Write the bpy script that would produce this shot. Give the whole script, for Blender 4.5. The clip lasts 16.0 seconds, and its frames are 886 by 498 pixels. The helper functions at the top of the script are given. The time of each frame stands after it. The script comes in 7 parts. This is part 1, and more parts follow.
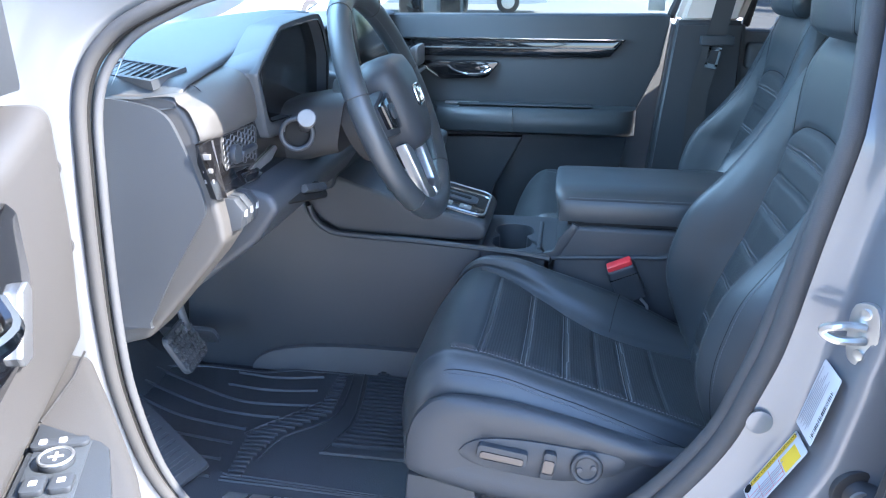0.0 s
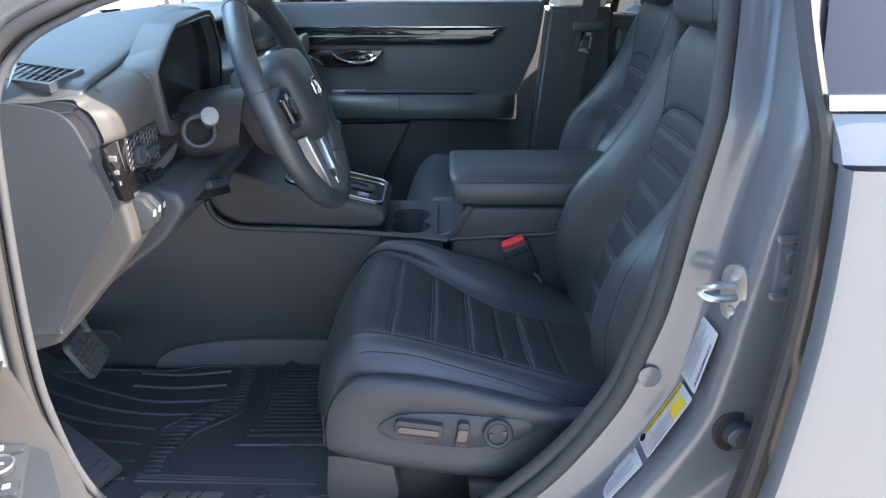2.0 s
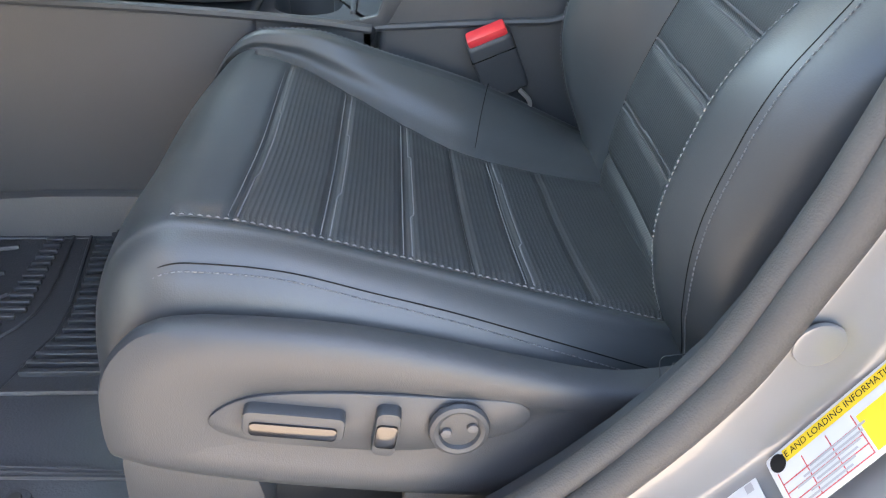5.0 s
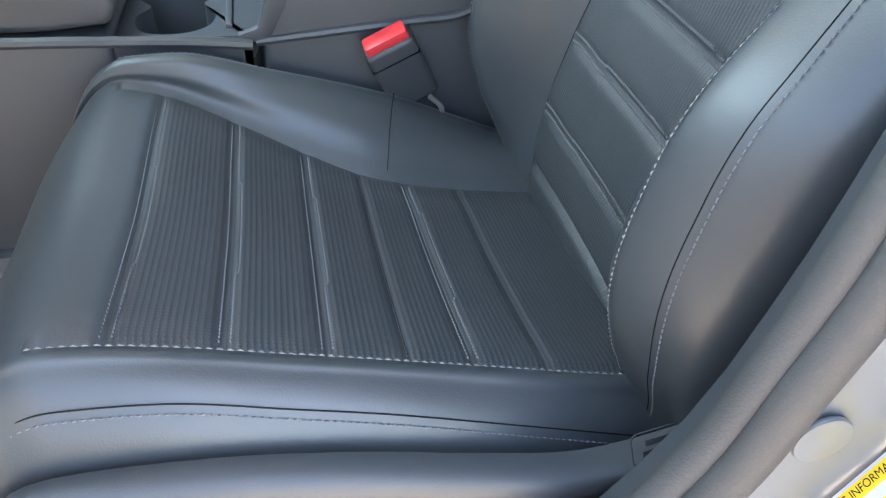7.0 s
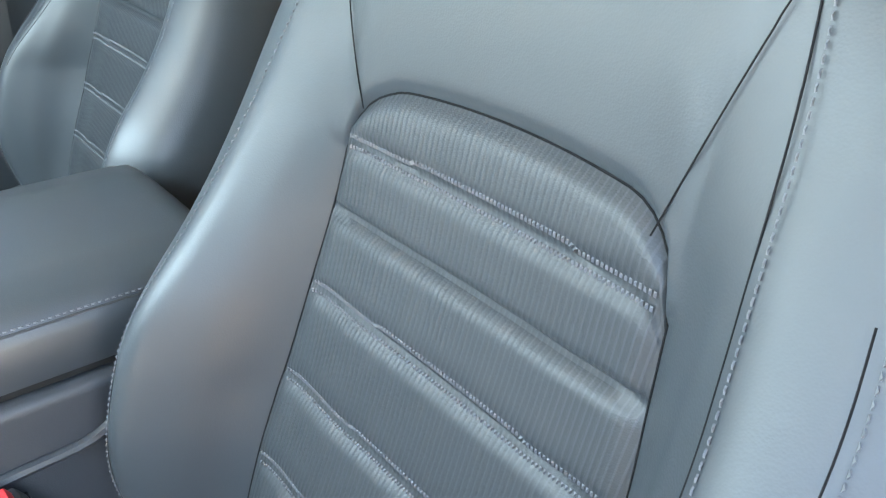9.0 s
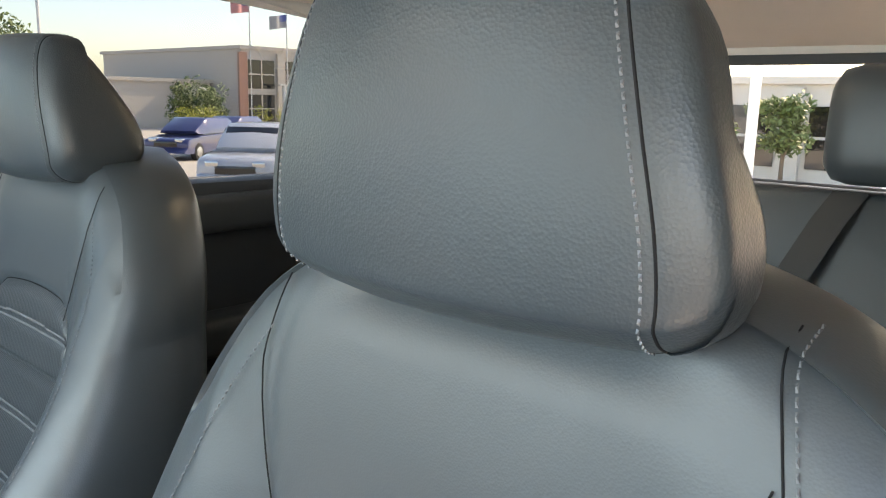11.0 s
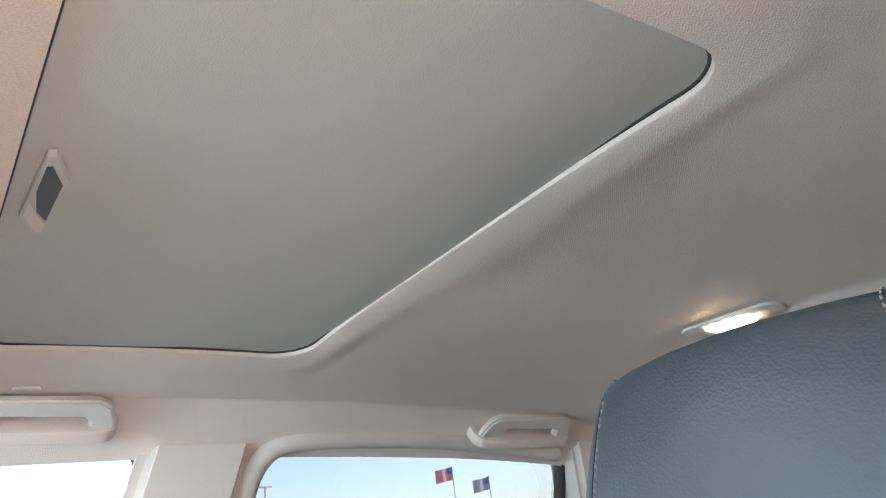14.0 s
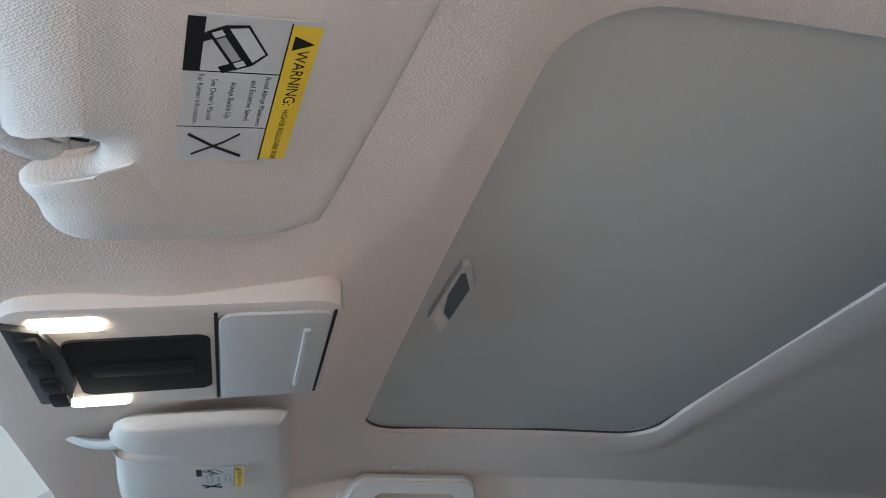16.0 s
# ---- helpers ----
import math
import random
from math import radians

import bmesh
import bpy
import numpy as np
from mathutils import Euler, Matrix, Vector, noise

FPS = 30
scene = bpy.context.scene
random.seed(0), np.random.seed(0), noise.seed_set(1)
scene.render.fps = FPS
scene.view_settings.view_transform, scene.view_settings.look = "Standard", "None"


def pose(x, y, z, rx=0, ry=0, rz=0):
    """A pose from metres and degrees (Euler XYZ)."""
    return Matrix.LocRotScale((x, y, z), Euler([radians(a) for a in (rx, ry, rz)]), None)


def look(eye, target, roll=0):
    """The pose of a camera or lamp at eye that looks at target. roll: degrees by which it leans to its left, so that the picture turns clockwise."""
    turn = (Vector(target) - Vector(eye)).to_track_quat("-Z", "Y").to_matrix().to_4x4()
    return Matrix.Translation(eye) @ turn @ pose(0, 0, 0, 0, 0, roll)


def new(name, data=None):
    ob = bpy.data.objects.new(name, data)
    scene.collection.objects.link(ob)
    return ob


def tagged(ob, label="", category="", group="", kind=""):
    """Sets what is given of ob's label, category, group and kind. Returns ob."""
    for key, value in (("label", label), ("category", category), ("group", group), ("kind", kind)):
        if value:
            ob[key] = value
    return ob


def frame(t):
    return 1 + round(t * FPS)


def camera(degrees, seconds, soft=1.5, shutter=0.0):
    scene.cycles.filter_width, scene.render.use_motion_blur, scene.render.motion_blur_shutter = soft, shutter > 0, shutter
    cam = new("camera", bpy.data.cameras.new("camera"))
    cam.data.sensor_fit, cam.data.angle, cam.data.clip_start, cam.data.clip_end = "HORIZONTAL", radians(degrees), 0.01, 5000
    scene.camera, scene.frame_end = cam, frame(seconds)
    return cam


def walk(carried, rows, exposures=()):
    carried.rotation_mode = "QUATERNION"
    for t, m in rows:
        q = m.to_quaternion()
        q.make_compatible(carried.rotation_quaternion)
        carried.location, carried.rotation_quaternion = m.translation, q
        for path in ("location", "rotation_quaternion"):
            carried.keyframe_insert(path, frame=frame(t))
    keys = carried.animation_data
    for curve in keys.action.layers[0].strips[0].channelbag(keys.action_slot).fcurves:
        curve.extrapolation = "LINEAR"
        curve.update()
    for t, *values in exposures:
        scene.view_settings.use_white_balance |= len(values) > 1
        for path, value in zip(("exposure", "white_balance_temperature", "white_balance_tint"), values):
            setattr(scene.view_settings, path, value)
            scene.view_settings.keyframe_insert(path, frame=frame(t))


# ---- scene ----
cam = camera(59.2, 16.0, soft=1.15)
PATH = [
    (0, (0.158, -1.575, 1.319), (-0.141, 0.282, 0.638), 0.1),
    (0.5, (0.148, -1.648, 1.354), (-0.013, 0.226, 0.673), -0.0),
    (1, (0.142, -1.658, 1.354), (0.071, 0.218, 0.666), 0.0),
    (1.5, (0.14, -1.661, 1.355), (0.114, 0.214, 0.658), -0.1),
    (2, (0.129, -1.627, 1.34), (0.127, 0.24, 0.62), -0.0),
    (2.5, (0.161, -1.508, 1.295), (0.158, 0.337, 0.523), 0.2),
    (3, (0.186, -1.37, 1.23), (0.201, 0.442, 0.383), 0.5),
    (3.5, (0.184, -1.235, 1.171), (0.236, 0.53, 0.231), 1.0),
    (4, (0.163, -1.128, 1.124), (0.265, 0.58, 0.088), 2.1),
    (4.2, (0.162, -1.096, 1.108), (0.274, 0.593, 0.043), 2.3),
    (6.3, (0.173, -0.988, 1.086), (0.336, 0.593, -0.127), 1.8),
    (6.5, (0.175, -0.974, 1.095), (0.363, 0.593, -0.134), 1.4),
    (7, (0.173, -0.902, 1.11), (0.495, 0.635, -0.129), 0.4),
    (7.5, (0.15, -0.789, 1.135), (0.705, 0.662, -0.125), 1.1),
    (8, (0.149, -0.719, 1.155), (0.95, 0.673, -0.037), 2.0),
    (8.5, (0.187, -0.665, 1.181), (1.206, 0.666, 0.091), 3.0),
    (9, (0.255, -0.632, 1.226), (1.412, 0.677, 0.253), 2.6),
    (9.5, (0.287, -0.594, 1.267), (1.575, 0.716, 0.475), 2.7),
    (10, (0.287, -0.585, 1.295), (1.674, 0.726, 0.697), 2.4),
    (10.2, (0.285, -0.581, 1.31), (1.703, 0.72, 0.762), 2.2),
    (12.3, (0.284, -0.575, 1.319), (1.775, 0.758, 1.321), -3.3),
    (12.5, (0.277, -0.575, 1.321), (1.744, 0.78, 1.424), -3.9),
    (13, (0.258, -0.578, 1.310), (1.64, 0.826, 1.674), -5.9),
    (13.5, (0.241, -0.581, 1.294), (1.486, 0.871, 1.877), -7.0),
    (14, (0.222, -0.576, 1.29), (1.31, 0.925, 2.037), -7.0),
    (14.5, (0.193, -0.57, 1.288), (1.121, 0.984, 2.14), -6.2),
    (15, (0.171, -0.572, 1.29), (0.927, 1.04, 2.202), -4.8),
    (15.5, (0.147, -0.574, 1.291), (0.737, 1.086, 2.237), -3.3),
    (16, (0.129, -0.577, 1.292), (0.566, 1.119, 2.258), -2.0),
]
EXPOSURES = [(0, 3.5, 5400, 12), (0.5, 3.4, 5750, 13), (1, 3.3, 5900, 13), (2, 2.85, 6100, 13), (3, 3.55, 6400, 13), (3.5, 4.0, 6900, 13), (4.2, 4.15, 7700, 14), (6.3, 4.1, 7700, 15), (7, 4.3, 7500, 13), (7.5, 4.65, 7500, 13), (8, 5.0, 7500, 15), (9, 4.8, 7500, 13), (9.5, 4.4, 7600, 13), (10.2, 4.12, 8100, 14), (12.3, 4.3, 8000, 19), (13.5, 3.82, 7000, 18), (14.2, 4.05, 6800, 16), (15, 3.65, 6500, 15), (16, 2.95, 6000, 13)]
walk(cam, [(t, look(eye, target, roll)) for t, eye, target, roll in PATH], EXPOSURES)


# ---------- world, sun ----------
world = bpy.data.worlds.new("world")
scene.world = world
world.use_nodes = True
_nt = world.node_tree
_sky = _nt.nodes.new("ShaderNodeTexSky")
_sky.sky_type = "NISHITA"
_sky.sun_disc = False
SUN_WAY = Vector((0.75, -0.12, 0.64)).normalized()
_sky.sun_elevation = math.asin(SUN_WAY.z)
_sky.sun_rotation = math.atan2(SUN_WAY.x, SUN_WAY.y)
_bg = _nt.nodes["Background"]
_nt.links.new(_sky.outputs[0], _bg.inputs[0])
_bg.inputs[1].default_value = 0.12
sun = new("sun", bpy.data.lights.new("sun", "SUN"))
sun.data.energy = 2.8
sun.data.angle = radians(0.5)
sun.data.color = (1.0, 0.84, 0.64)
sun.matrix_world = look(SUN_WAY * 20, (0, 0, 0))

# the sky's light through the windscreen's opening
wl = new("windscreen_light", bpy.data.lights.new("windscreen_light", "AREA"))
wl.data.shape, wl.data.size, wl.data.size_y, wl.data.energy, wl.data.color = "RECTANGLE", 1.2, 0.85, 5.2, (0.56, 0.82, 1.0)
wl.matrix_world = look((-0.62, 0.0, 1.36), (-0.10, 0.0, 0.62))


# ---------- materials ----------
def mat(name, base, rough=0.5, metal=0.0, grain=0.0, grain_size=900.0, vary=0.12, vary_size=9.0, coat=0.0, spec=0.5, emit=None, emit_power=0.0, even=0.0, depth=0.0006, pits=0.0):
    """A surface with colour variation at two scales and a fine bump."""
    m = bpy.data.materials.new(name)
    m.use_nodes = True
    nt = m.node_tree
    b = nt.nodes["Principled BSDF"]
    b.inputs["Roughness"].default_value = rough
    b.inputs["Metallic"].default_value = metal
    b.inputs["Coat Weight"].default_value = coat
    b.inputs["Coat Roughness"].default_value = 0.04
    b.inputs["Specular IOR Level"].default_value = spec
    co = nt.nodes.new("ShaderNodeTexCoord")
    if vary:
        n1 = nt.nodes.new("ShaderNodeTexNoise")
        n1.inputs["Scale"].default_value = vary_size
        n1.inputs["Detail"].default_value = 6
        nt.links.new(co.outputs["Object"], n1.inputs["Vector"])
        mx = nt.nodes.new("ShaderNodeMix")
        mx.data_type = "RGBA"
        mx.inputs["A"].default_value = (*[c * (1 - vary) for c in base], 1)
        mx.inputs["B"].default_value = (*[min(1, c * (1 + vary)) for c in base], 1)
        nt.links.new(n1.outputs["Fac"], mx.inputs["Factor"])
        nt.links.new(mx.outputs["Result"], b.inputs["Base Color"])
        mr = nt.nodes.new("ShaderNodeMapRange")
        mr.inputs["To Min"].default_value = max(0, rough - 0.07)
        mr.inputs["To Max"].default_value = min(1, rough + 0.07)
        nt.links.new(n1.outputs["Fac"], mr.inputs["Value"])
        nt.links.new(mr.outputs["Result"], b.inputs["Roughness"])
    else:
        b.inputs["Base Color"].default_value = (*base, 1)
    if grain:
        v = nt.nodes.new("ShaderNodeTexVoronoi")
        v.inputs["Scale"].default_value = grain_size
        v.inputs["Randomness"].default_value = 1 - even
        if even:
            v.voronoi_dimensions = "2D"
        if even:
            turn = nt.nodes.new("ShaderNodeMapping")
            turn.inputs["Rotation"].default_value = (0, 0, radians(45))
            nt.links.new(co.outputs["Object"], turn.inputs["Vector"])
            nt.links.new(turn.outputs["Vector"], v.inputs["Vector"])
        else:
            nt.links.new(co.outputs["Object"], v.inputs["Vector"])
        n2 = nt.nodes.new("ShaderNodeTexNoise")
        n2.inputs["Scale"].default_value = grain_size * 0.35
        n2.inputs["Detail"].default_value = 3
        nt.links.new(co.outputs["Object"], n2.inputs["Vector"])
        ad = nt.nodes.new("ShaderNodeMath")
        nt.links.new(v.outputs["Distance"], ad.inputs[0])
        nt.links.new(n2.outputs["Fac"], ad.inputs[1])
        bp = nt.nodes.new("ShaderNodeBump")
        bp.inputs["Strength"].default_value = grain
        bp.inputs["Distance"].default_value = depth
        nt.links.new(ad.outputs[0], bp.inputs["Height"])
        nt.links.new(bp.outputs["Normal"], b.inputs["Normal"])
        if pits and vary:
            pr = nt.nodes.new("ShaderNodeMapRange")
            pr.inputs["From Min"].default_value, pr.inputs["From Max"].default_value = 0.1, 0.6
            pr.inputs["To Min"].default_value, pr.inputs["To Max"].default_value = 1 - pits, 1.0 + pits * 0.35
            nt.links.new(v.outputs["Distance"], pr.inputs["Value"])
            pm = nt.nodes.new("ShaderNodeMix")
            pm.data_type, pm.blend_type = "RGBA", "MULTIPLY"
            pm.inputs["Factor"].default_value = 1.0
            nt.links.new(mx.outputs["Result"], pm.inputs["A"])
            nt.links.new(pr.outputs["Result"], pm.inputs["B"])
            nt.links.new(pm.outputs["Result"], b.inputs["Base Color"])
    if emit:
        b.inputs["Emission Color"].default_value = (*emit, 1)
        b.inputs["Emission Strength"].default_value = emit_power
    return m


def ribbed(m, axis, period, strength, depth=0.0006, thread=None, across="Y", dots=0.12):
    """Adds fine ribs along one axis to a material's relief, and rows of pale dotted thread on them."""
    nt = m.node_tree
    b = nt.nodes["Principled BSDF"]
    co = nt.nodes.new("ShaderNodeTexCoord")
    w = nt.nodes.new("ShaderNodeTexWave")
    w.bands_direction = axis
    w.inputs["Scale"].default_value = math.pi * 2 / (20 * period)
    w.inputs["Distortion"].default_value = 0.05
    nt.links.new(co.outputs["Object"], w.inputs["Vector"])
    bp = nt.nodes.new("ShaderNodeBump")
    bp.inputs["Strength"].default_value = strength
    bp.inputs["Distance"].default_value = depth
    nt.links.new(w.outputs["Fac"], bp.inputs["Height"])
    if thread:
        w2 = nt.nodes.new("ShaderNodeTexWave")
        w2.bands_direction = across
        w2.inputs["Scale"].default_value = math.pi * 2 / (20 * 0.0036)
        nt.links.new(co.outputs["Object"], w2.inputs["Vector"])
        ramps = []
        for node, lo in ((w, 0.72), (w2, dots)):
            r = nt.nodes.new("ShaderNodeMapRange")
            r.inputs["From Min"].default_value, r.inputs["From Max"].default_value = lo, lo + 0.2
            nt.links.new(node.outputs["Fac"], r.inputs["Value"])
            ramps.append(r)
        mu = nt.nodes.new("ShaderNodeMath")
        mu.operation = "MULTIPLY"
        for k, r in enumerate(ramps):
            nt.links.new(r.outputs["Result"], mu.inputs[k])
        cm = nt.nodes.new("ShaderNodeMix")
        cm.data_type = "RGBA"
        cm.inputs["B"].default_value = (*thread, 1)
        nt.links.new(mu.outputs[0], cm.inputs["Factor"])
        nt.links.new(b.inputs["Base Color"].links[0].from_socket, cm.inputs["A"])
        nt.links.new(cm.outputs["Result"], b.inputs["Base Color"])
    old = b.inputs["Normal"].links
    if old:
        nt.links.new(old[0].from_socket, bp.inputs["Normal"])
    nt.links.new(bp.outputs["Normal"], b.inputs["Normal"])
    return m


def glass_mat(name, tint):
    m = bpy.data.materials.new(name)
    m.use_nodes = True
    nt = m.node_tree
    nt.nodes.clear()
    out = nt.nodes.new("ShaderNodeOutputMaterial")
    mix = nt.nodes.new("ShaderNodeMixShader")
    tr = nt.nodes.new("ShaderNodeBsdfTransparent")
    gl = nt.nodes.new("ShaderNodeBsdfGlossy")
    fr = nt.nodes.new("ShaderNodeFresnel")
    fr.inputs["IOR"].default_value = 1.45
    tr.inputs["Color"].default_value = (*tint, 1)
    gl.inputs["Roughness"].default_value = 0.02
    nt.links.new(fr.outputs[0], mix.inputs[0])
    nt.links.new(tr.outputs[0], mix.inputs[1])
    nt.links.new(gl.outputs[0], mix.inputs[2])
    nt.links.new(mix.outputs[0], out.inputs[0])
    return m


LEATHER = mat("leather_black", (0.039, 0.046, 0.052), 0.40, grain=0.10, grain_size=800, vary=0.1, vary_size=6, spec=0.6)
LEATHER_GRAINED = mat("leather_grained", (0.024, 0.031, 0.037), 0.40, grain=0.22, grain_size=720, vary=0.1, vary_size=6, spec=0.6)
PERF = ribbed(mat("leather_perforated", (0.028, 0.032, 0.037), 0.45, grain=0.2, grain_size=900, vary=0.1, vary_size=7, spec=0.55), "X", 0.0042, 0.30, thread=(0.052, 0.058, 0.064), across="Y")
PERF_BACK = ribbed(mat("leather_perforated_back", (0.029, 0.033, 0.037), 0.45, grain=0.2, grain_size=900, vary=0.1, vary_size=7, spec=0.55), "Y", 0.0040, 0.30, thread=(0.043, 0.048, 0.053), across="Z", dots=-0.3)
THREAD = mat("stitch_thread", (0.115, 0.12, 0.13), 0.7, vary=0.1, vary_size=80)
PLASTIC = mat("plastic_black", (0.036, 0.041, 0.048), 0.48, grain=0.15, grain_size=850, vary=0.08, vary_size=5)
PLASTIC_SOFT = mat("dash_soft_plastic", (0.047, 0.054, 0.062), 0.5, grain=0.22, grain_size=850, vary=0.1, vary_size=5)
DOOR_TRIM = mat("door_trim_plastic", (0.058, 0.056, 0.054), 0.55, grain=0.22, grain_size=850, vary=0.1, vary_size=5)
PLASTIC_MID = mat("grey_plastic", (0.16, 0.16, 0.158), 0.5, grain=0.4, grain_size=600, vary=0.08, vary_size=6)
KICK = mat("kick_panel", (0.075, 0.078, 0.084), 0.6, grain=0.3, grain_size=500, vary=0.1, vary_size=8)
PIANO = mat("gloss_black", (0.008, 0.008, 0.009), 0.08, vary=0.1, vary_size=3, coat=0.6)
DARK_CHROME = mat("dark_chrome", (0.085, 0.085, 0.09), 0.12, metal=1.0, vary=0.05, vary_size=20)
CHROME = mat("chrome", (0.6, 0.61, 0.62), 0.1, metal=1.0, vary=0.05, vary_size=20)
SATIN = mat("satin_silver", (0.55, 0.56, 0.57), 0.32, metal=0.9, vary=0.06, vary_size=20)
STEEL = mat("zinc_plated_steel", (0.6, 0.6, 0.58), 0.3, metal=0.9, vary=0.15, vary_size=40)
RUBBER = mat("floor_mat_rubber", (0.042, 0.047, 0.055), 0.45, grain=0.4, grain_size=400, vary=0.25, vary_size=9)
SEAL = mat("seal_rubber", (0.03, 0.03, 0.031), 0.6, grain=0.15, grain_size=700, vary=0.15, vary_size=20)
SEAL_LIP = mat("seal_cloth", (0.05, 0.05, 0.051), 0.7, grain=0.3, grain_size=600, vary=0.12, vary_size=20)
# near-black for seams and piping: the shade in the creases put into colour
SEAM_SHADE = mat("seam_shade", (0.006, 0.006, 0.007), 0.8, vary=0.1, vary_size=40, spec=0.2)
CARPET = mat("carpet", (0.029, 0.033, 0.040), 0.95, grain=1.0, grain_size=500, vary=0.3, vary_size=120)
HEADLINER = mat("headliner_fabric", (0.76, 0.645, 0.565), 0.9, grain=0.5, grain_size=540, vary=0.05, vary_size=12, even=0.3, depth=0.0009, pits=0.09)
VISOR_CLOTH = mat("visor_fabric", (0.68, 0.615, 0.555), 0.88, grain=0.5, grain_size=800, vary=0.04, vary_size=10, even=0.5, depth=0.0008, pits=0.08)
TRIM_BEIGE = mat("pillar_plastic", (0.66, 0.585, 0.52), 0.65, grain=0.4, grain_size=600, vary=0.05, vary_size=8)
TRIM_GREY = mat("console_plastic", (0.50, 0.49, 0.47), 0.55, grain=0.4, grain_size=700, vary=0.05, vary_size=8)
SHADE = mat("sunshade_fabric", (0.50, 0.485, 0.445), 0.9, grain=0.4, grain_size=700, vary=0.05, vary_size=5)
PAINT = mat("grey_car_paint", (0.150, 0.160, 0.171), 0.35, metal=0.15, vary=0.04, vary_size=4, coat=0.8)
MIRROR = mat("mirror_glass", (0.86, 0.87, 0.87), 0.02, metal=1.0, vary=0)
RED = mat("red_button", (0.6, 0.03, 0.04), 0.4, vary=0.08, vary_size=60)
WHITE = mat("label_white", (0.56, 0.57, 0.57), 0.5, vary=0.04, vary_size=30)
YELLOW = mat("label_yellow", (0.8, 0.55, 0.03), 0.5, vary=0.04, vary_size=30)
INK = mat("print_black", (0.015, 0.015, 0.015), 0.7, vary=0.1, vary_size=30, spec=0.15)
INK_GREY = mat("print_grey", (0.35, 0.35, 0.36), 0.5, vary=0.1, vary_size=30)
INK_RED = mat("print_red", (0.6, 0.08, 0.08), 0.5, vary=0.1, vary_size=30)
SCREEN = mat("screen_glass", (0.012, 0.012, 0.013), 0.15, vary=0.1, vary_size=3)
GLASS = glass_mat("window_glass", (0.74, 0.78, 0.79))
GLASS_SIDE = glass_mat("side_glass", (0.19, 0.235, 0.245))
GLASS_REAR = glass_mat("rear_glass", (0.30, 0.31, 0.31))
GLASS_DARK = glass_mat("privacy_glass", (0.088, 0.098, 0.107))
LAMP_ON = mat("lamp_lens_lit", (0.9, 0.85, 0.7), 0.4, vary=0, emit=(1.0, 0.87, 0.6), emit_power=5.0)


# ---------- mesh helpers ----------
def part(name, bm, material, parent=None, label="", smooth=True):
    """Links a bmesh as one mesh object under a thing or a part."""
    bmesh.ops.recalc_face_normals(bm, faces=bm.faces)
    me = bpy.data.meshes.new(name)
    bm.to_mesh(me)
    bm.free()
    for m in (material if isinstance(material, (list, tuple)) else [material]):
        me.materials.append(m)
    if smooth:
        for p in me.polygons:
            p.use_smooth = True
        me.set_sharp_from_angle(angle=radians(40))
    ob = new(name, me)
    ob.parent = parent
    if label:
        ob["label"] = label
    return ob


def thing(name, label, category, group="", kind="", m=None):
    ob = new(name)
    if m is not None:
        ob.matrix_world = m
    return tagged(ob, label, category, group, kind)


def bisect(xs, x):
    k = 0
    while k < len(xs) and xs[k] <= x:
        k += 1
    return k


def curve(xs, ys, x):
    """Smooth interpolation through the knots."""
    n = len(xs)
    x = min(max(float(x), xs[0]), xs[-1])
    i = min(max(bisect(xs, x) - 1, 0), n - 2)
    h = xs[i + 1] - xs[i]
    def slope(k):
        if k == 0:
            return (ys[1] - ys[0]) / (xs[1] - xs[0])
        if k == n - 1:
            return (ys[-1] - ys[-2]) / (xs[-1] - xs[-2])
        return (ys[k + 1] - ys[k - 1]) / (xs[k + 1] - xs[k - 1])
    d = {i: slope(i), i + 1: slope(i + 1)}
    t = (x - xs[i]) / h
    return ((2 * t**3 - 3 * t**2 + 1) * ys[i] + (t**3 - 2 * t**2 + t) * h * d[i]
            + (-2 * t**3 + 3 * t**2) * ys[i + 1] + (t**3 - t**2) * h * d[i + 1])


def spline(pts, per=8, closed=False):
    """Catmull-Rom points through pts."""
    p = np.asarray([tuple(q) for q in pts], float)
    if closed:
        e = np.vstack([p[-1:], p, p[:2]])
    else:
        e = np.vstack([2 * p[:1] - p[1:2], p, 2 * p[-1:] - p[-2:-1]])
    A, B, C, D = e[:-3, None], e[1:-2, None], e[2:-1, None], e[3:, None]
    t = (np.arange(per) / per)[None, :, None]
    out = 0.5 * (2 * B + (C - A) * t + (2 * A - 5 * B + 4 * C - D) * t * t + (3 * B - A - 3 * C + D) * t**3)
    out = out.reshape(-1, p.shape[1])
    if not closed:
        out = np.vstack([out, p[-1:]])
    return [tuple(q) for q in out.tolist()]


def skin(rings, closed=True, caps=True):
    """A bmesh over rings of equal length."""
    bm = bmesh.new()
    vs = [[bm.verts.new(tuple(p)) for p in r] for r in rings]
    n = len(rings[0])
    for a, b in zip(vs, vs[1:]):
        for j in range(n if closed else n - 1):
            k = (j + 1) % n
            bm.faces.new((a[j], a[k], b[k], b[j]))
    if caps and closed:
        bm.faces.new(vs[0][::-1])
        bm.faces.new(vs[-1])
    return bm


def join(*bms):
    out = bmesh.new()
    for b in bms:
        me = bpy.data.meshes.new("tmp")
        b.to_mesh(me)
        b.free()
        out.from_mesh(me)
        bpy.data.meshes.remove(me)
    return out


def moved(bm, m):
    bmesh.ops.transform(bm, matrix=m, verts=bm.verts)
    return bm


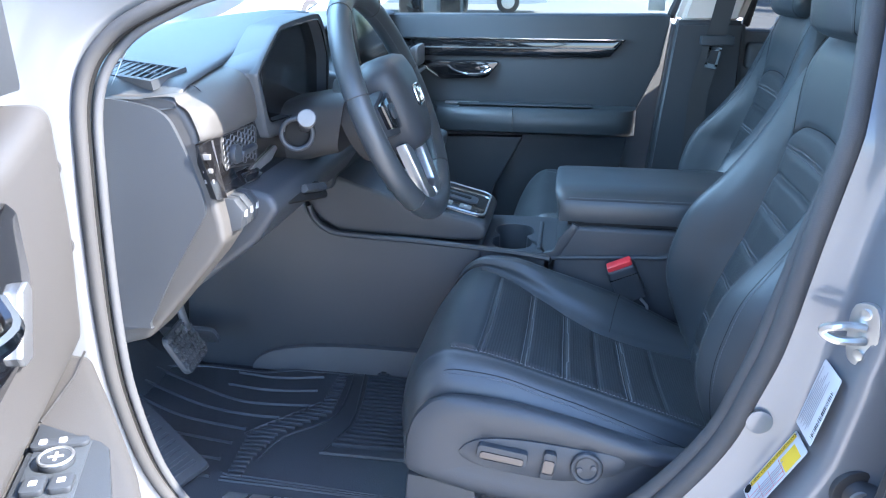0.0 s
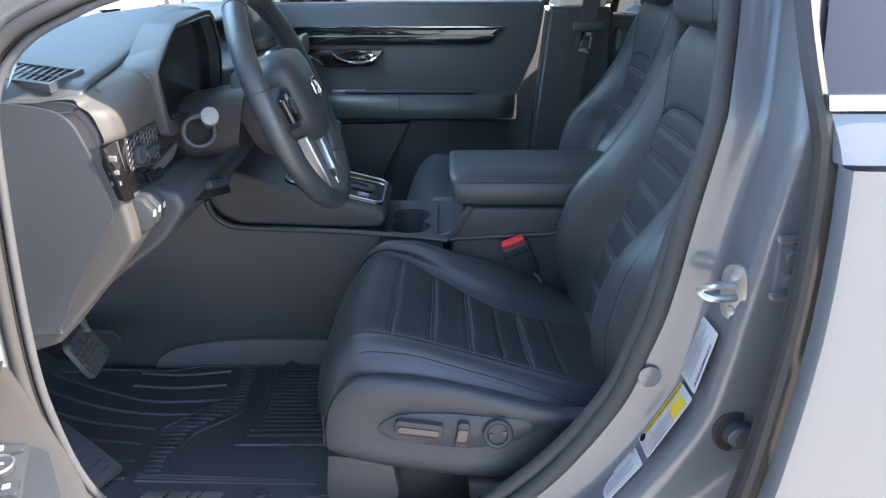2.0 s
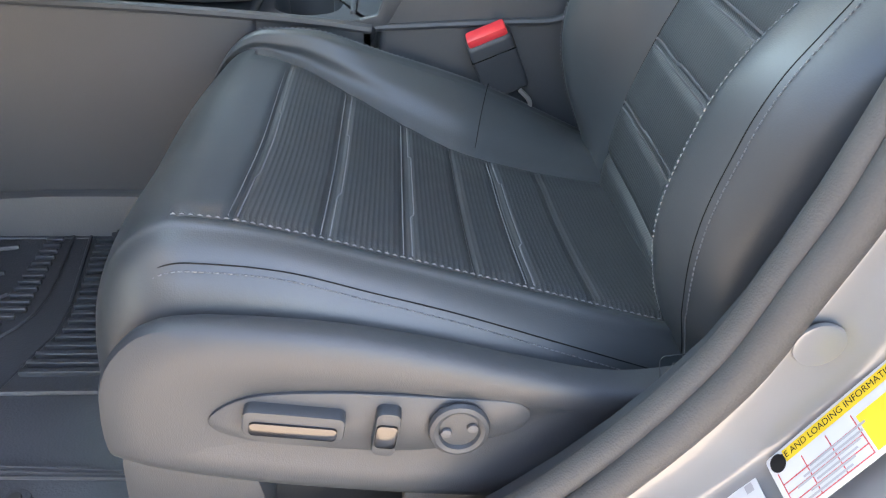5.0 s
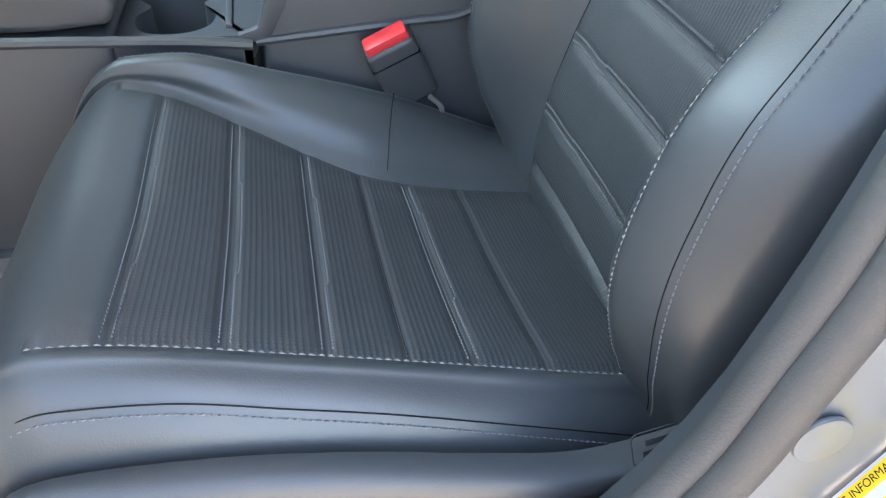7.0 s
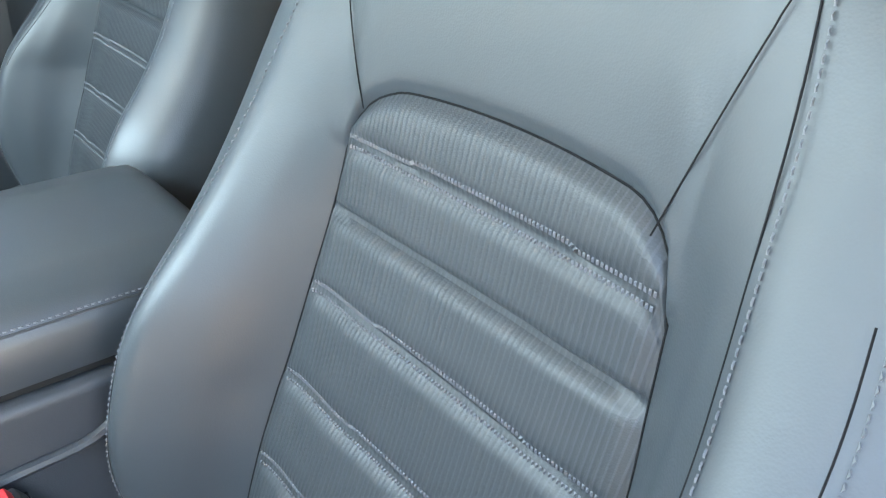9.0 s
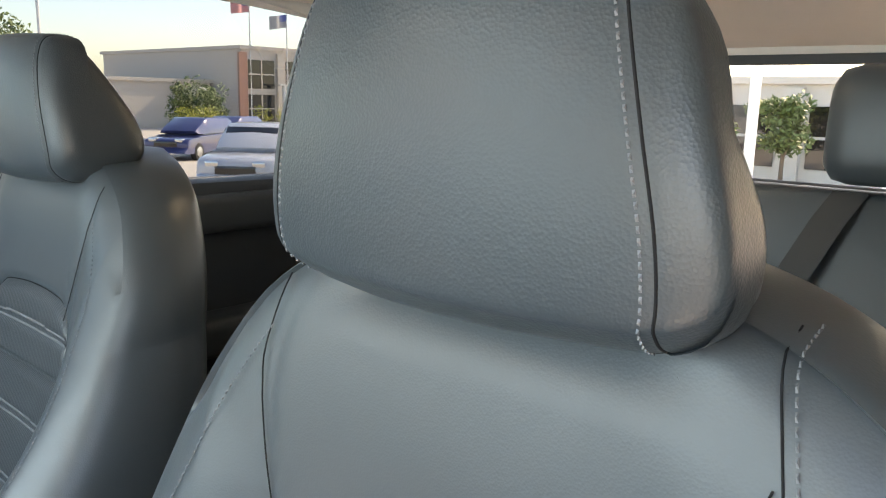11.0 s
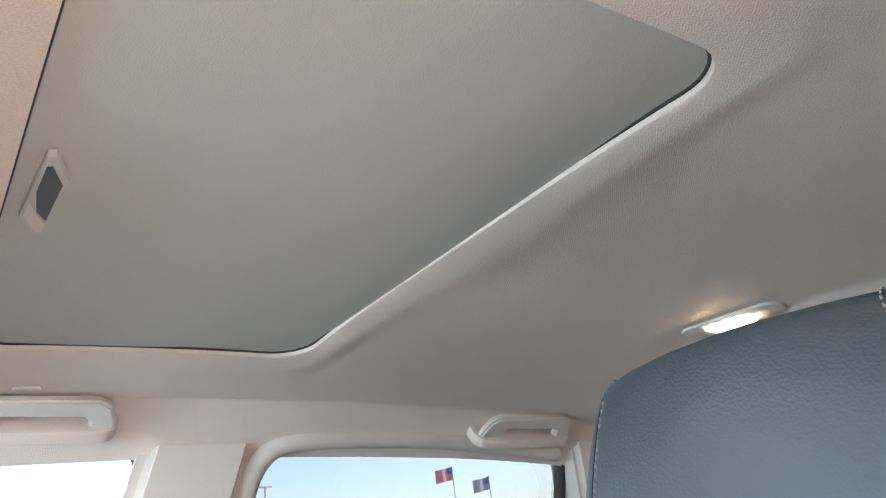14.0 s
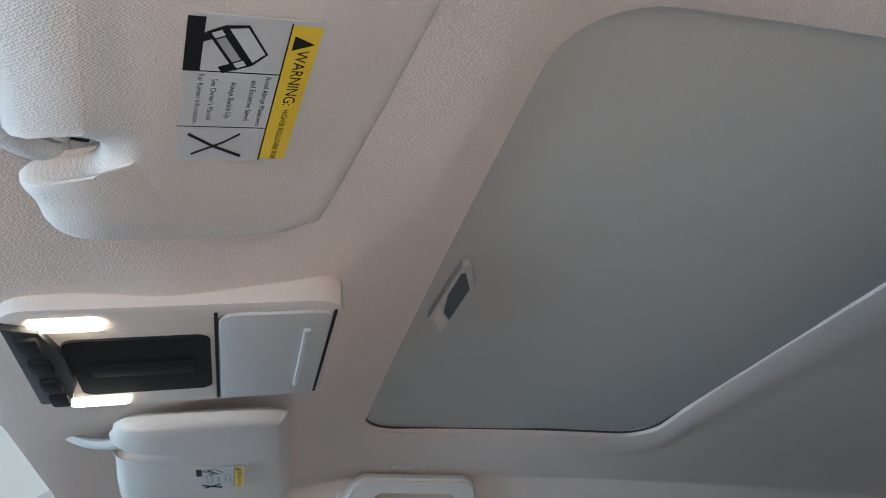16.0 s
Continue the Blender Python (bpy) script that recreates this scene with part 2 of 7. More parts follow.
def tube(pts, r, sides=10, closed=False, flat=1.0):
    """A round bar along points; r a number or a list."""
    P = [Vector(p) for p in pts]
    n = len(P)
    rings = []
    up = Vector((0, 0, 1))
    prev = None
    for i in range(n):
        if closed:
            d = (P[(i + 1) % n] - P[i - 1]).normalized()
        else:
            d = (P[min(i + 1, n - 1)] - P[max(i - 1, 0)]).normalized()
        if prev is None:
            a = d.cross(up)
            if a.length < 0.1:
                a = d.cross(Vector((0, 1, 0)))
        else:
            a = prev - d * prev.dot(d)
        a.normalize()
        prev = a
        b = d.cross(a)
        rr = r[i] if isinstance(r, (list, tuple)) else r
        rings.append([P[i] + (a * math.cos(2 * math.pi * k / sides) + b * math.sin(2 * math.pi * k / sides) * flat) * rr for k in range(sides)])
    if closed:
        rings.append(rings[0])
        bm = skin(rings, True, False)
        bmesh.ops.remove_doubles(bm, verts=bm.verts, dist=1e-6)
        return bm
    return skin(rings)


def box(x0, x1, y0, y1, z0, z1, bevel=0.0, seg=2):
    bm = bmesh.new()
    bmesh.ops.create_cube(bm, size=1)
    for v in bm.verts:
        v.co = ((x0 + x1) / 2 + v.co.x * (x1 - x0), (y0 + y1) / 2 + v.co.y * (y1 - y0), (z0 + z1) / 2 + v.co.z * (z1 - z0))
    if bevel:
        bmesh.ops.bevel(bm, geom=bm.edges[:], offset=bevel, segments=seg, profile=0.6, affect="EDGES")
    return bm


def prism(poly, axis, a, b, bevel=0.0, seg=2):
    """A polygon in the plane across the axis, drawn out from a to b."""
    def at(p, w):
        return {"x": (w, p[0], p[1]), "y": (p[0], w, p[1]), "z": (p[0], p[1], w)}[axis]
    bm = bmesh.new()
    A = [bm.verts.new(at(p, a)) for p in poly]
    B = [bm.verts.new(at(p, b)) for p in poly]
    n = len(poly)
    fa, fb = bm.faces.new(A), bm.faces.new(B[::-1])
    for i in range(n):
        bm.faces.new((A[i], B[i], B[(i + 1) % n], A[(i + 1) % n]))
    bmesh.ops.recalc_face_normals(bm, faces=bm.faces)
    if bevel:
        ed = [e for e in bm.edges if e.calc_face_angle(0) > 0.5]
        bmesh.ops.bevel(bm, geom=ed, offset=bevel, segments=seg, profile=0.6, affect="EDGES", clamp_overlap=True)
    return bm


def rounded(w, h, r, n=5):
    """A rounded rectangle's outline round the origin."""
    out = []
    for cx, cy, a in ((w / 2 - r, h / 2 - r, 0), (-w / 2 + r, h / 2 - r, 90), (-w / 2 + r, -h / 2 + r, 180), (w / 2 - r, -h / 2 + r, 270)):
        for k in range(n + 1):
            t = radians(a + 90 * k / n)
            out.append((cx + r * math.cos(t), cy + r * math.sin(t)))
    return out


def disc(r, h, bevel=0.0, n=32):
    return prism([(r * math.cos(2 * math.pi * k / n), r * math.sin(2 * math.pi * k / n)) for k in range(n)], "z", 0, h, bevel)


def dashes(pts, length=0.0042, gap=0.0022, w=0.0009, lift=0.0008, up=(0, 0, 1)):
    """Sewn stitches along points: many small threads in one mesh."""
    P = [Vector(p) for p in pts]
    seg = [(b - a).length for a, b in zip(P, P[1:])]
    tot = sum(seg)
    def at(s):
        for a, b, l in zip(P, P[1:], seg):
            if s <= l and l > 0:
                return a.lerp(b, s / l), (b - a).normalized()
            s -= l
        return P[-1], (P[-1] - P[-2]).normalized()
    verts, faces = [], []
    s = 0
    U = Vector(up)
    while s + length < tot:
        p, d = at(s + length / 2)
        side = d.cross(U)
        if side.length < 0.05:
            side = d.cross(Vector((0, 1, 0)))
        side.normalize()
        nrm = side.cross(d)
        a, b = p - d * length / 2, p + d * length / 2
        i = len(verts)
        verts += [a - side * w, a + side * w, b + side * w, b - side * w, p + nrm * lift * 1.6 - side * w * .4 , p + nrm * lift * 1.6 + side * w * .4]
        faces += [(i, i + 1, i + 5, i + 4), (i + 1, i + 2, i + 5), (i + 2, i + 3, i + 4, i + 5), (i + 3, i, i + 4), (i, i + 3, i + 2, i + 1)]
        s += length + gap
    bm = bmesh.new()
    vs = [bm.verts.new(v) for v in verts]
    for f in faces:
        bm.faces.new([vs[k] for k in f])
    return bm


# ---------- ground ----------
CONCRETE = mat("lot_concrete", (0.52, 0.475, 0.41), 0.85, grain=0.8, grain_size=60, vary=0.14, vary_size=0.6)


def lot_z(x):
    """The lot falls away gently behind the car."""
    return -1.35 * (1 - math.exp(-max(0.0, x - 2.4) / 6))


bm = skin([[(x, y, lot_z(x)) for y in (-900, -300, -90, -30, -10, 0, 10, 30, 90, 300, 900)] for x in (-900, -300, -90, -30, -10, -4, 0, 2.4, *np.linspace(3, 30, 40), 60, 150, 400, 900)], False)
tagged(part("ground", bm, CONCRETE), "pale sunlit concrete parking lot, falling away behind", "ground", kind="structure")


# ---------- the car's body ----------
def roof_z(x, y):
    zc = curve([-0.25, 0.0, 0.1, 0.19, 0.262, 0.45, 0.66, 0.9, 1.15, 1.4, 1.95], [1.475, 1.512, 1.536, 1.558, 1.575, 1.583, 1.583, 1.578, 1.566, 1.54, 1.44], x)
    a = abs(y)
    z = zc - 0.022 * (a / 0.52) ** 3 - max(0.0, a - 0.56) * 0.75
    if x < 0.262:
        z -= 0.015 * math.exp(-(a / 0.135) ** 6) * math.exp(-((x - 0.12) / 0.085) ** 4)
    if x < 0.3:
        z += 0.014 * math.exp(-((x - 0.07) / 0.12) ** 4) * math.exp(-((a - 0.40) / 0.19) ** 6)
    edge = 1.215 + 0.9 * (y - 0.02) ** 2
    return z - 0.022 / (1 + math.exp(-(x - edge) / 0.006)) if x > 0.9 else z


SR = (0.262, 0.664, -0.338, 0.398)
car_body = thing("car_body", "grey compact sport utility vehicle with its front door open", "car")


def sunroof_outline(n_side=24, r=0.05, grow=0.0):
    x0, x1, y0, y1 = SR[0] - grow, SR[1] + grow, SR[2] - grow, SR[3] + grow
    r = r + grow
    pts = []
    for cx, cy, a0 in ((x1 - r, y1 - r, 0), (x0 + r, y1 - r, 90), (x0 + r, y0 + r, 180), (x1 - r, y0 + r, 270)):
        for k in range(10):
            t = radians(a0 + 90 * k / 9)
            pts.append((cx + r * math.cos(t), cy + r * math.sin(t)))
    out = []
    n = len(pts)
    for i in range(n):
        a, b = pts[i], pts[(i + 1) % n]
        d = math.hypot(b[0] - a[0], b[1] - a[1])
        m = max(1, int(d / 0.012))
        out += [(a[0] + (b[0] - a[0]) * k / m, a[1] + (b[1] - a[1]) * k / m) for k in range(m)]
    return out


inner = sunroof_outline()
cx0, cy0 = (SR[0] + SR[1]) / 2, (SR[2] + SR[3]) / 2
rings = []
for up, grow in ((0.014, -0.0012), (0.010, -0.0006), (0.006, 0.0), (0.003, 0.001)):
    rings.append([(cx0 + (x - cx0) * (1 + grow / 0.2), cy0 + (y - cy0) * (1 + grow / 0.36), roof_z(x, y) + up) for x, y in inner])
X0, X1, YM = -0.2, 1.98, 0.64
for k in range(80):
    f = (k / 79) ** 1.3
    r = []
    for x, y in inner:
        dx, dy = x - cx0, y - cy0
        s = min(((X1 - cx0) if dx > 0 else (cx0 - X0)) / max(1e-6, abs(dx)), ((YM - cy0) if dy > 0 else (0.70 + cy0)) / max(1e-6, abs(dy)))
        ox, oy = cx0 + dx * s, cy0 + dy * s
        px, py = x + (ox - x) * f, y + (oy - y) * f
        d = math.hypot(px - x, py - y)
        r.append((px, py, roof_z(px, py) - 0.003 * math.exp(-((d - 0.045) / 0.03) ** 2) + 0.002 * math.exp(-d / 0.008)))
    rings.append(r)
tagged(part("ceiling", skin(rings, True, False), HEADLINER), "light beige woven headliner with a sunroof opening", "ceiling", kind="structure")

sh = sunroof_outline(grow=0.012)
bm = skin([[(cx0 + (x - cx0) * s, cy0 + (y - cy0) * s, roof_z(cx0 + (x - cx0) * s, cy0 + (y - cy0) * s) + 0.011 - 0.004 * (1 - s)) for x, y in sh] for s in (1.0, 0.97, 0.9, 0.7, 0.4, 0.1, 0.01)], True, True)
shade = thing("sunroof_shade", "grey fabric sunroof shade, closed", "sunshade")
part("panel", bm, SHADE, shade)
# dark ring added for the shadow in the gap round the panel
part("gap_shadow", tube([(cx0 + (x - cx0) * 0.996, cy0 + (y - cy0) * 0.997, roof_z(x, y) + 0.0085) for x, y in sunroof_outline()], 0.0016, 5, True), SEAL, shade)

# roof skin above the headliner
bm = skin([[(x, y, roof_z(x, y) + 0.055 + (0.02 if 0.9 < x else 0)) for y in np.linspace(-0.70, 0.68, 15)] for x in np.linspace(-0.12, 2.0, 24)], False, False)
part("roof", bm, PAINT, car_body)


# passenger front door (closed)
def passenger_door():
    d = thing("passenger_door", "closed black front passenger door with padded armrest and gloss trim", "car door")
    part("upper_panel", prism([(-0.62, 1.19), (0.42, 1.197), (0.40, 1.06), (0.345, 0.93), (-0.62, 0.93)], "y", 0.70, 0.80, 0.012), PLASTIC_SOFT, d)
    part("lower_panel", prism([(-0.62, 0.935), (0.345, 0.935), (0.31, 0.74), (0.27, 0.45), (-0.62, 0.45)], "y", 0.725, 0.80, 0.008), PLASTIC, d)
    rings = []
    for x, w in ((-0.235, 0.03), (-0.22, 0.06), (-0.18, 0.075), (0.0, 0.08), (0.28, 0.078), (0.325, 0.06), (0.345, 0.025)):
        rings.append([(x, 0.71 - w * a, 0.905 + 0.042 * b) for a, b in ((0, -1), (.6, -.95), (.92, -.7), (1, -.2), (.97, .35), (.8, .8), (.5, .95), (0, 1))])
    part("armrest", skin(rings), LEATHER, d)
    part("armrest_seam", box(0.0, 0.002, 0.626, 0.63, 0.875, 0.945), SEAL, d)
    part("pull_recess", box(-0.16, 0.22, 0.655, 0.70, 0.9465, 0.951, 0.002), PLASTIC, d)
    part("trim_strip", prism([(-0.60, 1.125), (0.27, 1.125), (0.303, 1.131), (0.262, 1.084), (0.235, 1.080), (-0.60, 1.078)], "y", 0.688, 0.71, 0.004), PIANO, d)
    part("trim_line", prism([(-0.60, 1.1265), (0.29, 1.1275), (0.302, 1.131), (-0.60, 1.131)], "y", 0.684, 0.70, 0.001), CHROME, d, "bright chrome trim line")
    part("trim_crease", prism([(-0.60, 1.100), (0.27, 1.104), (0.275, 1.107), (-0.60, 1.104)], "y", 0.6855, 0.70, 0.001), PLASTIC_MID, d)
    part("handle_bezel", prism([(-0.285, 1.066), (-0.06, 1.068), (-0.045, 1.062), (-0.075, 1.024), (-0.09, 1.018), (-0.21, 1.014), (-0.225, 1.02)], "y", 0.686, 0.71, 0.005), PIANO, d)
    h = part("handle", tube(spline([(-0.19, 0.672, 1.055), (-0.165, 0.668, 1.040), (-0.12, 0.667, 1.032), (-0.085, 0.670, 1.036), (-0.068, 0.674, 1.046)], 6), [0.006] * 10 + [0.008] * 10 + [0.009] * 5, 10, flat=0.6), CHROME, d, "chrome inner door handle")
    part("lock_tab", box(-0.10, -0.075, 0.675, 0.69, 1.045, 1.056, 0.003), CHROME, d)
    part("bezel_chrome", tube([(-0.275, 0.684, 1.060), (-0.245, 0.684, 1.038), (-0.222, 0.684, 1.022)], 0.006, 8, flat=.6), CHROME, d)
    part("armrest_chrome", box(-0.20, -0.10, 0.672, 0.69, 0.945, 0.952, 0.003), SATIN, d)
    part("map_pocket", prism([(-0.5, 0.84), (0.03, 0.85), (-0.05, 0.70), (-0.1, 0.55), (-0.5, 0.55)], "y", 0.735, 0.70, 0.01), PLASTIC, d)
    g = part("window_pane", skin([[(-0.45, 0.765, 1.18), (0.42, 0.765, 1.185)], [(-0.02, 0.655, 1.47), (0.50, 0.65, 1.505)]], False), GLASS_SIDE, d)
    g.visible_shadow = False
    part("window_frame", tube(spline([(-0.62, 0.76, 1.19), (-0.25, 0.71, 1.36), (-0.02, 0.66, 1.47), (0.20, 0.648, 1.505), (0.42, 0.645, 1.517), (0.495, 0.648, 1.505), (0.517, 0.66, 1.46), (0.47, 0.70, 1.33), (0.425, 0.76, 1.19)], 8), 0.014, 8), SEAL, d)
    part("window_sticker", box(0.36, 0.405, 0.758, 0.760, 1.205, 1.235), WHITE, d)
    part("outer_skin", prism([(-0.66, 1.18), (0.44, 1.18), (0.40, 0.40), (-0.66, 0.40)], "y", 0.80, 0.86, 0.02), PAINT, d)
    return d


passenger_door()


def wing_mirror(m):
    """Seen from behind: local x to the mirror's right, local z up, the glass faces -y."""
    w = thing("wing_mirror", "black door mirror with bright glass outside the passenger window", "mirror", m=m)
    part("housing", prism(rounded(0.24, 0.17, 0.05), "y", 0.0, 0.09, 0.02, 3), PIANO, w)
    part("rim", tube([(x, -0.002, z) for x, z in rounded(0.205, 0.140, 0.04)], 0.006, 8, True), SEAL, w)
    part("glass", prism(rounded(0.200, 0.135, 0.038), "y", -0.003, 0.003), MIRROR, w, "reflecting mirror glass")
    part("foot", tube([(-0.11, 0.03, -0.06), (-0.17, 0.02, -0.08), (-0.24, 0.0, -0.09)], 0.028, 10, flat=0.6), PIANO, w)


wing_mirror(pose(-0.25, 0.97, 1.235, 0, 0, 55))


def rear_passenger_door():
    d = thing("rear_passenger_door", "closed black rear passenger door with side window", "car door")
    part("panel", prism([(0.60, 1.16), (1.42, 1.15), (1.40, 0.45), (0.56, 0.45)], "y", 0.70, 0.80, 0.015), PLASTIC, d)
    part("armrest", box(0.75, 1.25, 0.62, 0.71, 0.84, 0.91, 0.02, 3), LEATHER, d)
    part("belt_pad", box(0.62, 1.40, 0.67, 0.72, 1.06, 1.13, 0.015, 3), PLASTIC_SOFT, d)
    g = part("window_pane", skin([[(0.60, 0.765, 1.14), (1.42, 0.76, 1.14)], [(0.72, 0.65, 1.50), (1.36, 0.65, 1.46)]], False), GLASS_DARK, d)
    g.visible_shadow = False
    part("window_frame", tube(spline([(0.62, 0.74, 1.17), (0.645, 0.70, 1.33), (0.685, 0.655, 1.47), (0.75, 0.64, 1.508), (1.0, 0.64, 1.498), (1.30, 0.64, 1.470), (1.335, 0.65, 1.45), (1.345, 0.70, 1.30), (1.41, 0.75, 1.15)], 8), 0.012, 8), SEAL, d)
    part("window_surround", tube(spline([(0.668, 0.690, 1.30), (0.672, 0.664, 1.40), (0.690, 0.640, 1.468), (0.735, 0.622, 1.500), (0.85, 0.616, 1.505), (1.05, 0.616, 1.498), (1.30, 0.618, 1.470)], 8), 0.017, 10), TRIM_BEIGE, d)
    part("outer_skin", prism([(0.50, 1.14), (1.55, 1.14), (1.50, 0.40), (0.50, 0.40)], "y", 0.80, 0.86, 0.02), PAINT, d)


rear_passenger_door()


def pillar(name, side, lo, hi, material, bevel=0.012):
    """A slanted pillar: lo and hi are (x0, x1, y0, y1, z)."""
    rings = []
    for x0, x1, y0, y1, z in (lo, hi):
        rings.append([(x0, side * y0, z), (x1, side * y0, z), (x1, side * y1, z), (x0, side * y1, z)])
    bm = skin(rings)
    bmesh.ops.recalc_face_normals(bm, faces=bm.faces)
    bmesh.ops.bevel(bm, geom=bm.edges[:], offset=bevel, segments=3, affect="EDGES")
    return part(name, bm, material, car_body)


pillar("pillar_trim", 1, (0.425, 0.60, 0.675, 0.75, 1.17), (0.515, 0.690, 0.605, 0.66, 1.52), TRIM_BEIGE, 0.022)
pillar("lower_pillar_trim", 1, (0.36, 0.62, 0.69, 0.76, 0.45), (0.425, 0.61, 0.668, 0.75, 1.185), PLASTIC)
pillar("pillar_trim", 1, (1.40, 1.62, 0.66, 0.78, 1.1), (1.33, 1.5, 0.59, 0.68, 1.50), TRIM_BEIGE)
pillar("pillar_trim", -1, (1.40, 1.62, 0.66, 0.78, 1.1), (1.33, 1.5, 0.59, 0.68, 1.50), TRIM_BEIGE)
pillar("pillar_trim", 1, (-0.74, -0.60, 0.72, 0.80, 1.12), (-0.10, -0.02, 0.60, 0.67, 1.505), TRIM_BEIGE)
pillar("quarter_trim", 1, (1.42, 2.0, 0.64, 0.8, 0.45), (1.42, 1.98, 0.64, 0.78, 1.14), PLASTIC)
pillar("quarter_trim", -1, (1.42, 2.0, 0.64, 0.8, 0.45), (1.42, 1.98, 0.64, 0.78, 1.14), PLASTIC)
pillar("rear_pillar", 1, (1.86, 2.05, 0.60, 0.76, 1.1), (1.80, 1.98, 0.54, 0.66, 1.47), TRIM_BEIGE)
pillar("rear_pillar", -1, (1.86, 2.05, 0.60, 0.76, 1.1), (1.80, 1.98, 0.54, 0.66, 1.47), TRIM_BEIGE)
part("tailgate", box(2.0, 2.1, -0.78, 0.78, 0.45, 1.12, 0.02), PLASTIC, car_body)
g = part("rear_window", skin([[(2.03, y, 1.11) for y in (-0.70, -0.3, 0.3, 0.70)], [(1.94, y, 1.42) for y in (-0.60, -0.3, 0.3, 0.60)]], False), GLASS_REAR, car_body)
g.visible_shadow = False
part("rear_header", box(1.9, 2.0, -0.62, 0.62, 1.405, 1.47, 0.015), TRIM_BEIGE, car_body)
part("rear_header_edge", box(1.885, 1.905, -0.62, 0.62, 1.392, 1.412, 0.006), SEAL, car_body)
part("floor_pan", box(-1.0, 2.05, -0.70, 0.76, 0.43, 0.482), CARPET, car_body)
part("firewall", box(-1.0, -0.95, -0.80, 0.80, 0.35, 1.12), CARPET, car_body)
g = part("windscreen", skin([[(-1.05, y, 1.10) for y in (-0.74, -.4, 0, .4, 0.74)], [(-0.08, y * .84, 1.50 - abs(y) * .03) for y in (-0.74, -.4, 0, .4, 0.74)]], False), GLASS, car_body)
g.visible_shadow = False
part("bonnet", skin([[(x, y, z - 0.06 * (y / .75) ** 2) for y in np.linspace(-0.85, 0.85, 9)] for x, z in ((-1.95, 0.86), (-1.9, 0.98), (-1.5, 1.04), (-1.04, 1.08))], False, False), PAINT, car_body)


# ---------- driver-side body opening ----------
# the rear post of the door opening, section by section: outer seal edge, sticker face, ridge, recess beside the rear door
PZ = [0.42, 0.52, 0.605, 0.68, 0.76, 0.83, 0.893, 1.03, 1.177, 1.31, 1.42, 1.50]
SI = [-0.05, 0.12, 0.226, 0.297, 0.351, 0.377, 0.395, 0.425, 0.459, 0.467, 0.46, 0.45]
SO = [0.02, 0.175, 0.274, 0.335, 0.384, 0.408, 0.427, 0.450, 0.475, 0.488, 0.49, 0.485]
FACE = []
for z in np.linspace(0.42, 1.50, 48):
    so = curve(PZ, SO, z) - 0.006
    k = max(0.0, 0.75 - z) * 0.10
    lean = max(0.0, z - 1.15) * 0.36
    k = 0.014 * min(1.0, max(0.0, (0.90 - z) / 0.10))
    FACE.append(spline([(so - 0.004, -0.66 + lean, z), (so, -0.688 + lean, z), (so + 0.010, -0.694 + lean, z), (so + 0.034 + k, -0.698 + lean, z), (so + 0.046 + k, -0.702 + lean, z), (so + 0.052 + k, -0.712 + lean, z),
                        (so + 0.056 + k, -0.735 + lean, z), (so + 0.059 + k, -0.757 + lean, z), (so + 0.064 + k, -0.767 + lean, z), (so + 0.076 + k, -0.773 + lean, z),
                        (so + 0.115 + k, -0.777 + lean, z), (so + 0.15 + k, -0.79 + lean, z), (so + 0.19 + k, -0.83 + lean, z)], 4))
tagged(part("wall_1", skin(FACE, False, False), PAINT), "grey painted door post with glossy clear coat", "car body", kind="structure")
seal = thing("door_seal", "black rubber weather seal round the door opening", "seal")
PO, PI = [], []
for z in np.linspace(0.45, 1.42, 70):
    lean = max(0.0, z - 1.15) * 0.36
    PO.append((curve(PZ, SO, z) - 0.012, -0.690 + lean, z))
    PI.append((curve(PZ, SI, z) + 0.011, -0.675 + lean, z))
FRONT = [(0.43, -0.592, 1.475), (0.36, -0.598, 1.497), (0.1, -0.606, 1.485), (-0.08, -0.63, 1.42), (-0.214, -0.69, 1.318), (-0.292, -0.715, 1.285), (-0.365, -0.725, 1.246), (-0.405, -0.735, 1.185), (-0.413, -0.745, 1.073),
         (-0.42, -0.745, 0.874), (-0.416, -0.735, 0.749), (-0.395, -0.71, 0.614), (-0.33, -0.69, 0.52), (-0.2, -0.68, 0.47), (-0.02, -0.675, 0.45)]
part("outer_lip", tube(PO, 0.0125, 10), SEAL_LIP, seal)
part("front_lip", tube(spline([PO[-1]] + FRONT, 8), 0.0085, 10), SEAL_LIP, seal)
inner_front = spline([PI[-1]] + [(x + 0.012 if x < 0 else x - 0.01, y + 0.016, z - 0.008) for x, y, z in FRONT], 8)
part("inner_lip", tube(PI, 0.0115, 10), SEAL_LIP, seal)
part("front_bead", tube(inner_front, 0.0062, 10), KICK, seal, "grey trim bead")
part("front_groove", tube([((a[0] + b[0]) / 2 - 0.002, (a[1] + b[1]) / 2 - 0.002, (a[2] + b[2]) / 2) for a, b in zip(inner_front, spline([PO[-1]] + FRONT, 8))], 0.005, 8), INK, seal)
part("inner_web", skin([[(a[0] + .006, a[1] - .008, a[2]), (b[0], b[1] + .002, b[2])] for a, b in zip(PI, PO)], False), SEAL_LIP, seal)
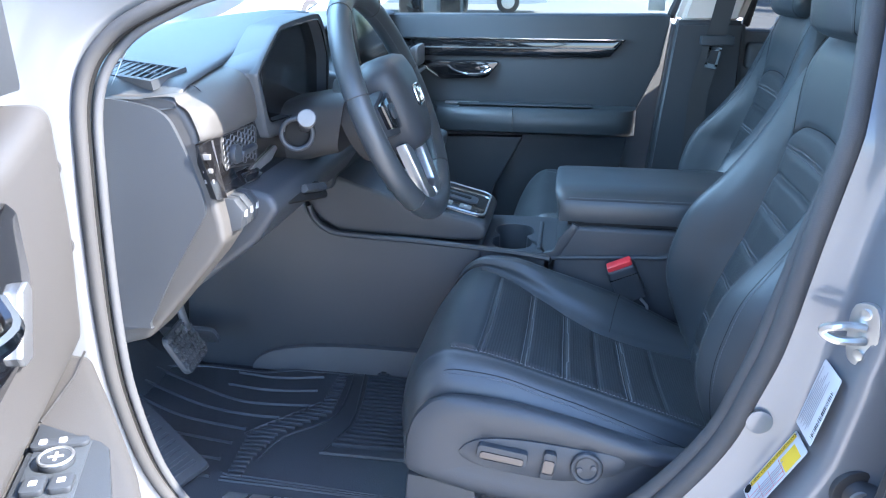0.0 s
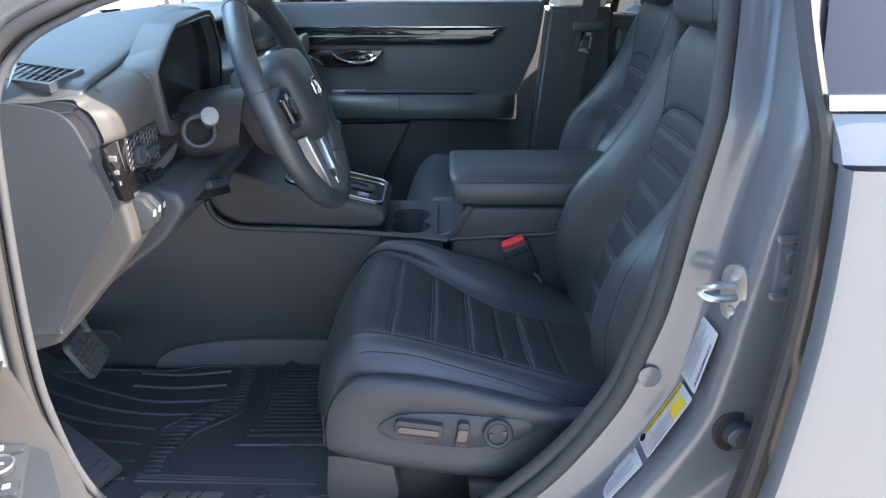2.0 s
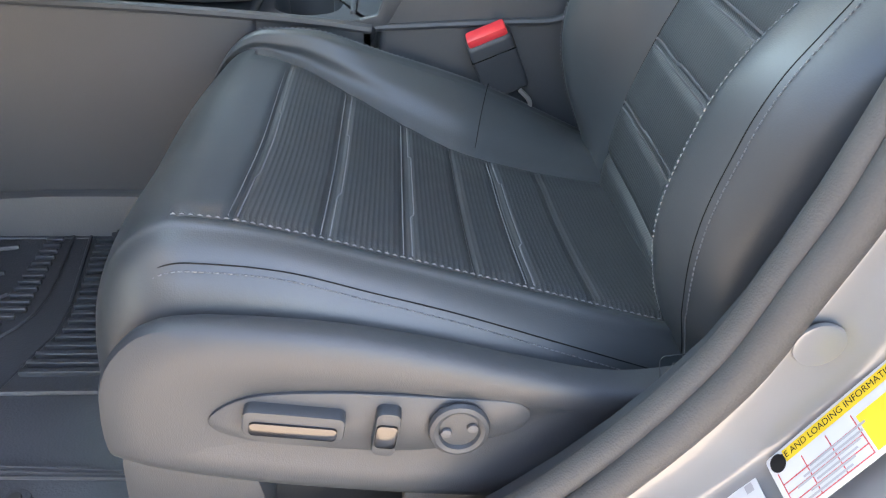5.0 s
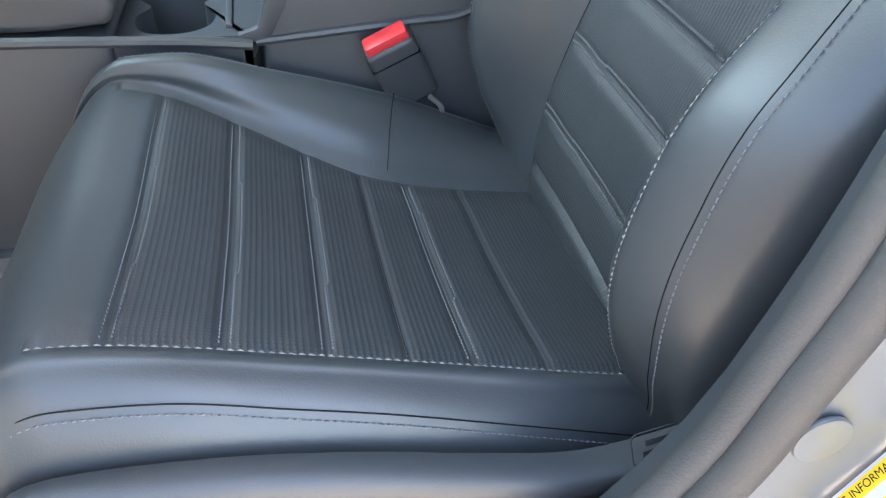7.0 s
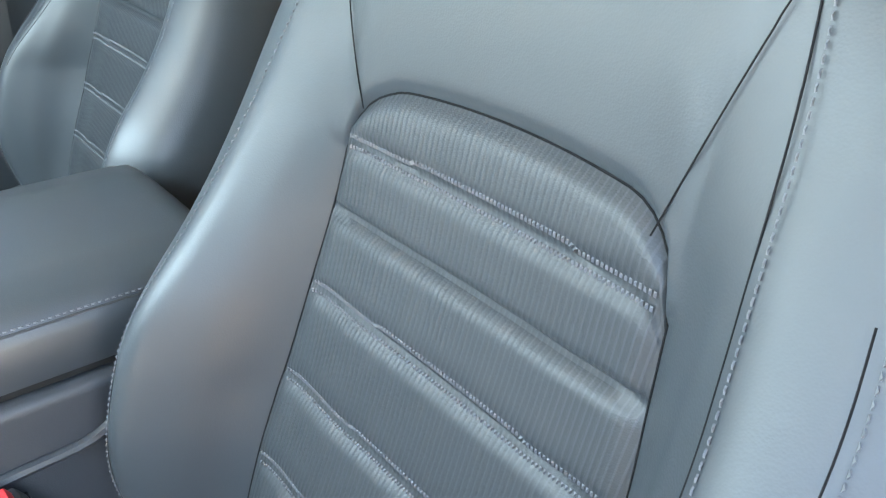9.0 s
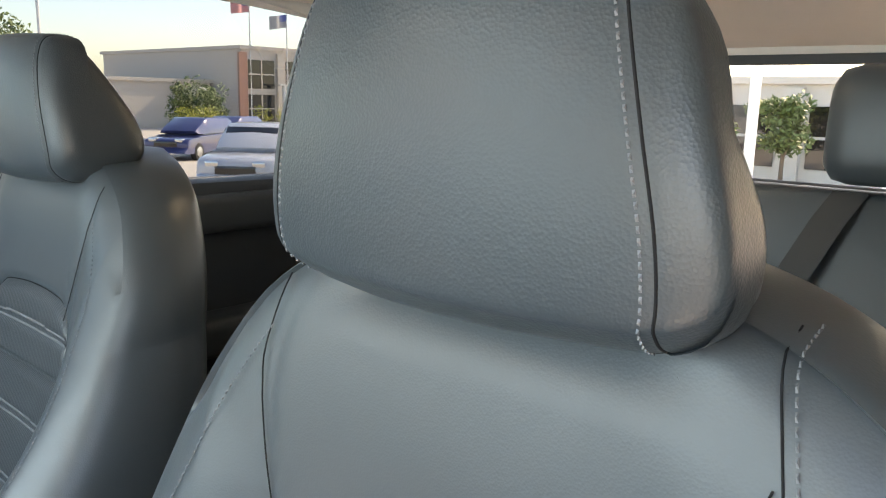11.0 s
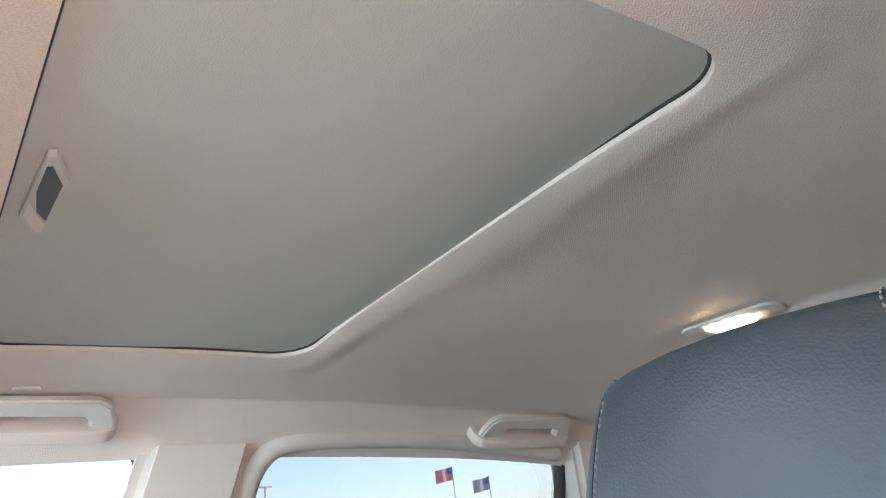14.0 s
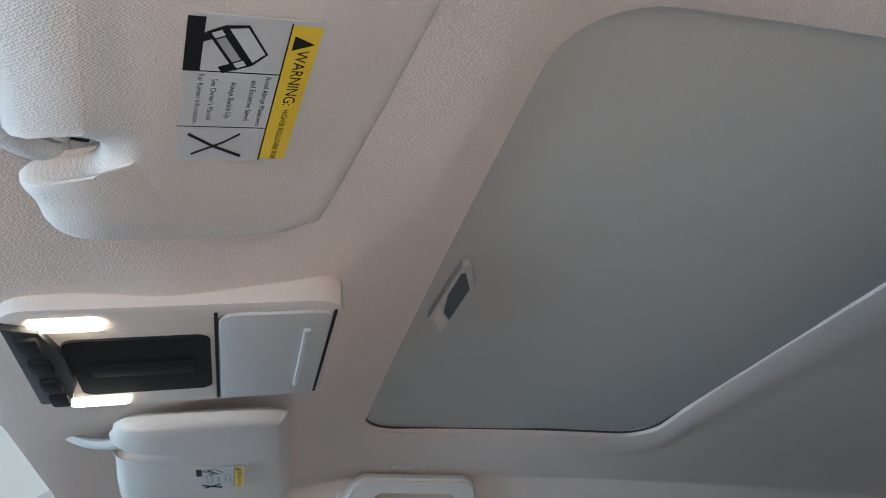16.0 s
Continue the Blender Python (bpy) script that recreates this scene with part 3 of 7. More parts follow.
# inside trim of the post, and the hinge post in front
part("driver_pillar_trim", skin([[(x, y, z) for x, y in ((curve(PZ, SI, z) + 0.012, -0.665 + max(0, z - 1.15) * .36), (curve(PZ, SI, z) + 0.02, -0.645 + max(0, z - 1.15) * .36), (curve(PZ, SI, z) + 0.12, -0.640 + max(0, z - 1.15) * .36), (curve(PZ, SI, z) + 0.14, -0.70 + max(0, z - 1.15) * .36))] for z in np.linspace(0.45, 1.18, 20)], False), PLASTIC, car_body)
part("driver_pillar_upper_trim", skin([[(x, y, z) for x, y in ((curve(PZ, SI, z) + 0.004, -0.665 + max(0, z - 1.15) * .36), (curve(PZ, SI, z) + 0.015, -0.642 + max(0, z - 1.15) * .36), (curve(PZ, SI, z) + 0.13, -0.636 + max(0, z - 1.15) * .36), (curve(PZ, SI, z) + 0.15, -0.70 + max(0, z - 1.15) * .36))] for z in np.linspace(1.17, 1.50, 12)], False), TRIM_BEIGE, car_body)
fr = spline(FRONT[2:], 6)
HP = []
for i, (x, y, z) in enumerate(fr):
    up = 1.0 if z > 1.2 else 0.0
    f = min(1.0, max(0.0, (z - 1.10) / 0.12))
    HP.append(spline([(x + 0.005, y + 0.02, z), (x - 0.010, y - 0.006, z + 0.012 * f), (x - 0.028, y - 0.018, z + 0.03 * f), (x - 0.05 , y - 0.030, z + 0.045 * f), (x - 0.075 - 0.02 * f, y - 0.06 + 0.02 * f, z + 0.05 * f), (x - 0.10 - 0.03 * f, y - 0.10 + 0.06 * f, z + 0.06 * f), (x - 0.13 - 0.06 * f, y - 0.13 + 0.13 * f, z + 0.05 * f)], 4))
tagged(part("wall_2", skin(HP, False, False), PAINT), "grey painted front hinge post and windscreen pillar", "car body", kind="structure")
ip = [(x + 0.02, y + 0.03, z) for x, y, z in spline(FRONT[2:8], 6)]
part("windscreen_pillar_trim", skin([[(x, y, z), (x - 0.012, y + 0.05, z + 0.025), (x - 0.06, y + 0.06, z + 0.04), (x - 0.12, y + 0.0, z + 0.03)] for x, y, z in ip], False), TRIM_BEIGE, car_body)


import functools
# ---------- seats ----------
def split_skin(P, mask, closed=True):
    """Two bmeshes of one grid: the faces where the mask holds, and the rest."""
    a, b = bmesh.new(), bmesh.new()
    n, m = len(P), len(P[0])
    va, vb = {}, {}
    def vert(bm, d, i, j):
        if (i, j) not in d:
            d[(i, j)] = bm.verts.new(P[i][j])
        return d[(i, j)]
    for i in range(n - 1):
        for j in range(m if closed else m - 1):
            k = (j + 1) % m
            bm, d = (a, va) if mask(i, j) else (b, vb)
            bm.faces.new([vert(bm, d, *q) for q in ((i, j), (i, k), (i + 1, k), (i + 1, j))])
    for i in (0, n - 1):
        b.faces.new([vert(b, vb, i, j) for j in range(m)])
    return a, b


ZO = ([-0.1, -0.016, 0.054, 0.156, 0.275, 0.374, 0.44], [0.793, 0.792, 0.784, 0.756, 0.721, 0.692, 0.678])
ZW = ([-0.1, 0.0, 0.08, 0.15, 0.21, 0.286, 0.44], [0.774, 0.772, 0.765, 0.744, 0.725, 0.697, 0.640])
ZC = ([-0.1, -0.02, 0.03, 0.078, 0.143, 0.27, 0.39, 0.44], [0.785, 0.786, 0.788, 0.785, 0.764, 0.722, 0.668, 0.65])
ZI = ([-0.1, -0.02, 0.048, 0.108, 0.177, 0.234, 0.338, 0.44], [0.775, 0.77, 0.757, 0.732, 0.702, 0.682, 0.656, 0.64])
CSEAMS = ((0.045, 1), (0.111, 1), (0.173, 1), (0.225, 0), (0.270, 1), (0.324, 0))


def cushion_drop(x):
    """How far the nose of the cushion has rolled down at x."""
    t = np.clip((0.012 - x) / 0.098, 0, 1)
    return 0.145 * (1 - math.sqrt(max(0.0, 1 - t * t)))


def inner_edge(x):
    """Where the cushion's insert meets the inner bolster."""
    return float(curve([-0.1, 0.046, 0.11, 0.175, 0.233, 0.282, 0.335, 0.44], [0.208, 0.200, 0.182, 0.157, 0.135, 0.130, 0.129, 0.128], x))


def cushion_ring(x):
    zo, zw, zc, zi = (float(curve(*k, x)) for k in (ZO, ZW, ZC, ZI))
    d = cushion_drop(x)
    t = max(0.0, (0.012 - x) / 0.098)
    s = 1 - 0.05 * t ** 3
    mid = (zo + zi) / 2
    vi = inner_edge(x)
    vc = max(0.214, vi + 0.012)
    kn = [(-0.222, 0.60), (-0.229, 0.66), (-0.230, zw - d * 0.85 - 0.032), (-0.212, zw - d * 0.9), (-0.194, (zo + zw) / 2 - d * 0.95 + 0.005), (-0.176, zo - d), (-0.09, 0.75 * zo + 0.25 * zi - d - 0.006), (0.0, mid - d - 0.010),
          (vi * 0.55, 0.25 * zo + 0.75 * zi - d - 0.006), (vi, zi - d), ((vi + vc) / 2, (zi + zc) / 2 - d + 0.007 * min(1.0, (vc - vi) / 0.08)), (vc, zc - d), (0.237, zc - d - 0.010), (0.246, zc - d * 0.9 - 0.05), (0.246, 0.60)]
    return [(v * s, max(z, 0.60) if 0 < i < len(kn) - 1 else z) for i, (v, z) in enumerate(kn)]


@functools.lru_cache(None)
def cushion_line(x):
    return spline([(a, b) for a, b in cushion_ring(x)], 10)


def cushion_point(x, v):
    r = cushion_line(round(float(x), 5))
    vs, zs = [p[0] for p in r[15:-15]], [p[1] for p in r[15:-15]]
    return float(np.interp(v, vs, zs))


BXP = ([0.58, 0.654, 0.732, 0.804, 0.873, 0.945, 1.0, 1.05, 1.08, 1.15, 1.22, 1.26], [0.40, 0.404, 0.416, 0.437, 0.464, 0.487, 0.503, 0.513, 0.518, 0.530, 0.546, 0.560])
BPR = ([0.58, 0.66, 0.70, 0.731, 0.796, 0.87, 0.916, 0.971, 1.05, 1.113, 1.18, 1.26], [0.0, 0.012, 0.032, 0.05, 0.08, 0.094, 0.088, 0.06, 0.026, 0.008, 0.0, 0.0])
BW = ([0.58, 0.64, 0.70, 0.80, 0.95, 1.05, 1.12, 1.17, 1.205, 1.232, 1.246], [0.20, 0.235, 0.252, 0.258, 0.258, 0.250, 0.232, 0.205, 0.175, 0.13, 0.08])
BSEAMS = ((1.045, 1), (0.997, 0), (0.942, 1), (0.873, 1), (0.808, 1), (0.736, 1), (0.677, 0))


def insert_half(z, side):
    """Half width of the back insert on its inner (1) or outer (-1) side."""
    w = float(curve(*BW, z))
    if side > 0:
        return min(float(curve([0.58, 0.85, 0.876, 0.948, 0.996, 1.04, 1.089], [0.15, 0.148, 0.146, 0.140, 0.135, 0.130, 0.128], z)), w * 0.57)
    return min(float(curve([0.58, 0.85, 0.959, 1.0, 1.065, 1.089], [0.14, 0.138, 0.126, 0.120, 0.114, 0.112], z)), w * 0.52)


def back_ring(z):
    xp, pr, w = (float(curve(*k, z)) for k in (BXP, BPR, BW))
    vc = w - 0.052
    pe, po = insert_half(z, 1), insert_half(z, -1)
    roll = max(0.0, (z - 1.19) / 0.056) ** 2 * 0.035
    thick = 0.125 - 0.02 * max(0, z - 0.9)
    def half_ring(vc, pe):
        return [(-w, xp + 0.075), (-w - 0.002, xp + 0.035 - 0.35 * pr), (-w + 0.012, xp - pr * 0.72 + 0.010), (-vc, xp - pr), (-vc + min(0.03, (vc - pe) * 0.5), xp - pr * 0.62), (-pe, xp + roll), (-pe * 0.5, xp + 0.004 + roll)]
    ring = half_ring(max(vc - 0.020, po + 0.012), po) + [(0.0, xp + 0.005 + roll)] + [(-v, x) for v, x in half_ring(vc, pe)[::-1]] + [(w - 0.025, xp + thick - 0.008), (w * .5, xp + thick), (-w * .5, xp + thick), (-w + 0.025, xp + thick - 0.008)]
    return [(v, max(x, 0)) for v, x in ring]


@functools.lru_cache(None)
def back_line(z):
    return spline(back_ring(z), 10, True)[8:142]


def back_point(z, v):
    r = back_line(round(float(z), 5))
    return float(np.interp(v, [p[0] for p in r], [p[1] for p in r]))


def insert_top(v):
    """Height of the insert's rounded upper edge at v."""
    a = min(1.0, max(0.0, (abs(v) - 0.075) / ((0.112 if v < 0 else 0.128) - 0.075)))
    return 1.089 - 0.007 * min(1.0, abs(v) / 0.1) ** 2 - 0.046 * (1 - math.sqrt(max(0.0, 1 - a ** 2.4)))


def stepped(path, half, step):
    """Which way the second row of a double seam steps aside."""
    return step if abs(path) < half else 0.0


def seat(name, label, y0, dx, sgn):
    """A front seat; the outer side lies at sgn * v < 0."""
    top = thing(name, label, "car seat", "front seats", m=pose(dx, y0, 0))
    slim = lambda z: 1 - (0.09 * max(0.0, 1 - abs(z - 1.06) / 0.16) if sgn < 0 else 0.0)
    W = lambda x, v, z: (x, sgn * v * slim(z), z)
    # cushion
    P, XS = [], []
    for x in np.concatenate([np.linspace(-0.0855, -0.05, 12), np.linspace(-0.047, 0.44, 150)]):
        g = 0.0
        for xc, dbl in CSEAMS:
            g += math.exp(-((x - xc) / (0.005 if dbl else 0.0035)) ** 2) * (0.0045 if dbl else 0.0035)
        row = []
        for v, z in spline(cushion_ring(x), 7):
            vi = inner_edge(x)
            inside = 1 / ((1 + math.exp((-v - 0.172) / 0.003)) * (1 + math.exp((v - vi + 0.004) / 0.003))) if z > 0.63 else 0
            e = math.exp(-((v + 0.176) / 0.005) ** 2) + math.exp(-((v - vi) / 0.005) ** 2) if z > 0.63 else 0
            e2 = math.exp(-((v - 0.214) / 0.004) ** 2) if z > 0.63 and x > -0.08 else 0
            xx = x + 0.038 * min(1.0, abs(v) / 0.25) ** 3 * max(0.0, 1 - (x + 0.0855) / 0.16) ** 1.5
            row.append(W(xx, v, z - g * inside - (0.004 * e if x > 0.0 else 0) - 0.002 * e2))
        P.append(row)
        XS.append(x)
    ins = lambda i, j: XS[i] > 0.044 and 35 <= j < 63
    a, b = split_skin(P, ins)
    part("cushion", b, LEATHER, top)
    part("cushion_insert", a, PERF, top, "perforated leather centre panel")
    st = []
    for xc, dbl in CSEAMS:
        vs = np.linspace(-0.170, inner_edge(xc) - 0.005, 60)
        if dbl:
            for off, sg in ((0.004, 1), (-0.003, 0)):
                pts = []
                for v in vs:
                    x = xc + off + (0.003 if sg and abs(v + 0.01) < 0.075 else 0)
                    pts.append(W(x, v, cushion_point(x, v) - 0.0045 * math.exp(-((x - xc) / 0.005) ** 2) + 0.0002))
                st.append(dashes(pts, 0.0032, 0.0012, 0.0007, 0.0007))
        else:
            part("panel_seam", tube([W(xc, v, cushion_point(xc, v) - 0.0032) for v in vs], 0.0005, 6), SEAM_SHADE, top)
    for b in st:
        part("panel_stitching", b, THREAD, top, "light grey contrast stitching")
    st = []
    welt = [[W(x + 0.038 * 0.95 * max(0.0, 1 - (x + 0.0855) / 0.16) ** 1.5, cushion_line(round(float(x), 5))[k][0] - 0.0012, cushion_line(round(float(x), 5))[k][1]) for x in np.linspace(-0.06, 0.40, 110)] for k in (28, 30)]
    st.append(dashes(welt[0], 0.0036, 0.0013, 0.0005, 0.0007, up=(0, -sgn, 0.5)))
    part("welt_seam", tube(welt[1], 0.0005, 6), SEAM_SHADE, top)
    for v, lo in ((-0.181, 0.0), (0.2205, 0.0)):
        pts = [W(x + 0.038 * min(1.0, abs(v) / 0.25) ** 3 * max(0.0, 1 - (x + 0.0855) / 0.16) ** 1.5, v, cushion_point(x, v) + 0.001) for x in np.linspace(lo, 0.38, 90)]
        st.append(dashes(pts, 0.0042, 0.002, 0.0007, 0.0007))
    for b in st:
        part("edge_stitching", b, THREAD, top, "light grey contrast stitching")
    part("bolster_seam", tube([W(0.255 + 0.02 * (v - 0.14) / .075, v, cushion_point(0.255, v) - 0.0005) for v in np.linspace(0.140, 0.214, 14)], 0.0005, 6), SEAM_SHADE, top)
    # backrest: the rows bend so that one of them follows the insert's upper edge
    TZ = np.linspace(0.58, 1.246, 180)
    TAB = np.array([spline(back_ring(z), 8, True) for z in TZ])
    ZT = 1.089
    ZR = list(np.linspace(0.58, 0.95, 106)) + list(np.linspace(0.9535, ZT, 40)) + list(np.linspace(ZT + 0.0035, 1.246, 46))
    i0 = 145
    P = []
    for z in ZR:
        row = []
        fade = max(0.0, 1 - (ZT - z) / 0.088) if z < ZT else max(0.0, 1 - (z - ZT) / 0.14)
        fade = fade * fade * (3 - 2 * fade)
        for k in range(TAB.shape[1]):
            front = k <= 8 * 14
            v0 = float(np.interp(z, TZ, TAB[:, k, 0]))
            side = max(0.0, 1 - max(0.0, abs(v0) - (0.112 if v0 < 0 else 0.128)) / 0.06)
            zz = z + (insert_top(v0) - ZT) * fade * (side if front else 0.0)
            v, x = (float(np.interp(zz, TZ, TAB[:, k, c])) for c in (0, 1))
            e = 0.0
            if front:
                pe = insert_half(zz, -1 if v < 0 else 1)
                dv, dz = abs(v) - pe, z - ZT
                d = max(dv, dz) if dv < 0 and dz < 0 else math.hypot(max(dv, 0), max(dz, 0))
                e += 0.0055 * math.exp(-(d / 0.0055) ** 2)
                if d < 0:
                    bulge = 1 - math.exp(d / 0.010)
                    g = 0.0
                    for zc, dbl in BSEAMS:
                        g += math.exp(-((zz - zc) / (0.006 if dbl else 0.0045)) ** 2) * (0.005 if dbl else 0.0075) * (bulge if dbl else 1 - math.exp(d / 0.003))
                    e += g - 0.004 * bulge
            row.append(W(x + e, v, zz))
        P.append(row)
    for n, row in enumerate(P[i0 + 4:]):
        xs, vs = np.array([p[0] for p in row[:113]]), np.array([p[1] for p in row[:113]])
        wide = 0.003 + 0.019 * min(1.0, n / 12)
        step = np.abs(np.gradient(vs)) + 1e-5
        for k in range(16, 97):
            g = np.exp(-((vs - vs[k]) / wide) ** 2) * step
            row[k] = (float((g * xs).sum() / g.sum()), row[k][1], row[k][2])
    a, b = split_skin(P, lambda i, j: 40 <= j < 72 and 10 < i < i0)
    part("backrest", b, LEATHER, top)
    part("backrest_insert", a, PERF_BACK, top, "perforated leather back panel")
    edge = [P[i][40] for i in range(14, i0)] + [P[i0][j] for j in range(40, 73)] + [P[i][72] for i in range(i0 - 1, 13, -1)]
    part("insert_piping", tube([(x - 0.0002, y, z) for x, y, z in edge], 0.0008, 6), SEAM_SHADE, top)
    st = []
    for zc, dbl in BSEAMS:
        if dbl:
            for off, sg in ((0.004, 1), (-0.003, 0)):
                pts = []
                for v in np.linspace(0.006 - insert_half(zc, -1), insert_half(zc, 1) - 0.006, 60):
                    z = zc + off + (0.0028 if sg and abs(v) < 0.062 else 0)
                    dip = 0.005 * math.exp(-((z - zc) / 0.006) ** 2) - 0.004
                    pts.append(W(back_point(z, v) + dip * (1 - math.exp((abs(v) - insert_half(z, -1 if v < 0 else 1)) / 0.010)) - 0.0003, v, z))
                st.append(dashes(pts, 0.0017, 0.0011, 0.0016, 0.0008, up=(-1, 0, 0)))
        else:
            pts = []
            for v in np.linspace(0.002 - insert_half(zc, -1), insert_half(zc, 1) - 0.002, 40):
                d = abs(v) - insert_half(zc, -1 if v < 0 else 1)
                pts.append(W(back_point(zc, v) + 0.0075 * (1 - math.exp(d / 0.003)) - 0.004 * (1 - math.exp(d / 0.010)) + 0.0055 * math.exp(-(d / 0.0055) ** 2), v, zc))
            part("panel_seam", tube(pts, 0.0005, 6), SEAM_SHADE, top)
    for b in st:
        part("back_stitching", b, THREAD, top, "light grey contrast stitching")
    st = []
    zz = np.linspace(0.66, 1.235, 120)
    OUT = ([0.66, 0.72, 0.80, 0.87, 0.95, 1.01, 1.05, 1.09, 1.14, 1.176, 1.24], [0.168, 0.180, 0.188, 0.186, 0.178, 0.168, 0.160, 0.154, 0.148, 0.141, 0.126])
    OUT2 = ([0.66, 0.70, 0.765, 0.85, 0.93, 0.973, 1.032, 1.074, 1.13, 1.19], [0.20, 0.217, 0.228, 0.227, 0.221, 0.214, 0.210, 0.203, 0.19, 0.165])
    vo = [-curve(*OUT, z) for z in zz]
    st.append(dashes([W(back_point(z, v) - 0.001, v, z) for z, v in zip(zz, vo)], 0.0036, 0.0013, 0.0005, 0.0007, up=(-1, 0, 0)))
    part("bolster_seam", tube([W(back_point(z, v + 0.005) + 0.0001, v + 0.005, z) for z, v in zip(zz[50:], vo[50:])], 0.0005, 6), SEAM_SHADE, top)
    zz = np.linspace(0.66, 1.19, 110)
    vv = [curve(*BW, z) - 0.048 for z in zz]
    st.append(dashes([W(back_point(z, v) - 0.001, v, z) for z, v in zip(zz, vv)], 0.0036, 0.0013, 0.0005, 0.0007, up=(-1, 0, 0)))
    vv = [-curve(*OUT2, z) for z in zz]
    part("bolster_seam", tube([W(back_point(z, v + 0.0055) + 0.0001, v + 0.0055, z) for z, v in zip(zz[:88], vv[:88])], 0.0005, 6), SEAM_SHADE, top)
    st.append(dashes([W(back_point(z, v) - 0.001, v, z) for z, v in zip(zz, vv)], 0.0036, 0.0013, 0.0005, 0.0007, up=(-1, -sgn, 0)))
    for b in st:
        part("bolster_stitching", b, THREAD, top, "light grey contrast stitching")
    for side in (-1, 1):
        q = [(1.068, 0.113), (1.09, 0.123), (1.127, 0.136), (1.17, 0.146), (1.215, 0.145)] if side > 0 else [(1.072 + 0.0145 * k, 0.0985 + 0.0040 * k) for k in range(9)]
        pts = [W(back_point(p[0], side * p[1]) - 0.0009, side * p[1], p[0]) for p in spline(q, 6)]
        part("shoulder_seam", tube(pts, 0.0005, 6), SEAM_SHADE, top)
    # headrest
    prof = spline([(0.498, 1.25), (0.496, 1.30), (0.502, 1.350), (0.512, 1.368), (0.532, 1.358), (0.562, 1.312), (0.582, 1.268), (0.580, 1.238), (0.56, 1.230), (0.525, 1.226), (0.504, 1.236)], 6, True)
    if sgn < 0:
        prof = spline([(0.498, 1.25), (0.496, 1.30), (0.503, 1.350), (0.520, 1.371), (0.56, 1.362), (0.60, 1.305), (0.618, 1.262), (0.611, 1.234), (0.57, 1.221), (0.525, 1.216), (0.504, 1.228)], 6, True)
    cx, cz, off = 0.537 if sgn > 0 else 0.553, 1.292, 0.004
    half = lambda z: 0.1235 - 0.034 * max(0.0, (z - 1.245) / 0.125) ** 1.2 - 0.010 * min(1.0, max(0.0, (1.285 - z) / 0.06)) ** 2
    rings = []
    for u, s in ((-1.0, 0.02), (-1.0, 0.25), (-0.999, 0.5), (-0.992, 0.66), (-0.975, 0.79), (-0.95, 0.875), (-0.915, 0.935), (-0.88, 0.968), (-0.855, 0.985), (-0.835, 0.978), (-0.815, 0.997), (-0.78, 1.0), (-0.6, 1.01), (-0.3, 1.02), (0, 1.022),
                 (0.3, 1.02), (0.6, 1.01), (0.78, 1.0), (0.815, 0.997), (0.835, 0.978), (0.855, 0.985), (0.88, 0.968), (0.915, 0.935), (0.95, 0.875), (0.975, 0.79), (0.992, 0.66), (0.999, 0.5), (1.0, 0.25), (1.0, 0.02)):
        row = []
        for x, z in prof:
            zz = cz + (z - cz) * s
            row.append(W(cx + (x - cx) * s + (0.022 * abs(u) ** 2.2 if x < cx else -0.014 * abs(u) ** 2 if sgn > 0 else 0) * s, off + u * half(zz), zz))
        rings.append(row)
    hr = part("headrest", skin(rings), LEATHER_GRAINED, top)
    for side in (-1, 1):
        ring = [W(cx + (x - cx) * 1.003 + (0.022 * 0.80 ** 2.2 if x < cx else 0), off + side * 0.80 * half(z), cz + (z - cz) * 1.004) for x, z in prof]
        crease = [W(cx + (x - cx) * 0.982 + (0.022 * 0.835 ** 2.2 if x < cx else 0), off + side * 0.836 * half(z), cz + (z - cz) * 0.982) for x, z in prof]
        # dark line for the shade down in the headrest's crease
        part("headrest_seam", tube(crease, 0.0007, 6, True), SEAM_SHADE, hr)
        part("headrest_stitching", dashes(ring + ring[:1], 0.0026, 0.0013, 0.0006, 0.0006, up=(-1, 0, 0.3)), THREAD, hr, "light grey contrast stitching")
        part("headrest_post", tube([W(0.57, side * 0.055, 1.17), W(0.565, side * 0.055, 1.24)], 0.006, 10), PLASTIC, top)
    # side shield, base and rails
    sh = [(-0.052, 0.632), (-0.046, 0.690), (-0.025, 0.728), (0.012, 0.747), (0.104, 0.742), (0.185, 0.726), (0.257, 0.706), (0.33, 0.690), (0.40, 0.70), (0.45, 0.72), (0.46, 0.66), (0.36, 0.61), (0.276, 0.574), (0.216, 0.570), (0.074, 0.588), (-0.006, 0.606), (-0.04, 0.618)]
    def shrink(k, a=0.2, b=0.65):
        return [(a + (x - a) * (1 - k * 0.6), b + (z - b) * (1 - k)) for x, z in sh]
    rings = []
    for v, k in ((-0.236, 0.03), (-0.242, 0.005), (-0.248, 0.0), (-0.254, 0.015), (-0.259, 0.08), (-0.262, 0.2), (-0.262, 0.45), (-0.260, 0.5), (-0.260, 0.98)):
        rings.append([W(p[0], v, p[1]) for p in spline(shrink(k), 4, True)])
    shield = part("side_shield", skin(rings), PLASTIC, top, "black plastic side shield")
    pan = spline([(0.03, 0.668), (0.06, 0.690), (0.12, 0.694), (0.20, 0.688), (0.25, 0.682), (0.262, 0.668), (0.245, 0.650), (0.18, 0.634), (0.10, 0.640), (0.05, 0.650)], 5, True)
    part("switch_panel", skin([[W(p[0], -0.256, p[1]) for p in pan], [W(p[0], -0.2625, p[1]) for p in pan], [W(.14 + (p[0] - .14) * .985, -0.2632, .665 + (p[1] - .665) * .97) for p in pan]]), PLASTIC, shield)
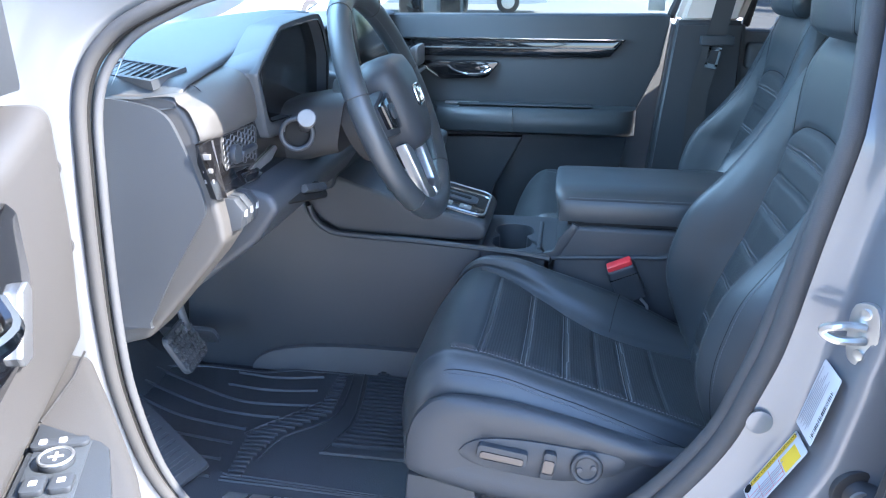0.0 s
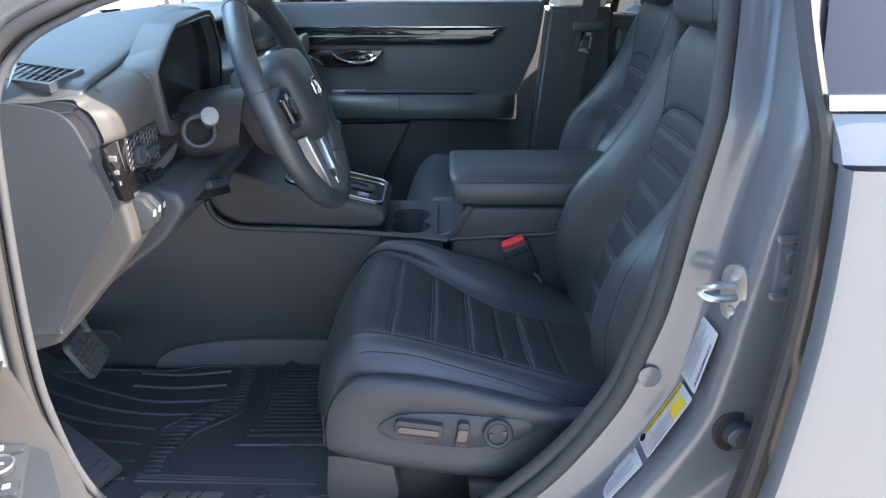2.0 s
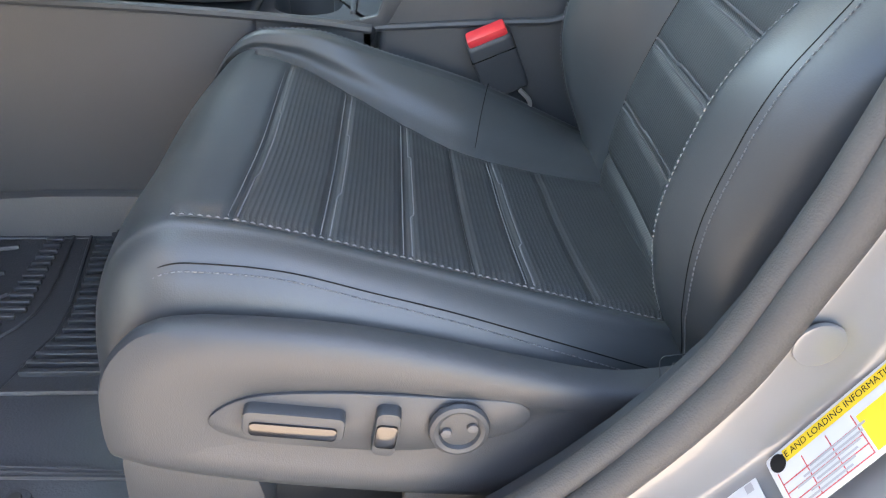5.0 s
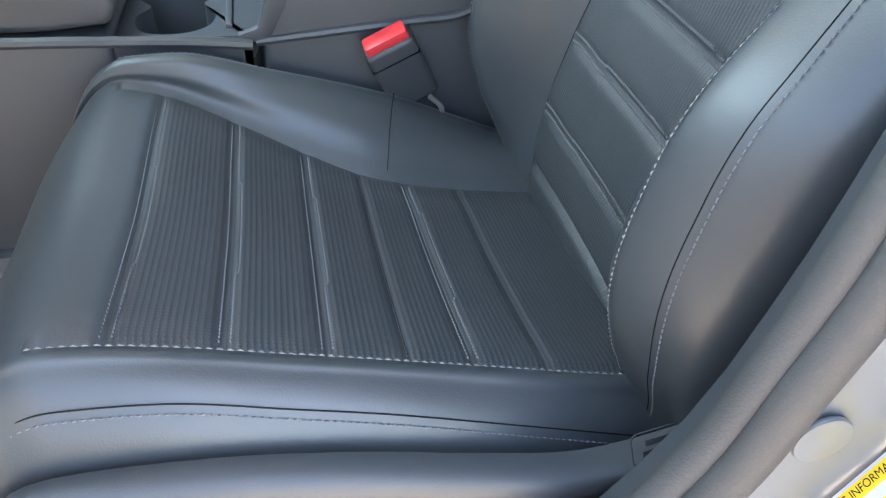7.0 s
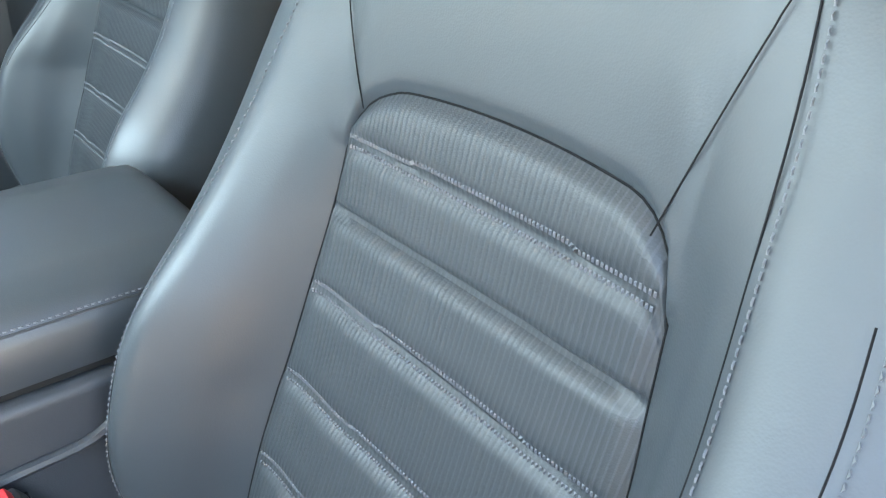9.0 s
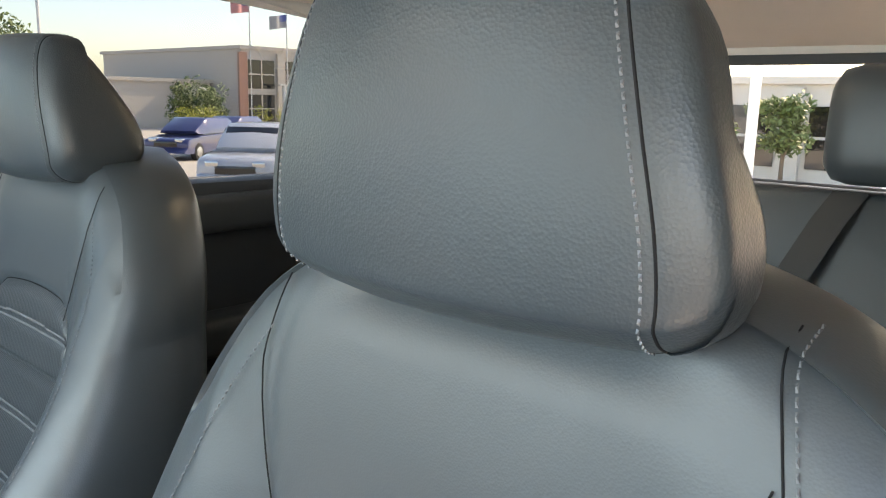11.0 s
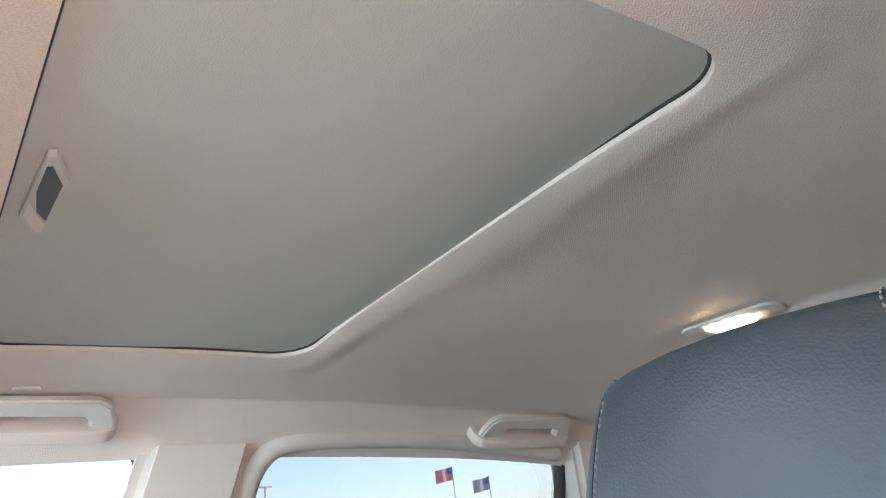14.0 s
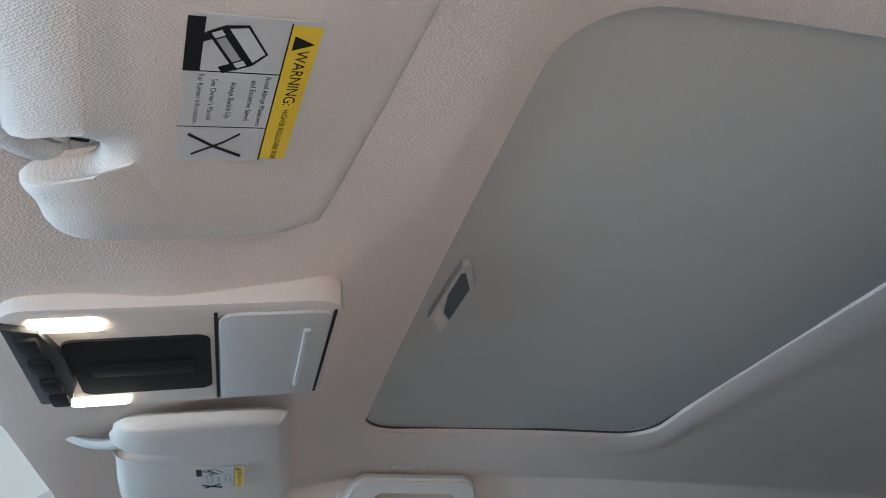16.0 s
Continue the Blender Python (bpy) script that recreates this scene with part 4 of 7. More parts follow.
    for x0, x1, z0, z1, rot in ((0.056, 0.128, 0.660, 0.684, -8), (0.148, 0.166, 0.640, 0.684, -8)):
        cxx, czz = (x0 + x1) / 2, (z0 + z1) / 2
        mm = Matrix.Translation((cxx, sgn * -0.262, czz)) @ pose(0, 0, 0, 0, 8, 0)
        kn = part("seat_switch", moved(prism(rounded(x1 - x0, z1 - z0, 0.006), "y", sgn * 0.004, sgn * -0.012, 0.003), mm), PLASTIC, shield)
        part("switch_trim", moved(prism(rounded((x1 - x0) * 0.86, (z1 - z0) * 0.52, 0.004), "y", sgn * -0.008, sgn * -0.0140, 0.0015), mm @ Matrix.Translation((0, 0, -0.003 if x1 - x0 > 0.03 else 0))), DARK_CHROME, kn, "dark chrome switch face")
    ringp = [W(0.21 + 0.0185 * math.cos(a), -0.268, 0.662 + 0.0215 * math.sin(a)) for a in np.linspace(0, 2 * math.pi, 36)[:-1]]
    kn = part("lumbar_switch", moved(disc(0.0185, 0.008, 0.002), Matrix.Translation((0.21, sgn * -0.260, 0.662)) @ pose(0, 0, 0, 90 if sgn > 0 else -90)), PLASTIC, shield)
    part("switch_ring", tube(ringp, 0.0042, 8, True), PLASTIC, kn)
    for a in (-0.0095, 0.0095):
        part("switch_bump", moved(disc(0.0042, 0.004, 0.0015, 14), Matrix.Translation((0.21 + a, sgn * -0.267, 0.662 + a * 0.25)) @ pose(0, 0, 0, 90 if sgn > 0 else -90)), KICK, kn)
    if sgn > 0:
        tm = pose(0.375, -0.2535, 0.706, 62, 0, 8)
        part("relief_tag", moved(join(tube([(x, y, 0) for x, y in rounded(0.044, 0.022, 0.005)], 0.0006, 6, True), box(-0.012, 0.012, 0.0015, 0.0055, -0.0006, 0.0008, 0.0004), box(-0.015, 0.015, -0.0055, -0.0015, -0.0006, 0.0008, 0.0004)), tm), PLASTIC, shield)
    part("seat_base", prism([(-0.055, 0.60), (0.05, 0.588), (0.06, 0.53), (0.05, 0.45), (-0.045, 0.45), (-0.06, 0.53)], "y", sgn * -0.235, sgn * -0.16, 0.012), PLASTIC, top)
    part("seat_frame", box(0.0, 0.40, -0.2, 0.2, 0.45, 0.6, 0.01), SEAL, top)
    part("rail_cover", box(0.17, 0.33, min(sgn * -0.235, sgn * -.2), max(sgn * -.235, sgn * -.2), 0.515, 0.548, 0.006), PLASTIC_MID, top)
    return top


seat("driver_seat", "black leather power driver seat with perforated inserts and pale stitching", -0.37, 0.0, 1)
seat("passenger_seat", "black leather front passenger seat with perforated inserts", 0.375, 0.105, -1)


# ---------- dashboard ----------
dash = thing("dashboard", "black soft-touch dashboard with digital instrument screen and gloss trim", "dashboard")
part("body", prism([(-1.0, 1.07), (-0.80, 1.13), (-0.62, 1.155), (-0.45, 1.160), (-0.385, 1.155), (-0.352, 1.14), (-0.34, 1.12), (-0.325, 1.05), (-0.33, 1.0), (-0.39, 0.93), (-0.45, 0.88), (-0.95, 0.86)], "y", -0.63, 0.72, 0.012, 3), PLASTIC_SOFT, dash)
part("end_pad", prism([(-0.62, 1.165), (-0.45, 1.172), (-0.36, 1.172), (-0.322, 1.169), (-0.304, 1.152), (-0.292, 1.130), (-0.289, 1.106), (-0.279, 1.062), (-0.270, 1.010), (-0.268, 0.985), (-0.290, 0.955), (-0.392, 0.838), (-0.43, 0.826), (-0.62, 0.82)], "y", -0.688, -0.62, 0.010, 4), DOOR_TRIM, dash, "grey end pad, pale in the sun")
part("end_cap", prism(spline([(-0.60, 1.168), (-0.43, 1.168), (-0.36, 1.161), (-0.328, 1.148), (-0.312, 1.118), (-0.298, 1.078), (-0.288, 1.032), (-0.300, 1.005), (-0.345, 0.935), (-0.384, 0.866), (-0.400, 0.857), (-0.60, 0.85)], 3, True), "y", -0.694, -0.67, 0.004, 2), PLASTIC, dash, "dark plastic end cap")


# the soft top: its rear edge climbs over the instruments
EDGE_Y = [-0.690, -0.63, -0.564, -0.47, -0.40, -0.33, -0.26, -0.20, -0.14, 0.1, 0.70]
EDGE_X = [-0.314, -0.307, -0.300, -0.289, -0.281, -0.276, -0.279, -0.298, -0.330, -0.345, -0.350]
EDGE_Z = [1.180, 1.193, 1.206, 1.228, 1.242, 1.2505, 1.247, 1.229, 1.212, 1.205, 1.200]


def edge(y):
    return float(curve(EDGE_Y, EDGE_X, y)), float(curve(EDGE_Y, EDGE_Z, y))


rows = []
for y in np.concatenate([np.linspace(-0.690, -0.14, 56), np.linspace(-0.11, 0.70, 20)]):
    ex, ez = edge(y)
    fall = max(0.0, -0.66 - y) * 0.5
    rows.append([(x, y, z - fall) for x, z in spline([(-1.0, 1.08), (-0.85, 1.155), (-0.65, 0.3 * ez + 0.7 * 1.188), (-0.48, 0.7 * ez + 0.3 * 1.195), (ex - 0.07, ez + 0.001), (ex - 0.025, ez + 0.002), (ex - 0.006, ez), (ex, ez - 0.004), (ex - 0.003, ez - 0.009), (ex - 0.03, ez - 0.012)], 4)])
part("top_pad", skin(rows, False), PLASTIC_SOFT, dash, "soft dark blue-grey dash top")
rows = []
for y in np.linspace(-0.690, -0.53, 22):
    ex, ez = edge(y)
    k = min(1.0, max(0.0, (y + 0.690) / 0.03)) ** 0.5
    b = min(1.0, max(0.0, (y + 0.665) / 0.085))
    b = b * b * (3 - 2 * b)
    rows.append(spline([(ex - 0.04, y, ez - 0.012), (ex - 0.004, y, ez - 0.0095), (ex + 0.004 + 0.008 * k + 0.012 * b, y, ez - 0.018 + 0.004 * b), (-0.298 + 0.020 * k + 0.013 * b, y, 1.153 + 0.020 * b), (-0.290 + 0.018 * k + 0.006 * b, y, 1.133 + 0.008 * b), (-0.288 + 0.013 * k, y, 1.116), (-0.31, y, 1.108)], 5))
part("driver_pad", skin(rows, False), DOOR_TRIM, dash, "grained pad over the air outlet")
part("pad_seam", tube([(-0.308 + 0.010 * k, -0.655 + 0.004 * k, 1.1795 - 0.008 * k * k) for k in np.linspace(0, 1.6, 6)], 0.0008, 5), SEAL, dash)
# instrument hood: a flank from the soft top's edge to the rim, the rim itself and the recessed screen
RIM = [(-0.514, 1.086), (-0.535, 1.100), (-0.553, 1.135), (-0.574, 1.178), (-0.570, 1.190), (-0.537, 1.216), (-0.500, 1.238), (-0.475, 1.243), (-0.40, 1.2475), (-0.335, 1.249), (-0.310, 1.244), (-0.283, 1.222), (-0.253, 1.186), (-0.247, 1.165), (-0.238, 1.105), (-0.240, 1.088), (-0.30, 1.082), (-0.42, 1.084)]
GLASS_EDGE = [(-0.500, 1.108), (-0.524, 1.116), (-0.540, 1.143), (-0.562, 1.179), (-0.558, 1.187), (-0.527, 1.210), (-0.494, 1.231), (-0.472, 1.235), (-0.40, 1.239), (-0.340, 1.240), (-0.318, 1.236), (-0.292, 1.215), (-0.264, 1.181), (-0.258, 1.162), (-0.250, 1.112), (-0.252, 1.106), (-0.30, 1.100), (-0.42, 1.104)]


def at_rim(o, x, s=1.0):
    return [(x - 0.10 * (1.17 - z), -0.40 + (y + 0.40) * s, 1.17 + (z - 1.17) * s) for y, z in spline(o, 3, True)]


part("instrument_hood", skin([at_rim(RIM, -0.300, 1.004), at_rim(RIM, -0.262, 1.002), at_rim(RIM, -0.256, 0.998), at_rim(RIM, -0.2545, 0.990), at_rim(GLASS_EDGE, -0.2560, 1.0), at_rim(GLASS_EDGE, -0.276, 0.985)], True, False), PLASTIC_SOFT, dash)
left = [(y, z) for y, z in spline(RIM[3:12], 4)]
rows = []
for y, z in left:
    ys = -0.605 + (y + 0.574) * (0.325 / 0.29)
    ex, ez = edge(ys)
    a, b = Vector((ex - 0.03, ys, ez - 0.014)), Vector((-0.262 - 0.10 * (1.17 - z), y, z))
    rows.append([tuple(a), tuple(a.lerp(b, 0.35) + Vector((0, 0, 0.0015))), tuple(a.lerp(b, 0.7) + Vector((0, 0, 0.0015))), tuple(b)])
part("hood_flank", skin(rows, False), PLASTIC_SOFT, dash)
part("instrument_screen", skin([at_rim(GLASS_EDGE, -0.276, 0.99), at_rim(GLASS_EDGE, -0.2735, 0.988)]), SCREEN, dash, "dark glass instrument screen, off")
part("screen_rim", tube(at_rim(GLASS_EDGE, -0.2555, 1.001), 0.0013, 6, True), PIANO, dash)
part("dimmer_button", box(-0.262, -0.254, -0.482, -0.458, 1.088, 1.094, 0.002), SATIN, dash)
# demister vent on top
vm = pose(-0.388, -0.634, 1.184, 12, 2, -23) @ Matrix.Diagonal((0.90, 1.0, 1, 1))
vent = part("vent_frame", moved(join(box(-0.06, 0.06, -0.028, -0.022, 0, 0.012), box(-0.06, 0.06, 0.022, 0.028, 0, 0.012), box(-0.066, -0.06, -0.028, 0.028, 0, 0.012), box(0.06, 0.066, -0.028, 0.028, 0, 0.012)), vm), PLASTIC, dash)
part("vent_well", moved(box(-0.06, 0.06, -0.022, 0.022, 0.0035, 0.006), vm), INK, vent)
for k in range(8):
    part("vent_slat", moved(box(-0.0012, 0.0012, -0.022, 0.022, 0.005, 0.0112), vm @ pose(-0.048 + 0.0136 * k, 0, 0, 0, 0, 14)), PLASTIC, vent)
part("vent_slat", moved(box(-0.06, 0.06, -0.001, 0.001, 0.005, 0.0105), vm), PLASTIC, vent)
# gloss fascia with air outlet beside the wheel
fas = part("gloss_fascia", prism([(-0.684, 1.118), (-0.60, 1.120), (-0.541, 1.118), (-0.512, 1.092), (-0.47, 1.084), (-0.425, 1.078), (-0.402, 1.045), (-0.43, 1.031), (-0.498, 1.030), (-0.56, 1.034), (-0.593, 1.037), (-0.663, 1.040)], "x", -0.31, -0.275, 0.003), PIANO, dash, "gloss black trim panel")
part("fascia_side", skin([[(-0.275, -0.685, 1.118), (-0.286, -0.698, 1.112), (-0.270, -0.695, 1.044), (-0.268, -0.668, 1.040)], [(-0.31, -0.67, 1.118), (-0.31, -0.67, 1.112), (-0.31, -0.67, 1.044), (-0.31, -0.65, 1.040)]]), PIANO, fas)
part("fascia_edge", tube([(-0.2735, -0.6845, 1.117), (-0.2735, -0.665, 1.041)], 0.0013, 6), SATIN, fas)
for z, w in ((1.098, 0.0035), (1.080, 0.0028), (1.066, 0.0028)):
    part("vent_mark", box(-0.286, -0.274, -0.6945 + (1.1 - z) * 0.1, -0.690 + (1.1 - z) * 0.1, z - w, z + w, 0.001), PLASTIC_MID, fas)
OUTLET = [(-0.653, 1.117), (-0.556, 1.113), (-0.546, 1.106), (-0.550, 1.066), (-0.558, 1.059), (-0.652, 1.075), (-0.659, 1.083), (-0.659, 1.110)]
part("outlet_ring", tube([(-0.2745, y, z) for y, z in OUTLET], 0.0014, 6, True), SEAL, fas)
part("outlet_well", prism(OUTLET, "x", -0.276, -0.2738), INK, fas)
hx = []
for i in range(9):
    for j in range(6):
        y, z = -0.650 + 0.0115 * i, 1.068 + 0.0082 * j + (0.0041 if i % 2 else 0)
        if 1.066 + 0.010 * (-0.55 - y) / 0.1 < z < 1.112:
            hx.append(tube([(-0.2735, y + 0.0056 * math.cos(a), z + 0.0048 * math.sin(a)) for a in np.linspace(0, 2 * math.pi, 7)[:-1]], 0.0009, 4, True))
tagged(part("outlet_mesh", join(*hx), PLASTIC, fas), kind="stuff")
part("outlet_knob", box(-0.274, -0.262, -0.618, -0.570, 1.082, 1.090, 0.003), PLASTIC, fas)
part("outlet_knob", moved(disc(0.013, 0.009, 0.003), pose(-0.274, -0.628, 1.088, 0, 90, 0)), PLASTIC, fas)
part("trim_blade", prism([(-0.585, 1.052), (-0.556, 1.057), (-0.482, 1.068), (-0.474, 1.062), (-0.500, 1.050), (-0.556, 1.046)], "x", -0.277, -0.2715, 0.001), SATIN, fas, "satin silver trim blade")
part("trunk_button", prism([(-0.612, 1.057), (-0.560, 1.052), (-0.545, 1.043), (-0.556, 1.037), (-0.597, 1.040)], "x", -0.277, -0.271, 0.002), PIANO, fas)
part("button_rim", tube([(-0.2708, y, z) for y, z in ((-0.612, 1.057), (-0.560, 1.052), (-0.545, 1.043), (-0.556, 1.037), (-0.597, 1.040))], 0.0013, 6, True), CHROME, fas)
for k in range(3):
    part("panel_button", prism([(-0.29, 1.040), (-0.262, 1.036), (-0.250, 1.020), (-0.256, 0.996), (-0.29, 0.985)], "y", -0.664 + 0.0190 * k, -0.648 + 0.0190 * k, 0.002), PLASTIC, dash)
    part("button_mark", box(-0.252, -0.2495, -0.659 + 0.0190 * k, -0.653 + 0.0190 * k, 1.012, 1.020), WHITE if k == 0 else INK_GREY, dash)
part("knee_panel", prism([(-0.33, 1.05), (-0.268, 1.035), (-0.235, 1.025), (-0.225, 1.005), (-0.262, 0.955), (-0.40, 0.85), (-0.60, 0.85), (-0.60, 1.05)], "y", -0.606, -0.14, 0.012, 3), PLASTIC, dash)
part("lever_slot", moved(prism(rounded(0.15, 0.03, 0.012), "x", 0, 0.006, 0.002), pose(-0.232, -0.50, 1.000, -14, -38, 0)), INK, dash)
part("bonnet_lever", moved(box(0, 0.016, -0.035, 0.035, -0.007, 0.005, 0.004), pose(-0.228, -0.47, 0.998, -14, -30, 0)), PLASTIC, dash)
# centre screen and passenger side
part("centre_screen", moved(prism(rounded(0.235, 0.14, 0.012), "x", -0.012, 0.012, 0.004), pose(-0.262, 0.03, 1.205, 0, -8, 0)), SCREEN, dash, "upright touch screen, off")
part("centre_fascia", prism([(-0.36, 1.14), (-0.27, 1.13), (-0.265, 1.02), (-0.30, 0.90), (-0.45, 0.90)], "y", -0.135, 0.16, 0.012, 3), PLASTIC, dash)
part("centre_trim", prism([(-0.30, 1.125), (-0.262, 1.12), (-0.258, 1.055), (-0.30, 1.05)], "y", -0.13, 0.68, 0.006), PIANO, dash)
part("centre_blade", prism([(-0.30, 1.055), (-0.255, 1.052), (-0.253, 1.043), (-0.30, 1.04)], "y", -0.14, 0.68, 0.003), SATIN, dash)
for k in range(3):
    part("climate_knob", moved(disc(0.022, 0.02, 0.004), pose(-0.268, -0.06 + 0.09 * k, 0.99, 0, 78, 0)), PLASTIC_MID, dash)
part("glovebox", prism([(-0.36, 1.03), (-0.30, 1.02), (-0.33, 0.88), (-0.45, 0.86)], "y", 0.20, 0.66, 0.015, 3), PLASTIC, dash)
part("passenger_outlet", moved(prism(rounded(0.11, 0.055, 0.015), "x", -0.01, 0.008, 0.004), pose(-0.262, 0.60, 1.09, 0, 0, 0)), PLASTIC_MID, dash)

# ---------- steering wheel ----------
wheel = thing("steering_wheel", "black leather steering wheel with satin lower spoke", "steering wheel",
              m=Matrix(((0, -0.385, 0.923, -0.117), (1, 0, 0, -0.355), (0, 0.923, 0.385, 1.114), (0, 0, 0, 1))))
R = 0.1765
circ = [(R * math.cos(a), R * math.sin(a), 0) for a in np.linspace(0, 2 * math.pi, 73)[:-1]]
rim = part("rim", tube(circ, 0.0175, 16, True), LEATHER, wheel)
part("rim_stitching", dashes([((R - 0.0175) * math.cos(a), (R - 0.0175) * math.sin(a), 0.004) for a in np.linspace(0, 2 * math.pi, 200)], 0.005, 0.0035, 0.0009, 0.0006), THREAD, rim)
for a in (12, 60, 120, 168, 230, 310):
    t = radians(a)
    part("rim_seam", tube([((R + 0.0178 * math.cos(b)) * math.cos(t), (R + 0.0178 * math.cos(b)) * math.sin(t), 0.0178 * math.sin(b)) for b in np.linspace(0, 2 * math.pi, 17)[:-1]], 0.0008, 5, True), SEAL, rim)
hub = [(-0.078, 0.035), (-0.070, 0.062), (-0.04, 0.074), (0.04, 0.074), (0.070, 0.062), (0.078, 0.035), (0.066, -0.03), (0.045, -0.066), (0.02, -0.078), (-0.02, -0.078), (-0.045, -0.066), (-0.066, -0.03)]
hp = spline(hub, 5, True)
part("horn_pad", skin([[(x * s, y * s, z) for x, y in hp] for s, z in ((0.92, -0.03), (1.0, -0.015), (1.0, 0.0), (0.975, 0.018), (0.90, 0.030), (0.7, 0.037), (0.35, 0.040), (0.05, 0.041))]), PLASTIC, wheel)
em = part("emblem", prism(rounded(0.040, 0.032, 0.007), "z", 0.0385, 0.0425, 0.001), PIANO, wheel, "small chrome-framed emblem")
part("emblem_frame", join(tube([(x, y, 0.0425) for x, y in rounded(0.040, 0.032, 0.007)], 0.0016, 6, True), box(-0.011, -0.007, -0.011, 0.011, 0.0425, 0.0445), box(0.007, 0.011, -0.011, 0.011, 0.0425, 0.0445), box(-0.008, 0.008, -0.002, 0.002, 0.0425, 0.0442)), CHROME, em)
for s in (-1, 1):
    sp = part("spoke", prism([(s * 0.06, 0.035), (s * 0.165, 0.012), (s * 0.165, -0.030), (s * 0.06, -0.042)], "z", -0.012, 0.010, 0.006), PLASTIC, wheel)
    pod = part("switch_pod", prism([(s * 0.078, 0.026), (s * 0.135, 0.014), (s * 0.130, -0.024), (s * 0.075, -0.032)], "z", 0.008, 0.020, 0.005), PIANO, sp, "gloss black switch pod")
    part("thumb_pad", moved(disc(0.012, 0.004, 0.001), Matrix.Translation((s * 0.104, -0.002, 0.02))), PLASTIC, pod)
    part("rim_blade", prism([(s * 0.030, -0.062), (s * 0.062, -0.058), (s * 0.050, -0.163), (s * 0.004, -0.170), (s * 0.004, -0.148), (s * 0.022, -0.138)], "z", -0.010, 0.008, 0.004), SATIN, wheel, "satin silver lower spoke")
part("lower_bridge", prism([(-0.034, -0.07), (0.034, -0.07), (0.020, -0.146), (-0.020, -0.146)], "z", -0.016, -0.004, 0.003), PLASTIC, wheel)
part("hub_shell", moved(disc(0.075, 0.055, 0.015), Matrix.Translation((0, 0, -0.075))), SEAL, wheel)

column = thing("steering_column", "black plastic steering column shroud with stalks", "steering column")
rings = []
for k in np.linspace(0, 1, 8):
    x, z = -0.185 - 0.16 * k, 1.092 - 0.035 * k
    w, h = 0.060 + 0.006 * k, 0.050 + 0.004 * k
    rings.append([(x + 0.2 * b * h, -0.372 + w * a, z + h * b) for a, b in rounded(2, 2, 0.55, 4)])
part("shroud", skin(rings), SEAL, column)
rg = part("stalk_collar", moved(tube([(0.022 * math.cos(a), 0, 0.022 * math.sin(a)) for a in np.linspace(0, 2 * math.pi, 29)[:-1]], 0.0035, 8, True), pose(-0.225, -0.515, 1.093, 0, 0, 18)), PLASTIC, column)
part("collar_well", moved(disc(0.022, 0.006, 0.001), pose(-0.225, -0.500, 1.093, 90, 0, 18)), INK, rg)
st = part("turn_stalk", tube([(-0.235, -0.44, 1.09), (-0.222, -0.49, 1.098), (-0.205, -0.53, 1.112), (-0.192, -0.562, 1.126)], [0.009, 0.009, 0.0095, 0.0125], 12), PLASTIC, column)
part("stalk_end", moved(disc(0.0125, 0.016, 0.004), pose(-0.196, -0.554, 1.121, 70, 0, 20)), PLASTIC_MID, st, "grey stalk knob")
part("wiper_stalk", tube([(-0.235, -0.30, 1.09), (-0.205, -0.22, 1.112), (-0.195, -0.18, 1.125)], 0.009, 10), PLASTIC, column)

# ---------- centre console ----------
console = thing("centre_console", "black centre console with cup holders and padded armrest", "console")
part("tunnel", prism([(-0.66, 0.46), (-0.62, 0.86), (-0.50, 0.93), (-0.375, 0.90), (-0.355, 0.850), (-0.325, 0.817), (-0.29, 0.805), (0.0, 0.793), (0.002, 0.70), (0.140, 0.70), (0.147, 0.788), (0.176, 0.847), (0.30, 0.846), (0.52, 0.842), (0.54, 0.46)], "y", -0.118, 0.135, 0.010, 3), PLASTIC, console)
part("side_ledge", tube(spline([(-0.352, -0.117, 0.862), (-0.342, -0.119, 0.836), (-0.318, -0.120, 0.815), (-0.28, -0.120, 0.806), (-0.1, -0.120, 0.798), (0.06, -0.120, 0.787), (0.136, -0.120, 0.778)], 6), 0.006, 8), PLASTIC, console)
part("side_crease", tube(spline([(0.14, -0.116, 0.779), (0.22, -0.119, 0.785), (0.30, -0.120, 0.790), (0.36, -0.119, 0.795), (0.40, -0.116, 0.825)], 6), 0.005, 8), PLASTIC, console)
sb = part("shifter_block", prism([(-0.45, 0.96), (-0.30, 0.925), (-0.20, 0.892), (-0.112, 0.866), (-0.02, 0.846), (0.004, 0.838), (0.012, 0.822), (0.0, 0.803), (-0.06, 0.800), (-0.29, 0.806), (-0.335, 0.829), (-0.36, 0.87)], "y", -0.108, 0.108, 0.012, 3), PLASTIC, console)
sm = pose(-0.10, 0.0, 0.8655, 0, 14, 0)
gp = part("shift_panel", moved(prism(rounded(0.21, 0.17, 0.02), "z", -0.004, 0.004, 0.002), sm), PIANO, sb, "gloss black shifter panel")
part("shift_gate", moved(prism(rounded(0.15, 0.045, 0.012), "z", 0.004, 0.009, 0.002), sm @ Matrix.Translation((0.005, 0.0, 0))), PLASTIC, gp)
part("shift_slot", moved(prism(rounded(0.12, 0.012, 0.005), "z", 0.009, 0.0105), sm @ Matrix.Translation((0.005, 0.0, 0))), INK, gp)
part("shift_rim", moved(tube([(x, y, 0.006) for x, y in rounded(0.205, 0.165, 0.02)], 0.002, 6, True), sm), SATIN, gp)
